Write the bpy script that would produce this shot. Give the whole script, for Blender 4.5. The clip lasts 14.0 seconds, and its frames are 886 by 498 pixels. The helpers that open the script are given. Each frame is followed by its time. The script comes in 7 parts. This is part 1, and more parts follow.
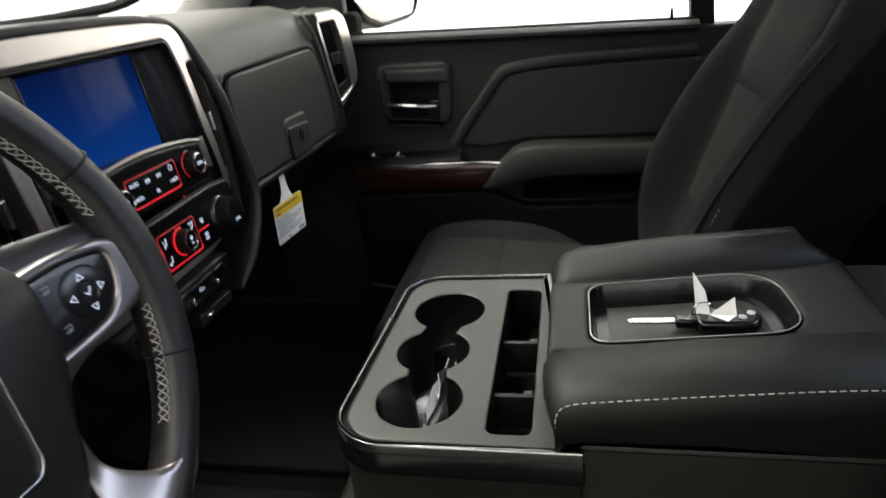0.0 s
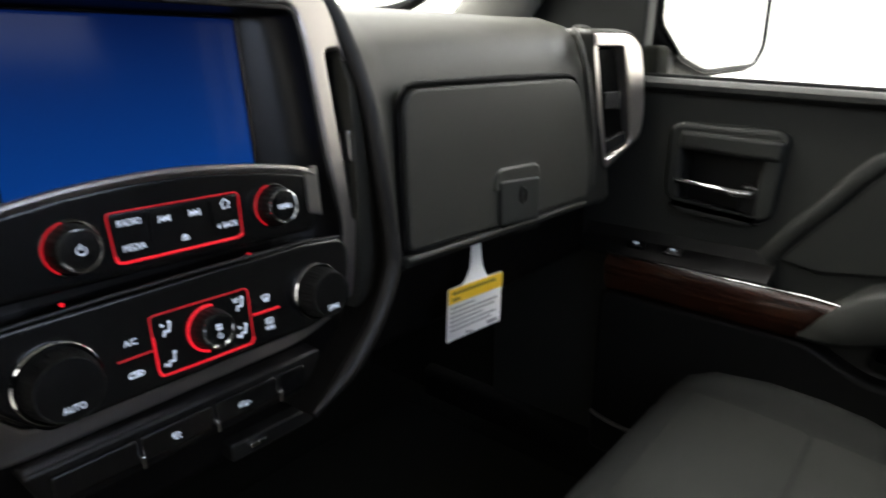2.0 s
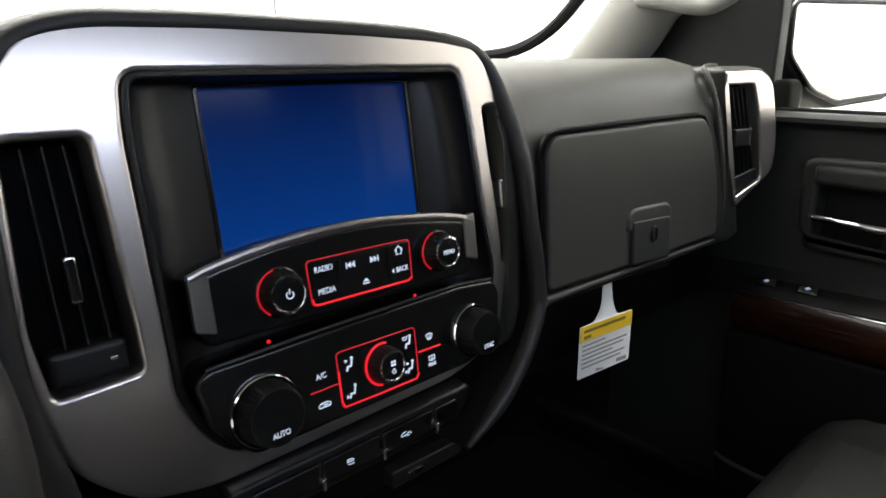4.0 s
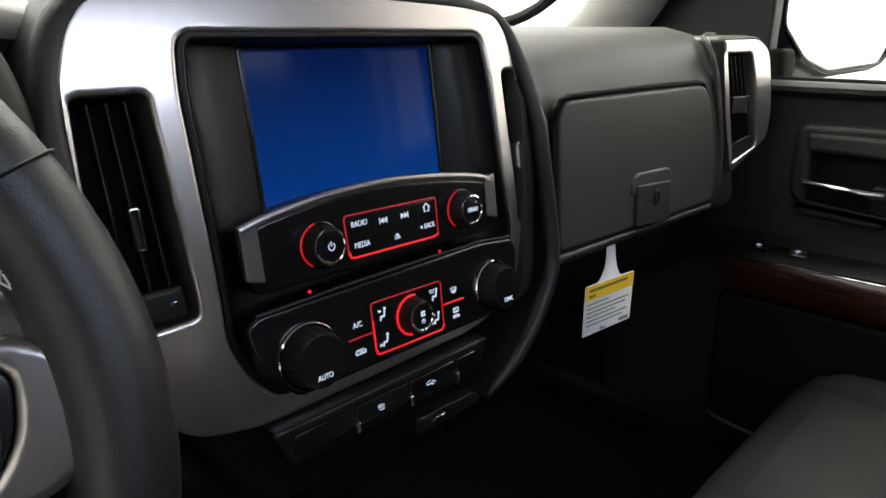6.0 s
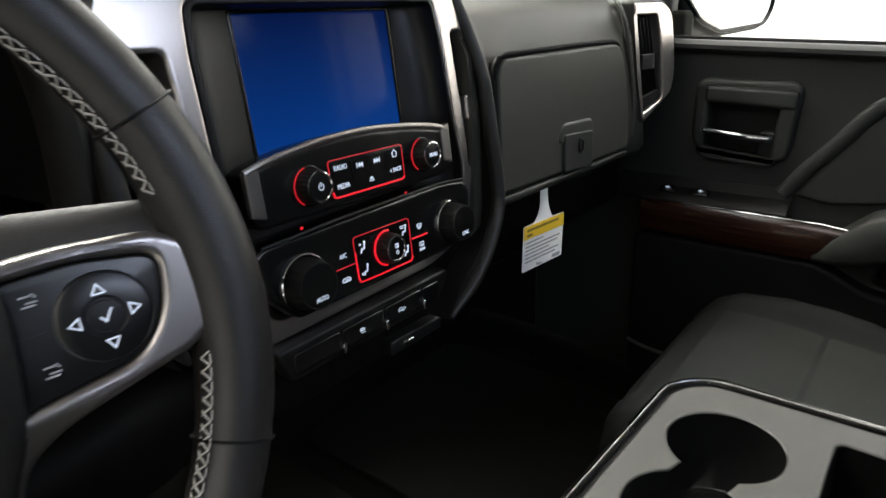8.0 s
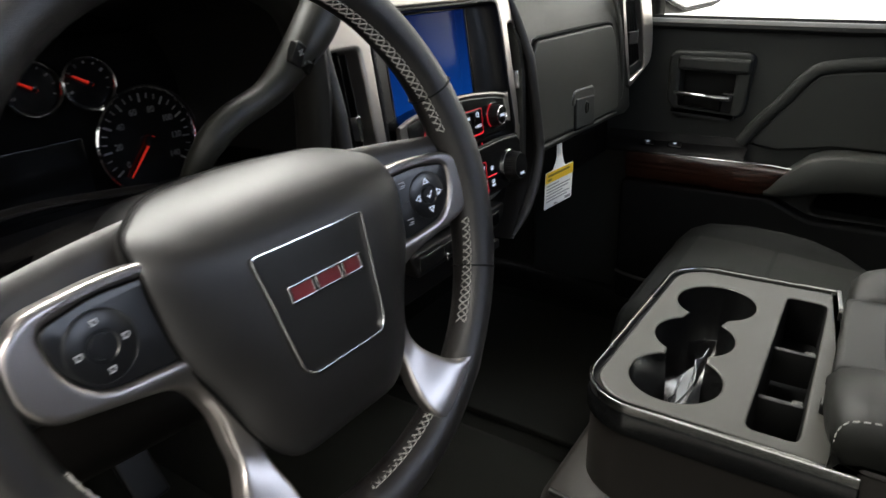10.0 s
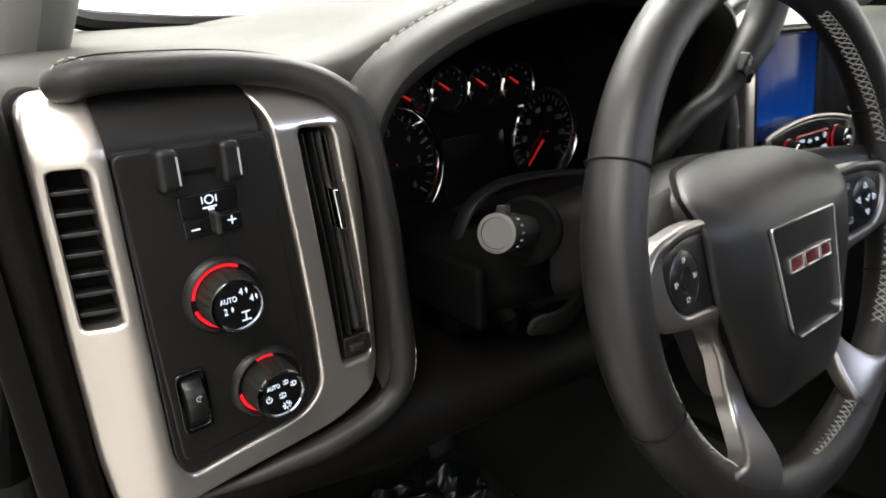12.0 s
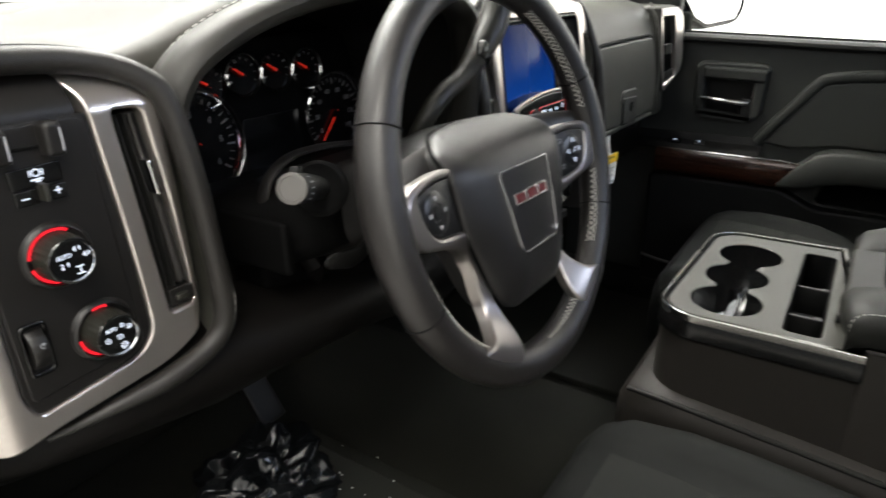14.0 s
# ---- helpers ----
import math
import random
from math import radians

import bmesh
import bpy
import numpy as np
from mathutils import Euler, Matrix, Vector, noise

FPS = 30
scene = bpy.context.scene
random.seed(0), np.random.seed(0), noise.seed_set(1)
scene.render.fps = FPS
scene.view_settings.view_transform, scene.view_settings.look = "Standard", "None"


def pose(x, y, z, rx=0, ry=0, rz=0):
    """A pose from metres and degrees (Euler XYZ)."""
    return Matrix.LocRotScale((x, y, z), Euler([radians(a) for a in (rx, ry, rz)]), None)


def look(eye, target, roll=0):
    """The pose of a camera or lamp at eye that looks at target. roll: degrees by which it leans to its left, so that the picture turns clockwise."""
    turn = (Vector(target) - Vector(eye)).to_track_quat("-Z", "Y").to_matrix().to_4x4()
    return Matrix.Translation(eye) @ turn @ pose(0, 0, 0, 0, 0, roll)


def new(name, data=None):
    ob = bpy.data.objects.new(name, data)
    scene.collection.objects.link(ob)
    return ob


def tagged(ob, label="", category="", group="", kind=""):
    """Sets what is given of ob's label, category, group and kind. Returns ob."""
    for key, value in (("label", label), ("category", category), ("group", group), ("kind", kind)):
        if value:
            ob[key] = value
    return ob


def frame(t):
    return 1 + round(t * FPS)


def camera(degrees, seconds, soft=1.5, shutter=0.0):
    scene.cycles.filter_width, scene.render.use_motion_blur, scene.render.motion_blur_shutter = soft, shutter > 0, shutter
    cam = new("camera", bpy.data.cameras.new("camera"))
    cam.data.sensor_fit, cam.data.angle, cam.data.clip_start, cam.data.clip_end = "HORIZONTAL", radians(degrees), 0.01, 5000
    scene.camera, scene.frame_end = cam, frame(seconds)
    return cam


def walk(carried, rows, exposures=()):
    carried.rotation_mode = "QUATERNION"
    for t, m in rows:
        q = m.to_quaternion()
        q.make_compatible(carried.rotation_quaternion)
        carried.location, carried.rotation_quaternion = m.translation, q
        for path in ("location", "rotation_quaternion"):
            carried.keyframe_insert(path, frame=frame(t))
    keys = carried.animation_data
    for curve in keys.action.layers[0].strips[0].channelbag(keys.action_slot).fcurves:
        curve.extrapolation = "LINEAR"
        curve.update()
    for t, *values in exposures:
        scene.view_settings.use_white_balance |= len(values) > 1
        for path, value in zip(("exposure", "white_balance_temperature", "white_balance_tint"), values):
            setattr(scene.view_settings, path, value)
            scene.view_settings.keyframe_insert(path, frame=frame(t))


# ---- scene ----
cam = camera(70.0, 14.0, shutter=0.5)
PATH = [
    (0, (-0.598, -0.497, 0.866), (1.186, -0.083, 0.063), -6.3),
    (0.5, (-0.525, -0.497, 0.858), (1.201, -0.105, -0.072), -4.8),
    (1, (-0.385, -0.493, 0.812), (1.329, -0.032, -0.109), -2.6),
    (1.5, (-0.239, -0.471, 0.783), (1.394, 0.394, 0.018), -2.4),
    (2, (-0.195, -0.427, 0.791), (1.276, 0.789, 0.193), 0.1),
    (2.5, (-0.212, -0.415, 0.8), (1.155, 0.931, 0.232), -1.0),
    (3, (-0.228, -0.412, 0.806), (1.108, 0.989, 0.302), -1.5),
    (3.5, (-0.238, -0.41, 0.811), (1.085, 1.015, 0.344), -1.5),
    (4, (-0.248, -0.407, 0.813), (1.044, 1.031, 0.301), -1.8),
    (4.2, (-0.254, -0.407, 0.812), (1.028, 1.036, 0.287), -2.0),
    (6.5, (-0.305, -0.4065, 0.8027), (0.6954, 0.6157, 0.3491), -2.2),
    (7, (-0.3205, -0.4175, 0.794), (0.7113, 0.5747, 0.3447), -3.1),
    (7.5, (-0.340, -0.426, 0.797), (0.7262, 0.5139, 0.3169), -2.5),
    (10, (-0.654, -0.458, 0.849), (0.852, 0.6, 0.068), -3.0),
    (10.5, (-0.707, -0.456, 0.831), (0.581, 0.886, 0.096), -7.2),
    (11, (-0.769, -0.408, 0.837), (0.303, 1.127, 0.132), -5.4),
    (11.5, (-0.828, -0.369, 0.851), (0.235, 1.195, 0.199), -2.6),
    (12, (-0.855, -0.361, 0.852), (0.31, 1.108, 0.157), -2.2),
    (12.5, (-0.877, -0.366, 0.85), (0.36, 1.027, 0.121), -2.9),
    (13, (-0.894, -0.374, 0.851), (0.4, 0.95, 0.095), -3.3),
    (13.5, (-0.907, -0.393, 0.856), (0.514, 0.783, 0.083), -2.3),
    (14, (-0.922, -0.45, 0.864), (0.609, 0.59, 0.106), -1.3),
]
walk(cam, [(t, look(eye, target, roll)) for t, eye, target, roll in PATH],
     [(0, -0.04), (1.0, -0.12), (1.6, 0.05), (2.5, 0.22), (3.2, 0.15), (4.2, 0.08), (6.5, 0.05), (7.7, 0.08), (10, 0.1), (11, 0.15), (12, 0.12), (13.4, 0.26), (14, 0.3)])

# ---- light ----
world = bpy.data.worlds.new("showroom_light")
scene.world = world
world.use_nodes = True
wn = world.node_tree.nodes
wn["Background"].inputs["Color"].default_value = (1.0, 0.99, 0.965, 1)
wn["Background"].inputs["Strength"].default_value = 0.22


def ceiling_light(name, eye, target, w, h, watts, colour):
    """An area lamp out of view, added to light the cab."""
    d = bpy.data.lights.new(name, "AREA")
    d.shape, d.size, d.size_y, d.energy, d.color = "RECTANGLE", w, h, watts, colour
    new(name, d).matrix_world = look(eye, target)


# unseen fill lamps, added to light the cab; one stands in the rear opening
ceiling_light("front_fill_light", (0.65, 1.65, 4.0), (0.1, 0.0, 0.8), 3.0, 1.2, 285, (1.0, 0.975, 0.915))
ceiling_light("side_fill_light", (-2.2, -1.8, 3.6), (-0.6, -0.1, 0.7), 1.6, 0.9, 130, (1.0, 0.95, 0.88))
ceiling_light("front_right_fill", (2.0, 2.2, 3.6), (0.0, -0.2, 0.6), 1.0, 1.0, 46, (1.0, 0.98, 0.93))
ceiling_light("rear_window_light", (0.0, -1.345, 1.19), (0.0, 0.0, 0.88), 1.24, 0.24, 6.0, (0.54, 0.68, 1.0))
ceiling_light("right_fill_light", (2.4, -1.1, 3.0), (0.4, 0.0, 0.75), 1.0, 0.8, 42, (0.92, 0.95, 1.0))


# ---- materials ----
def mat(name, base, rough=0.5, metal=0.0, vary=0.15, grain=900.0, bump=0.12, coat=0.0, blotch=9.0, rvary=0.12, glow=None, power=0.0, sheen=0.0, spec=0.5):
    """A surface with fine grain relief and two scales of variation."""
    m = bpy.data.materials.new(name)
    m.use_nodes = True
    nt = m.node_tree
    b = nt.nodes["Principled BSDF"]
    b.inputs["Roughness"].default_value = rough
    b.inputs["Metallic"].default_value = metal
    b.inputs["Coat Weight"].default_value = coat
    b.inputs["Coat Roughness"].default_value = 0.08
    b.inputs["Sheen Weight"].default_value = sheen
    b.inputs["Specular IOR Level"].default_value = spec
    tc = nt.nodes.new("ShaderNodeTexCoord")
    big, fine = nt.nodes.new("ShaderNodeTexNoise"), nt.nodes.new("ShaderNodeTexNoise")
    big.inputs["Scale"].default_value, fine.inputs["Scale"].default_value = blotch, grain
    big.inputs["Detail"].default_value, fine.inputs["Detail"].default_value = 4, 2
    for n in (big, fine):
        nt.links.new(tc.outputs["Object"], n.inputs["Vector"])
    mix = nt.nodes.new("ShaderNodeMix")
    mix.data_type = "RGBA"
    lo, hi = [c * (1 - vary) for c in base], [min(1, c * (1 + vary)) for c in base]
    mix.inputs[6].default_value, mix.inputs[7].default_value = (*lo, 1), (*hi, 1)
    add = nt.nodes.new("ShaderNodeMath")
    add.operation = "MULTIPLY_ADD"
    add.inputs[1].default_value = 0.5
    half = nt.nodes.new("ShaderNodeMath")
    half.operation = "MULTIPLY"
    half.inputs[1].default_value = 0.5
    nt.links.new(fine.outputs["Fac"], half.inputs[0])
    nt.links.new(big.outputs["Fac"], add.inputs[0])
    nt.links.new(half.outputs[0], add.inputs[2])
    nt.links.new(add.outputs[0], mix.inputs[0])
    nt.links.new(mix.outputs[2], b.inputs["Base Color"])
    if rvary:
        rm = nt.nodes.new("ShaderNodeMapRange")
        rm.inputs["To Min"].default_value, rm.inputs["To Max"].default_value = max(0.02, rough * (1 - rvary)), min(1, rough * (1 + rvary))
        nt.links.new(big.outputs["Fac"], rm.inputs["Value"])
        nt.links.new(rm.outputs["Result"], b.inputs["Roughness"])
    if bump:
        bp = nt.nodes.new("ShaderNodeBump")
        bp.inputs["Strength"].default_value, bp.inputs["Distance"].default_value = bump, 0.0006
        nt.links.new(fine.outputs["Fac"], bp.inputs["Height"])
        nt.links.new(bp.outputs["Normal"], b.inputs["Normal"])
    if glow:
        b.inputs["Emission Color"].default_value = (*glow, 1)
        b.inputs["Emission Strength"].default_value = power
    return m


SKIN = mat("soft_dash_skin", (0.0370, 0.0366, 0.0305), 0.46, grain=1400, bump=0.30, spec=0.36)
DARK = mat("charcoal_plastic", (0.0070, 0.0070, 0.0066), 0.48, grain=1200, bump=0.25, spec=0.25)
# shade low in the cab is put into this near-black base
LOWER = mat("shaded_lower_plastic", (0.0036, 0.0032, 0.0029), 0.55, grain=1100, bump=0.30, spec=0.08)
BROWSKIN = mat("instrument_brow_skin", (0.0220, 0.0212, 0.0182), 0.46, grain=1400, bump=0.30, spec=0.34)
ROLLSKIN = mat("hood_edge_skin", (0.0125, 0.0115, 0.0105), 0.44, grain=1400, bump=0.30, spec=0.34)
GLOSS = mat("gloss_black_plastic", (0.0040, 0.0040, 0.0040), 0.22, bump=0.02, rvary=0.3)
PADGLOSS = mat("button_pad_plastic", (0.0050, 0.0052, 0.0058), 0.30, bump=0.03, spec=0.5)
SATIN = mat("satin_black_panel", (0.0066, 0.0060, 0.0056), 0.40, bump=0.08, spec=0.36)
# near-black stand-in for the shade inside vents, gaps and wells
HOLE = mat("cavity_shade", (0.002, 0.002, 0.002), 0.7, spec=0.08)
SILVER = mat("satin_silver_trim", (0.63, 0.585, 0.55), 0.28, metal=0.92, vary=0.02, grain=160, bump=0.0, blotch=4.0, rvary=0.05)
# darker copy of SILVER; the radio end trims' shade is put into it
DARKSILVER = mat("dark_shaded_trim", (0.30, 0.285, 0.27), 0.32, metal=0.95, vary=0.02, grain=160, bump=0.0, blotch=4.0, rvary=0.05)
WHEELSILVER = mat("brushed_spoke_silver", (0.33, 0.308, 0.296), 0.32, metal=0.96, vary=0.02, grain=160, bump=0.0, blotch=4.0, rvary=0.05)
CHROME = mat("chrome", (0.85, 0.85, 0.86), 0.07, metal=1.0, vary=0.02, bump=0.0)
LEATHER = mat("wheel_leather", (0.0108, 0.0097, 0.0092), 0.37, grain=1600, bump=0.35, spec=0.52)
PADSKIN = mat("airbag_cover", (0.0095, 0.0090, 0.0089), 0.38, grain=1500, bump=0.25, spec=0.40)
COLUMN = mat("column_shroud_plastic", (0.0066, 0.0062, 0.0060), 0.5, grain=1200, bump=0.25, spec=0.18)
VINYL = mat("armrest_vinyl", (0.0056, 0.0058, 0.0047), 0.48, grain=1300, bump=0.35, spec=0.22)
VINYLSIDE = mat("console_side_vinyl", (0.0140, 0.0122, 0.0104), 0.55, grain=1300, bump=0.3, spec=0.25)
CUPPANEL = mat("cup_panel_plastic", (0.0130, 0.0128, 0.0098), 0.45, grain=1500, bump=0.25, spec=0.4)
CLOTH = mat("seat_cloth", (0.0092, 0.0098, 0.0092), 0.9, grain=2200, bump=0.7, vary=0.3, spec=0.12)
CLOTHIN = mat("seat_insert_cloth", (0.0125, 0.0134, 0.0120), 0.9, grain=1500, bump=0.9, vary=0.35, spec=0.15)
CARPET = mat("floor_carpet", (0.0135, 0.0136, 0.0108), 0.95, grain=700, bump=1.0, vary=0.5, spec=0.1)
MATRUB = mat("floor_mat_rubber", (0.0165, 0.0168, 0.0138), 0.7, grain=600, bump=0.5, spec=0.15)
HEADLINER = mat("headliner_fabric", (0.20, 0.197, 0.18), 0.9, grain=1500, bump=0.4)
DOORSKIN = mat("door_panel_plastic", (0.0215, 0.0224, 0.0200), 0.5, grain=1200, bump=0.3, spec=0.3)
# darker copy of the door plastic; the lower panel's shade is in it
DOORLOW = mat("shaded_door_plastic", (0.0055, 0.0056, 0.0054), 0.55, grain=1200, bump=0.3, spec=0.2)
# near-black copy of the seat cloth for the backrest's flanks
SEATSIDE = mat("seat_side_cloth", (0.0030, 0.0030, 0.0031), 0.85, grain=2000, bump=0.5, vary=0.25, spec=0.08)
THREAD = mat("white_thread", (0.4200, 0.4100, 0.3800), 0.7, grain=3000, bump=0.5)
PAPER = mat("white_card", (0.80, 0.80, 0.78), 0.6, vary=0.04, bump=0.02)
YELLOW = mat("yellow_ink", (0.85, 0.55, 0.03), 0.55, vary=0.05, bump=0.02)
INK = mat("grey_ink", (0.30, 0.30, 0.30), 0.6, bump=0.0)
INKDARK = mat("dark_ink", (0.25, 0.17, 0.02), 0.6, bump=0.0)
RED = mat("red_backlight", (0.25, 0.01, 0.01), 0.4, glow=(1.0, 0.012, 0.03), power=0.75, bump=0)
REDDIM = mat("dim_red_backlight", (0.2, 0.01, 0.01), 0.4, glow=(1.0, 0.012, 0.03), power=0.38, bump=0)
LIT = mat("white_backlit_symbol", (0.4, 0.4, 0.45), 0.5, glow=(0.68, 0.80, 1.0), power=0.6, bump=0)
PRINT = mat("white_print", (0.34, 0.35, 0.37), 0.5, bump=0)
DIM = mat("unlit_gauge_print", (0.120, 0.120, 0.122), 0.5, bump=0)
NEEDLE = mat("gauge_needle", (0.55, 0.03, 0.015), 0.4, glow=(1.0, 0.03, 0.01), power=0.25, bump=0)
EMBLEM = mat("red_emblem_enamel", (0.1000, 0.0120, 0.0150), 0.3, bump=0)
PAINT = mat("red_body_paint", (0.20, 0.012, 0.010), 0.25, coat=1.0, bump=0.0, vary=0.05)
RUBBER = mat("rubber_seal", (0.006, 0.006, 0.006), 0.7, spec=0.15)
METAL = mat("key_blade_metal", (0.72, 0.68, 0.58), 0.25, metal=1.0, bump=0.05)
CLEAR = mat("plastic_bag_film", (0.006, 0.007, 0.008), 0.22, bump=0.1, spec=0.45)
GREYFILM = mat("clear_wrapper", (0.10, 0.105, 0.11), 0.25, spec=0.5)
# the walls' brightness is emission put into the surface
SHOWWALL = mat("glowing_white_wall", (0.82, 0.81, 0.78), 0.8, vary=0.03, glow=(1.0, 0.992, 0.965), power=1.05, bump=0.0)
# rear wall and ceiling glow to light the cab from out of view
SHOWBACK = mat("glowing_rear_wall", (0.80, 0.79, 0.76), 0.8, vary=0.03, glow=(1.0, 0.99, 0.955), power=0.80, bump=0.0)
SHOWLIGHT = mat("unseen_glowing_ceiling", (0.82, 0.82, 0.80), 0.8, vary=0.03, glow=(1.0, 0.995, 0.975), power=1.35, bump=0.0)

GREYCAP = mat("grey_stalk_cap", (0.080, 0.076, 0.072), 0.5, grain=1500, bump=0.15)
SHOWFLOOR = mat("polished_concrete", (0.34, 0.33, 0.31), 0.35, vary=0.2)

MIRROR = mat("mirror_glass", (0.9, 0.9, 0.9), 0.02, metal=1.0, vary=0.0, bump=0, rvary=0)


def wood_material():
    m = mat("burl_wood_trim", (0.10, 0.035, 0.018), 0.22, coat=0.7, bump=0)
    nt = m.node_tree
    b = nt.nodes["Principled BSDF"]
    tc = nt.nodes.new("ShaderNodeTexCoord")
    mp = nt.nodes.new("ShaderNodeMapping")
    mp.inputs["Scale"].default_value = (40, 6, 70)
    n = nt.nodes.new("ShaderNodeTexNoise")
    n.inputs["Scale"].default_value, n.inputs["Detail"].default_value, n.inputs["Distortion"].default_value = 1.6, 6, 1.5
    r = nt.nodes.new("ShaderNodeValToRGB")
    r.color_ramp.elements[0].color, r.color_ramp.elements[1].color = (0.010, 0.003, 0.0016, 1), (0.042, 0.014, 0.007, 1)
    r.color_ramp.elements[0].position, r.color_ramp.elements[1].position = 0.35, 0.7
    nt.links.new(tc.outputs["Object"], mp.inputs["Vector"])
    nt.links.new(mp.outputs["Vector"], n.inputs["Vector"])
    nt.links.new(n.outputs["Fac"], r.inputs["Fac"])
    nt.links.new(r.outputs["Color"], b.inputs["Base Color"])
    return m


def screen_material():
    m = mat("lit_blue_screen", (0.003, 0.005, 0.02), 0.14, bump=0, rvary=0, spec=0.05)
    nt = m.node_tree
    b = nt.nodes["Principled BSDF"]
    tc = nt.nodes.new("ShaderNodeTexCoord")
    sep = nt.nodes.new("ShaderNodeSeparateXYZ")
    r = nt.nodes.new("ShaderNodeMapRange")
    r.inputs["From Min"].default_value, r.inputs["From Max"].default_value = 0.71, 0.81
    ramp = nt.nodes.new("ShaderNodeValToRGB")
    ramp.color_ramp.elements[0].color, ramp.color_ramp.elements[1].color = (0.001, 0.031, 0.185, 1), (0.001, 0.007, 0.048, 1)
    nt.links.new(tc.outputs["Object"], sep.inputs[0])
    nt.links.new(sep.outputs["Z"], r.inputs["Value"])
    nt.links.new(r.outputs["Result"], ramp.inputs["Fac"])
    nt.links.new(ramp.outputs["Color"], b.inputs["Emission Color"])
    b.inputs["Emission Strength"].default_value = 1.0
    return m


def glass_material():
    m = bpy.data.materials.new("window_glass")
    m.use_nodes = True
    b = m.node_tree.nodes["Principled BSDF"]
    b.inputs["Base Color"].default_value = (0.96, 0.98, 0.97, 1)
    b.inputs["Roughness"].default_value, b.inputs["IOR"].default_value, b.inputs["Transmission Weight"].default_value = 0.0, 1.05, 1.0
    return m


WOOD, SCREEN, GLASS = wood_material(), screen_material(), glass_material()


# ---- geometry kit ----
def put(name, bm, material, parent=None, label="", sharp=35, flat=False):
    bmesh.ops.recalc_face_normals(bm, faces=bm.faces[:])
    me = bpy.data.meshes.new(name)
    bm.to_mesh(me)
    bm.free()
    if not flat:
        for p in me.polygons:
            p.use_smooth = True
        me.set_sharp_from_angle(angle=radians(sharp))
    me.materials.append(material)
    ob = new(name, me)
    if parent:
        ob.parent = parent
        ob.matrix_parent_inverse = BASES.get(parent.name, Matrix()).inverted()
    if label:
        ob["label"] = label
    return ob


BASES = {}


def part(name, bm, material, parent, label="", **kw):
    return put(name, bm, material, parent, label, **kw)


def thing(name, at, label, category, group="", kind=""):
    ob = new(name)
    ob.empty_display_size = 0.02
    ob.matrix_basis = Matrix.Translation(at)
    BASES[ob.name] = ob.matrix_basis.copy()
    return tagged(ob, label, category, group, kind)


def facing(x, y, z, tilt=0.0):
    """Local x to the truck's right, local y up, local z rearward to the driver."""
    return Matrix.Translation((x, y, z)) @ Matrix.Rotation(radians(90 + tilt), 4, "X")


def inward(x, y, z):
    """On the passenger door: local x rearward, local y up, local z into the cab."""
    return Matrix.Translation((x, y, z)) @ Matrix(((0, 0, -1, 0), (-1, 0, 0, 0), (0, 1, 0, 0), (0, 0, 0, 1)))


def area2(loop):
    return sum(a[0] * b[1] - b[0] * a[1] for a, b in zip(loop, loop[1:] + loop[:1]))


def wound(loop, ccw=True):
    loop = [(p[0], p[1]) for p in loop]
    return loop if (area2(loop) > 0) == ccw else loop[::-1]


def inset(loop, d):
    out, n = [], len(loop)
    for i in range(n):
        p, q, r = Vector(loop[i - 1]), Vector(loop[i]), Vector(loop[(i + 1) % n])
        a, b = (q - p), (r - q)
        a = a.normalized() if a.length > 1e-9 else b.normalized()
        b = b.normalized() if b.length > 1e-9 else a
        na, nb = Vector((-a.y, a.x)), Vector((-b.y, b.x))
        s = na + nb
        k = max(0.35, s.dot(na))
        v = q + s * (d / k)
        out.append((v.x, v.y))
    return out


def rounded(pts, r, n=5):
    """A polygon with rounded corners; r is one radius or a list."""
    m = len(pts)
    rs = list(r) if isinstance(r, (list, tuple)) else [r] * m
    if area2([(p[0], p[1]) for p in pts]) < 0:
        rs = rs[::-1]
    pts, out = wound(pts), []
    for i in range(m):
        p, q, s = Vector(pts[i - 1]), Vector(pts[i]), Vector(pts[(i + 1) % m])
        a, b = (p - q), (s - q)
        rr = min(rs[i], a.length * 0.49, b.length * 0.49)
        if rr < 1e-5:
            out.append((q.x, q.y))
            continue
        A, B = q + a.normalized() * rr, q + b.normalized() * rr
        for k in range(n + 1):
            t = k / n
            v = A * (1 - t) ** 2 + q * 2 * t * (1 - t) + B * t * t
            out.append((v.x, v.y))
    return out


def rect(cx, cy, w, h, r, n=5):
    return rounded([(cx - w / 2, cy - h / 2), (cx + w / 2, cy - h / 2), (cx + w / 2, cy + h / 2), (cx - w / 2, cy + h / 2)], r, n)


def disc(cx, cy, r, n=32):
    return [(cx + r * math.cos(2 * math.pi * k / n), cy + r * math.sin(2 * math.pi * k / n)) for k in range(n)]


def curve(pts, n=8, closed=False):
    """Catmull-Rom through the points."""
    P = [Vector(p) for p in pts]
    m, out = len(P), []
    for i in range(m if closed else m - 1):
        if closed:
            a, b, c, d = P[i - 1], P[i], P[(i + 1) % m], P[(i + 2) % m]
        else:
            a, b, c, d = P[max(i - 1, 0)], P[i], P[i + 1], P[min(i + 2, m - 1)]
        for k in range(n):
            t = k / n
            out.append(0.5 * ((2 * b) + (c - a) * t + (2 * a - 5 * b + 4 * c - d) * t * t + (3 * b - a - 3 * c + d) * t ** 3))
    if not closed:
        out.append(P[-1])
    return out


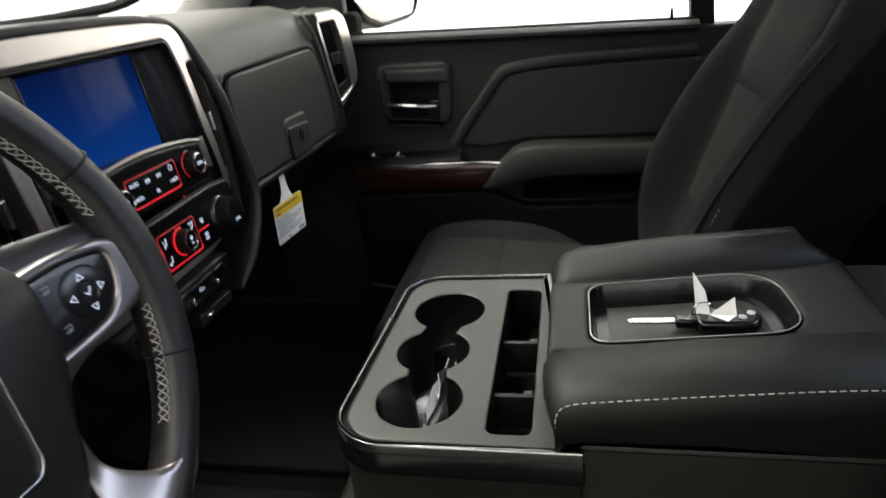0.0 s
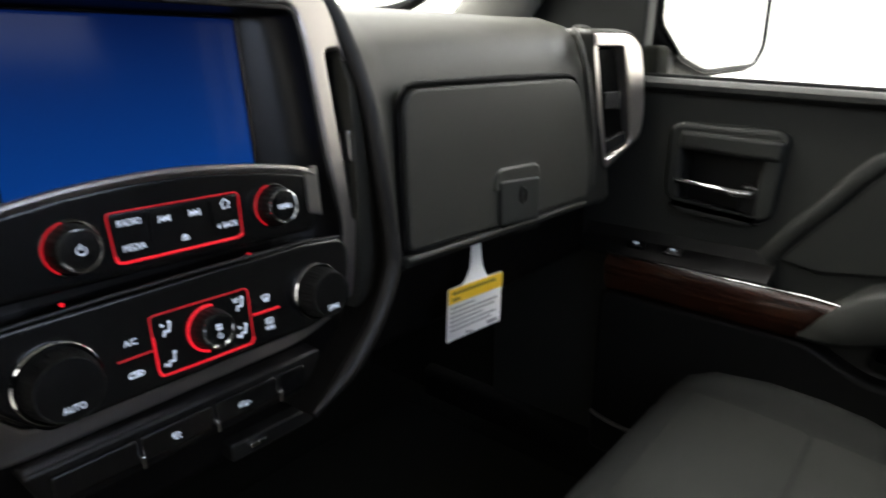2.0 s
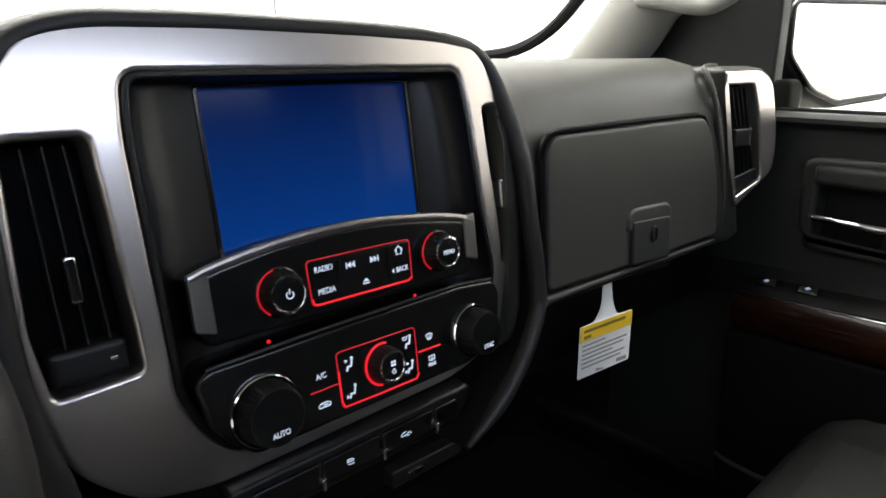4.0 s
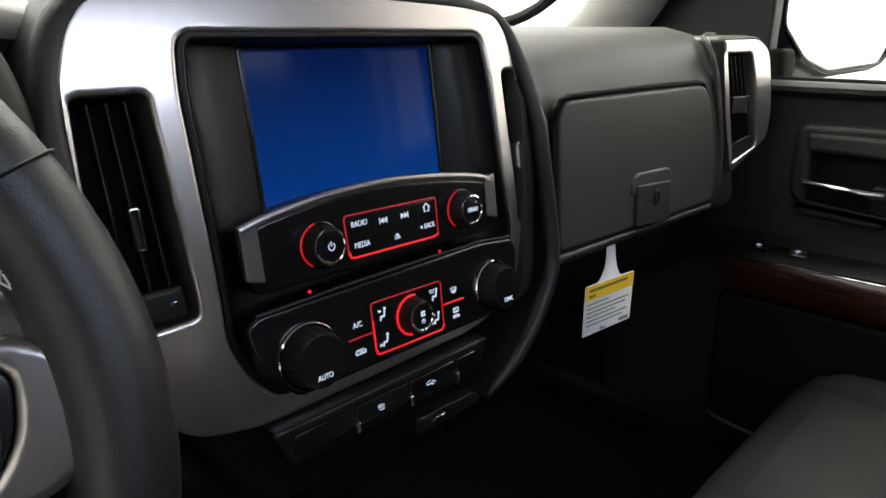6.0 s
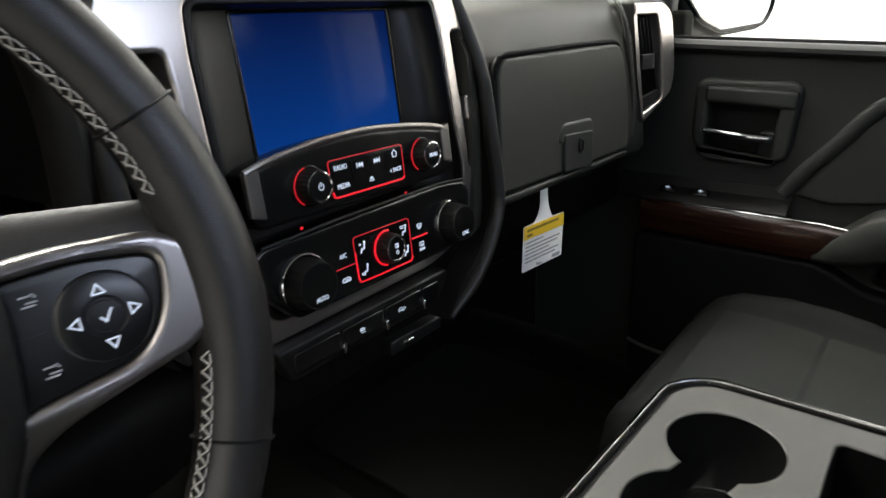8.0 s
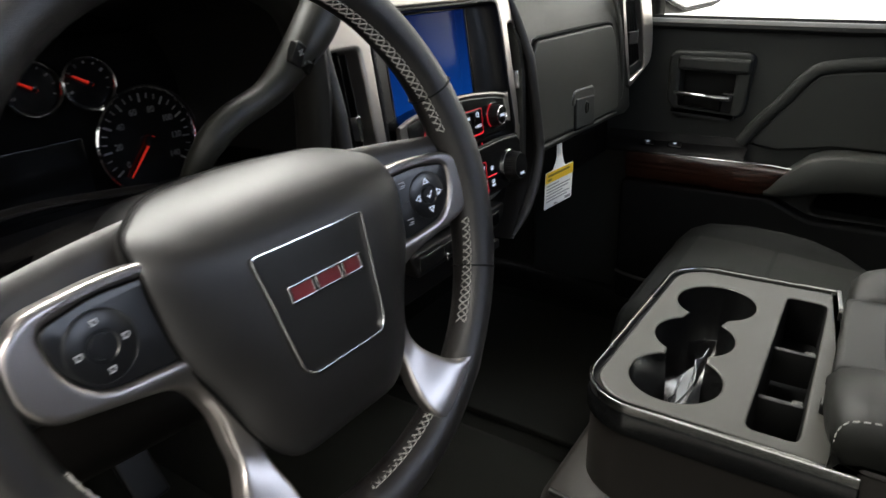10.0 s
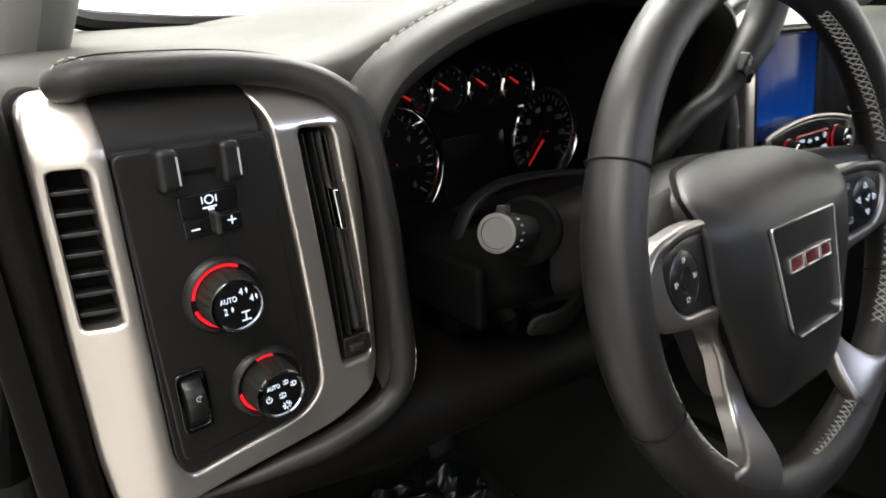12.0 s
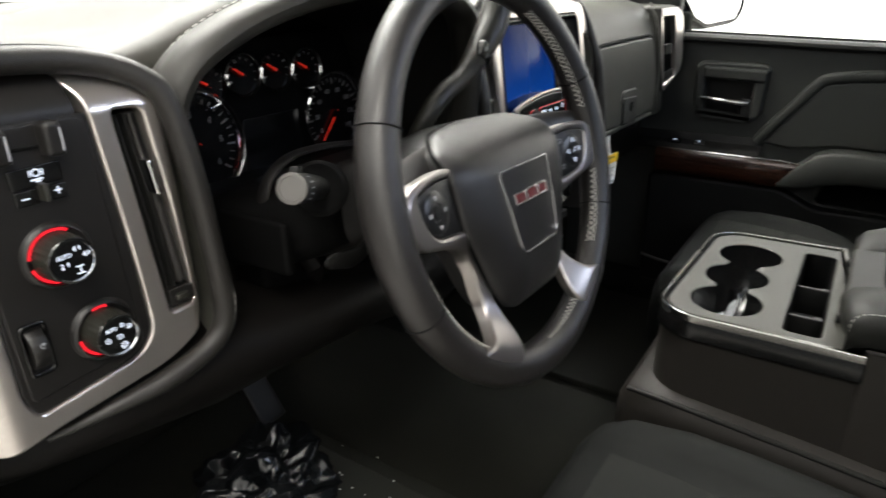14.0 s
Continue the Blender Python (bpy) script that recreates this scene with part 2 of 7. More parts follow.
def plate(outer, holes=(), depth=0.004, bev=0.001, m=None, seg=3, lift=None, bm=None):
    """A plate with rounded rims and holes; its face lies in local z = 0 and looks along +z. lift(x, y) bends it."""
    bm = bm or bmesh.new()
    m = m or Matrix()
    loops = [wound(outer, True)] + [wound(h, False) for h in holes]
    if len(outer) and seg < 1:
        seg = 1
    rings = []
    for loop in loops:
        # a narrow flat margin inside the rounded rim keeps the face's shading even
        lines = [(inset(loop, bev + min(0.0012, bev * 0.6)), 0.0)] if bev >= 0.0012 else []
        for k in range(seg + 1):
            a = math.pi / 2 * k / seg
            lines.append((inset(loop, bev * (1 - math.sin(a))), -bev * (1 - math.cos(a))))
        lines.append((loop, -depth))
        rows = []
        for pts, z in lines:
            rows.append([bm.verts.new(m @ Vector((x, y, z + (lift(x, y) if lift else 0)))) for x, y in pts])
        for a, b in zip(rows, rows[1:]):
            n = len(a)
            for i in range(n):
                j = (i + 1) % n
                bm.faces.new((a[i], b[i], b[j], a[j]))
        rings.append((lines[0][0], rows[0]))
    from mathutils.geometry import tessellate_polygon
    tris = tessellate_polygon([[Vector((x, y, 0)) for x, y in pts] for pts, _ in rings])
    vs = [v for _, row in rings for v in row]
    for t in tris:
        try:
            bm.faces.new([vs[i] for i in t])
        except ValueError:
            pass
    return bm


def bent(outer, holes, depth, bev, m, seg, lift, step=0.008):
    """A plate cut into a fine grid and then bent by lift(x, y), so that its curve shades evenly."""
    bm = plate(outer, holes, depth, bev, None, seg)
    for axis in (0, 1):
        lo, hi = min(p[axis] for p in outer), max(p[axis] for p in outer)
        for k in range(1, int((hi - lo) / step) + 1):
            co, no = [0, 0, 0], [0, 0, 0]
            co[axis], no[axis] = lo + step * k + 0.00037, 1
            bmesh.ops.bisect_plane(bm, geom=bm.verts[:] + bm.edges[:] + bm.faces[:], plane_co=co, plane_no=no)
    for v in bm.verts:
        v.co.z += lift(v.co.x, v.co.y)
    bm.transform(m)
    return bm


def block(w, d, h, bev=0.004, m=None, seg=3, bm=None):
    """A rounded box, centred in plan, standing on local z = 0."""
    b2 = bmesh.new()
    bmesh.ops.create_cube(b2, size=1.0)
    for v in b2.verts:
        v.co = Vector((v.co.x * w, v.co.y * d, (v.co.z + 0.5) * h))
    if bev:
        bmesh.ops.bevel(b2, geom=b2.edges[:], offset=bev, segments=seg, profile=0.5, affect="EDGES", clamp_overlap=True)
    if m:
        bmesh.ops.transform(b2, matrix=m, verts=b2.verts[:])
    return join(bm, b2)


def join(bm, other):
    if bm is None:
        return other
    me = bpy.data.meshes.new("tmp")
    other.to_mesh(me)
    other.free()
    bm.from_mesh(me)
    bpy.data.meshes.remove(me)
    return bm


def tube(path, r, n=12, closed=False, flat=1.0, up=(0, 0, 1), bm=None, caps=True):
    """A sweep along a path. r: a radius or a list; flat scales the section across the up direction."""
    P = [Vector(p) for p in path]
    bm = bm or bmesh.new()
    m = len(P)
    rs = r if isinstance(r, (list, tuple)) else [r] * m
    rows, up = [], Vector(up)
    for i in range(m):
        t = (P[(i + 1) % m] - P[i - 1]) if closed else (P[min(i + 1, m - 1)] - P[max(i - 1, 0)])
        t.normalize()
        a = up - t * up.dot(t)
        if a.length < 1e-4:
            a = Vector((1, 0, 0)) - t * t.x
        a.normalize()
        b = t.cross(a)
        rows.append([bm.verts.new(P[i] + a * (rs[i] * math.cos(2 * math.pi * k / n)) + b * (rs[i] * flat * math.sin(2 * math.pi * k / n))) for k in range(n)])
    pairs = list(zip(rows, rows[1:] + (rows[:1] if closed else []))) if closed else list(zip(rows, rows[1:]))
    for a, b in pairs:
        for k in range(n):
            j = (k + 1) % n
            bm.faces.new((a[k], a[j], b[j], b[k]))
    if caps and not closed:
        bm.faces.new(rows[0][::-1])
        bm.faces.new(rows[-1])
    return bm


def lathe(profile, m=None, n=40, ribs=0, rib=0.0, rows_ribbed=(), bm=None):
    """Turns a profile of (radius, height) about local z. ribs: grip ridges on the named rows."""
    bm = bm or bmesh.new()
    m = m or Matrix()
    rows = []
    for q, (r, h) in enumerate(profile):
        if r < 1e-6:
            rows.append([bm.verts.new(m @ Vector((0, 0, h)))])
            continue
        row = []
        for k in range(n):
            a = 2 * math.pi * k / n
            rr = r - (rib if (q in rows_ribbed and ribs and (k * ribs * 2 // n) % 2) else 0)
            row.append(bm.verts.new(m @ Vector((rr * math.cos(a), rr * math.sin(a), h))))
        rows.append(row)
    for a, b in zip(rows, rows[1:]):
        for k in range(n):
            j = (k + 1) % n
            if len(a) == 1 and len(b) == 1:
                continue
            if len(a) == 1:
                bm.faces.new((a[0], b[j], b[k]))
            elif len(b) == 1:
                bm.faces.new((a[k], a[j], b[0]))
            else:
                bm.faces.new((a[k], a[j], b[j], b[k]))
    return bm


def loft(loops, caps=True, bm=None, closed=True):
    """Skins loops of equally many points."""
    bm = bm or bmesh.new()
    rows = [[bm.verts.new(Vector(p)) for p in loop] for loop in loops]
    for a, b in zip(rows, rows[1:]):
        n = len(a)
        for k in range(n if closed else n - 1):
            j = (k + 1) % n
            bm.faces.new((a[k], a[j], b[j], b[k]))
    if caps is True:
        bm.faces.new(rows[0][::-1])
    if caps:
        bm.faces.new(rows[-1])
    return bm


def letters(txt, size, m, material, parent, name="lettering", depth=0.0003, squeeze=0.85, label=""):
    """Raised lettering centred on the pose m."""
    cu = bpy.data.curves.new("lettering", "FONT")
    cu.body, cu.size, cu.extrude, cu.align_x, cu.align_y = txt, size, depth, "CENTER", "CENTER"
    tmp = new("tmp_letters", cu)
    me = bpy.data.meshes.new_from_object(tmp.evaluated_get(bpy.context.evaluated_depsgraph_get()))
    bpy.data.objects.remove(tmp)
    bpy.data.curves.remove(cu)
    bm = bmesh.new()
    bm.from_mesh(me)
    bpy.data.meshes.remove(me)
    bmesh.ops.transform(bm, matrix=m @ Matrix.Diagonal((squeeze, 1, 1, 1)), verts=bm.verts[:])
    return part(name, bm, material, parent, label, flat=True)


def at(m, x, y, z=0.0):
    return m @ Matrix.Translation((x, y, z))


def thread(path, parent, stitch=0.0045, gap=0.0022, r=0.0006, name="stitching", material=None):
    """A row of single stitches along a path, as one part."""
    P = [Vector(p) for p in path]
    bm, want, on = bmesh.new(), stitch, True
    run, cur = [P[0]], 0.0
    for a, b in zip(P, P[1:]):
        seg, L, s = b - a, (b - a).length, 0.0
        if L < 1e-7:
            continue
        while L - s > want - cur:
            s += want - cur
            q = a + seg * (s / L)
            if on:
                tube([run[0], (run[0] + q) / 2, q], [r * 0.7, r, r * 0.7], n=5, bm=bm)
            run, cur, on = [q], 0.0, not on
            want = stitch if on else gap
        cur += L - s
    return part(name, bm, material or THREAD, parent, "pale contrast stitching")


# ---- the showroom round the truck ----
def showroom():
    floor = plate(rect(0, 0, 60, 60, 0.1), depth=0.05, bev=0.01, m=Matrix.Translation((0, 0, -0.75)))
    tagged(put("ground", floor, SHOWFLOOR), "grey polished concrete showroom floor", "floor", kind="structure")
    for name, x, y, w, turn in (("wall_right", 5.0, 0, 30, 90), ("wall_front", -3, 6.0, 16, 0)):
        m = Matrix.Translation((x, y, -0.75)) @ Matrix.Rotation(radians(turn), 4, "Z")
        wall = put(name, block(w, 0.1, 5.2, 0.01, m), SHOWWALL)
        tagged(wall, "plain white showroom wall with its own glow", "wall", kind="structure")
    # unseen rear wall and ceiling, added so trim and dash reflect white
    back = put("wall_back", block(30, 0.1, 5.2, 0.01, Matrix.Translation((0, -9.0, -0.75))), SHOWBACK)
    tagged(back, "unseen white rear wall with its own glow", "wall", kind="structure")
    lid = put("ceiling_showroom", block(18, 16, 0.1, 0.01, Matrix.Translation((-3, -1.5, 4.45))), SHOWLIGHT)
    tagged(lid, "unseen white showroom ceiling with its own glow", "ceiling", kind="structure")
    seam = put("trim", block(0.02, 0.02, 5.0, 0.003, Matrix.Translation((3.05, 5.93, -0.75))), INK)
    tagged(seam, "thin dark joint strip on the white wall", "wall trim", kind="structure")


showroom()


# ---- cab shell ----
def cab():
    floor = put("floor", plate(rounded([(-0.86, -1.3), (0.86, -1.3), (0.86, 0.64), (-0.86, 0.64)], 0.02), depth=0.06, bev=0.01, m=Matrix.Translation((0, 0, 0.03))), CARPET)
    tagged(floor, "dark charcoal carpet of the cab floor", "floor", kind="structure")
    for side, tag in ((1, "right"), (-1, "left")):
        kick = put("wall_kick_" + tag, block(0.05, 0.72, 0.44 if side < 0 else 0.80, 0.01, Matrix.Translation((side * 0.835, 0.33, 0.0))), CARPET)
        tagged(kick, "dark kick panel beside the footwell", "wall", kind="structure")
        # unseen walls closed to the roof, added to keep light from behind out
        back_side = inward(0.80, 0, 0) if side > 0 else Matrix.Scale(-1, 4, (1, 0, 0)) @ inward(0.80, 0, 0)
        shape = [(0.87, 0.0), (1.40, 0.0), (1.40, 1.37), (0.87, 1.37)]
        quarter = put("wall_rear_" + tag, plate(rounded(shape, 0.01), depth=0.05, bev=0.006, m=back_side), DARK)
        tagged(quarter, "plain dark wall closing the cab behind the door", "wall", kind="structure")
    fire = put("wall_firewall", block(1.74, 0.06, 0.83, 0.01, Matrix.Translation((0, 0.67, 0.0))), CARPET)
    tagged(fire, "dark carpeted firewall under the dashboard", "wall", kind="structure")
    # unseen back wall, closed round one opening to limit light from the rear
    rear = put("wall_rear", plate(rounded([(-0.85, 0.0), (0.85, 0.0), (0.85, 1.37), (-0.85, 1.37)], 0.01), [rect(0, 1.19, 1.26, 0.26, 0.05)], depth=0.05, bev=0.006, m=facing(0, -1.36, 0)), DARK)
    tagged(rear, "dark back panel of the cab", "wall", kind="structure")
    roof = put("ceiling", block(1.66, 1.36, 0.05, 0.02, Matrix.Translation((0, -0.72, 1.36))), HEADLINER)
    tagged(roof, "pale grey fabric headliner", "ceiling", kind="structure")
    # front pillars, from the dashboard's corners up to the roof
    for side, name in ((1, "pillar_right"), (-1, "pillar_left")):
        path = curve([(side * 0.80, 0.36, 0.78), (side * 0.775, 0.22, 0.90), (side * 0.735, 0.02, 1.10), (side * 0.70, -0.12, 1.37)], 5)
        p = put(name, tube(path, [0.062] * 6 + [0.055] * 10, 16, flat=0.62, up=(0, 1, 0.6)), HEADLINER)
        tagged(p, "pale grey windscreen pillar trim", "pillar", kind="structure")
        if side > 0:
            grip = curve([(0.765, 0.20, 0.935), (0.725, 0.175, 0.930), (0.705, 0.13, 0.922), (0.700, 0.07, 0.908), (0.700, 0.04, 0.910), (0.705, 0.01, 0.930), (0.745, -0.02, 0.985), (0.742, -0.02, 1.04)], 6)
            part("grab_handle", tube(grip, 0.0125, 12), HEADLINER, p, "pale grey grab handle")
        rear_post = put("pillar_rear_right" if side > 0 else "pillar_rear_left", block(0.10, 0.16, 0.9, 0.02, Matrix.Translation((side * 0.80, -0.93, 0.55))), HEADLINER)
        tagged(rear_post, "pale grey trim of the door post", "pillar", kind="structure")
        low = put("sill_right" if side > 0 else "sill_left", block(0.09, 1.7, 0.10, 0.02, Matrix.Translation((side * 0.83, -0.4, 0.0))), DARK)
        tagged(low, "dark plastic door sill plate", "sill", kind="structure")
    side_front = put("body_side_left", block(0.08, 0.75, 1.25, 0.03, Matrix.Translation((-0.905, 0.44, -0.45))), PAINT)
    tagged(side_front, "red painted front body side", "body panel", kind="structure")
    # rubber seal of the open doorway
    for y, r in ((0.040, 0.013), (0.062, 0.010)):
        seal = put("door_seal", tube(curve([(-0.867 - 0.2 * (y - 0.04), y, 0.02), (-0.867 - 0.2 * (y - 0.04), y, 0.40), (-0.866 - 0.2 * (y - 0.04), y, 0.78), (-0.850, y + 0.06, 0.84)], 6), r, 12), RUBBER)
        tagged(seal, "black rubber door seal along the body edge", "seal", kind="structure")
    # windscreen
    g = bmesh.new()
    pts = [(-0.80, 0.60, 0.83), (0.84, 0.60, 0.83), (0.70, -0.08, 1.36), (-0.70, -0.08, 1.36)]
    vs = [g.verts.new(p) for p in pts]
    g.faces.new(vs)
    ws = put("window_1", g, GLASS)
    ws.visible_shadow = False
    tagged(ws, "clear raked windscreen glass", "window", kind="structure")
    part("window_frame", tube(curve([(0.30, 0.60, 0.856), (0.66, 0.58, 0.858), (0.80, 0.48, 0.880), (0.775, 0.30, 0.99), (0.70, -0.02, 1.31)], 6), 0.012, 8), RUBBER, ws, "black windscreen edge band")
    part("window_frame", tube(curve([(-0.30, 0.60, 0.852), (-0.60, 0.56, 0.855), (-0.735, 0.42, 0.885), (-0.70, 0.22, 1.03), (-0.665, -0.04, 1.33)], 6), 0.012, 8), RUBBER, ws, "black windscreen edge band")


cab()


# ---- dashboard body ----
DASH = thing("dashboard", (0, 0.3, 0.45), "charcoal soft-touch truck dashboard with stitched edges", "dashboard")


def dash_section(x, off, crest=0.84, low=0.566, slant=0.0):
    pts = [(off + 0.05, low), (off + 0.010, low + 0.002), (off + 0.001, low + 0.014), (off, 0.62), (off, 0.66), (off + 0.001, 0.72), (off + 0.006, 0.765), (off + 0.022, 0.800),
           (off + 0.055, crest - 0.016), (off + 0.10, crest - 0.004), (0.22, crest), (0.42, crest + 0.006), (0.62, crest + 0.012), (0.62, low)]
    return [(x - slant * 0.32 * (min(z, 0.83) - 0.69) * max(0.0, 1 - y * 5), y, z) for y, z in pts]


def dash_passenger():
    rows = [(0.165, -0.035, 0), (0.18, -0.033, 0), (0.20, -0.022, 0), (0.225, -0.008, 0), (0.25, 0.0, 0), (0.35, 0.002, 0), (0.45, 0.002, 0), (0.54, 0.001, 0.1), (0.59, -0.004, 0.6), (0.625, -0.012, 1), (0.650, -0.018, 1), (0.668, -0.014, 1)]
    bm = loft([dash_section(x, o, slant=k) for x, o, k in rows])
    part("skin", bm, SKIN, DASH, sharp=50)
    end = loft([dash_section(x, o, c) for x, o, c in [(0.606, 0.03, 0.838), (0.70, 0.04, 0.832), (0.76, 0.06, 0.82), (0.795, 0.12, 0.80)]])
    part("end_cap", end, SKIN, DASH, sharp=50)
    # stitched rib at the side of the vent pod
    rib = curve([(0.664, -0.006, 0.588), (0.655, -0.016, 0.615), (0.634, -0.022, 0.680), (0.614, -0.022, 0.740), (0.602, -0.018, 0.785), (0.603, -0.006, 0.811), (0.613, 0.004, 0.819), (0.640, 0.012, 0.823), (0.690, 0.024, 0.823)], 8)
    part("edge_rib", tube([p + Vector((0.002, 0.009, 0)) for p in rib], 0.0034, 10), SKIN, DASH)
    thread([p + Vector((-0.0045, 0.001, 0)) for p in rib[:52]], DASH, 0.004, 0.002, 0.0003)


dash_passenger()


def dash_driver():
    # top of the dashboard on the driver's side and over the instruments
    def sec(x, y0, z0, low):
        pts = [(y0 + 0.01, low), (y0, z0 - 0.02), (y0 + 0.004, z0 - 0.006), (y0 + 0.02, z0 + 0.003), (y0 + 0.06, z0 + 0.008), (0.25, z0 + 0.006), (0.42, 0.846), (0.62, 0.852), (0.62, low)]
        return [(x, y, z) for y, z in pts]
    rows = [(-0.845, 0.03, 0.822, 0.78), (-0.80, -0.014, 0.830, 0.78), (-0.72, -0.014, 0.833, 0.79), (-0.665, -0.01, 0.830, 0.80), (-0.63, 0.0, 0.836, 0.82),
            (-0.60, 0.0, 0.846, 0.835), (-0.55, 0.0, 0.862, 0.85), (-0.48, 0.0, 0.874, 0.86), (-0.40, 0.0, 0.878, 0.865), (-0.33, 0.0, 0.872, 0.86), (-0.27, 0.0, 0.858, 0.845), (-0.225, 0.0, 0.842, 0.82), (-0.19, 0.01, 0.838, 0.80), (0.0, 0.02, 0.842, 0.80), (0.17, 0.02, 0.84, 0.80)]
    part("skin", loft([sec(*r) for r in rows]), SKIN, DASH, sharp=50)
    # padded brow over the instruments, and its stitching
    brow = curve([(-0.652, -0.02, 0.775), (-0.642, -0.026, 0.805), (-0.615, -0.03, 0.828), (-0.56, -0.034, 0.850), (-0.48, -0.036, 0.866), (-0.40, -0.036, 0.870), (-0.32, -0.034, 0.862), (-0.262, -0.03, 0.842), (-0.238, -0.026, 0.810), (-0.228, -0.02, 0.76), (-0.226, -0.01, 0.70)], 8)
    part("brow", tube(brow, 0.021, 14, flat=0.62, up=(0, 1, 0)), BROWSKIN, DASH, "padded dark brow over the instruments")
    thread([p + Vector((0, 0.012, 0.0125)) for p in brow[8:60]], DASH, 0.005, 0.003, 0.0006)
    # tunnel between the brow and the instruments
    def arch(y, g):
        out = []
        for p in brow:
            c = Vector((-0.43, 0, 0.72))
            d = Vector((p.x - c.x, 0, p.z - c.z)) * g
            out.append((c.x + d.x, y, c.z + d.z))
        return out
    part("tunnel", loft([arch(-0.02, 0.985), arch(0.05, 0.93), arch(0.16, 0.84)], caps=False, closed=False), DARK, DASH, "dark tunnel of the instrument hood")
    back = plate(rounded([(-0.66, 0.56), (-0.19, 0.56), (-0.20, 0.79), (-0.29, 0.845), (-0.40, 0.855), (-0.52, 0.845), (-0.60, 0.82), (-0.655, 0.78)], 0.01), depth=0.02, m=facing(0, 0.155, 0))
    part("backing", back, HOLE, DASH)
    # panel below the instruments round the steering column
    def low(x, a):
        return [(x, y, z) for y, z in [(0.15, 0.672), (0.09 + a, 0.676), (0.065 + a, 0.680), (0.050 + a, 0.676), (0.042 + a, 0.660), (0.038 + a, 0.62), (0.038 + a, 0.575), (0.15, 0.56)]]
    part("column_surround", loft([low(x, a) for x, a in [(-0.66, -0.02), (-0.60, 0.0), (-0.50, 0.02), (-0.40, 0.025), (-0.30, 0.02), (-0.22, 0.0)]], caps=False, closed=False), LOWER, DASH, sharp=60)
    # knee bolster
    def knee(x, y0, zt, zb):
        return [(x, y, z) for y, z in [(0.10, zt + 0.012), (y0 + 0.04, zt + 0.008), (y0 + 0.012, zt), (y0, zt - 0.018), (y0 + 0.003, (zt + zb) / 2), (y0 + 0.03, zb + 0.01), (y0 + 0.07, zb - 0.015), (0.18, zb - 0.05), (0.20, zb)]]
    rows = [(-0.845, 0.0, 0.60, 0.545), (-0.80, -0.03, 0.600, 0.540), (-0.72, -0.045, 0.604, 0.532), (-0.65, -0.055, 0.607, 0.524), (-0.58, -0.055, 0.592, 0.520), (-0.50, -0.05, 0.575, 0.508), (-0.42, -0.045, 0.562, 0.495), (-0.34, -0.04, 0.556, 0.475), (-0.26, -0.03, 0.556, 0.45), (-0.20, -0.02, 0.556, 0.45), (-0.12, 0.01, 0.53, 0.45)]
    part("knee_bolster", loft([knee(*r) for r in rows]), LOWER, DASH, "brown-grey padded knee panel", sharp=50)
    side = plate(rounded([(-0.06, 0.45), (0.35, 0.45), (0.35, 0.83), (0.02, 0.83), (-0.03, 0.80), (-0.04, 0.66)], 0.02), depth=0.012, bev=0.004, m=Matrix.Translation((-0.858, 0, 0)) @ Matrix(((0, 0, -1, 0), (1, 0, 0, 0), (0, 1, 0, 0), (0, 0, 0, 1))))
    part("end_cap", side, LOWER, DASH, "dark dashboard end cover")


dash_driver()


# ---- centre stack ----
STACK = thing("centre_stack", (0, 0, 0.48), "satin silver centre stack with a lit blue screen and black controls", "centre stack")
LEAN = 6.0
SF = facing(0, -0.030, 0.69, -LEAN) @ Matrix.Translation((0, -0.69, 0))
SHIFT = 0.003


def mirrored(right):
    """A closed outline from its right half, top to bottom."""
    return [(SHIFT + x, z) for x, z in right] + [(SHIFT - x, z) for x, z in reversed(right)]


RECESS = [(0.127, 0.825), (0.133, 0.790), (0.140, 0.705), (0.152, 0.648), (0.149, 0.608), (0.130, 0.583), (0.098, 0.570), (-0.098, 0.570), (-0.120, 0.598), (-0.134, 0.628), (-0.136, 0.690), (-0.138, 0.790), (-0.134, 0.825)]


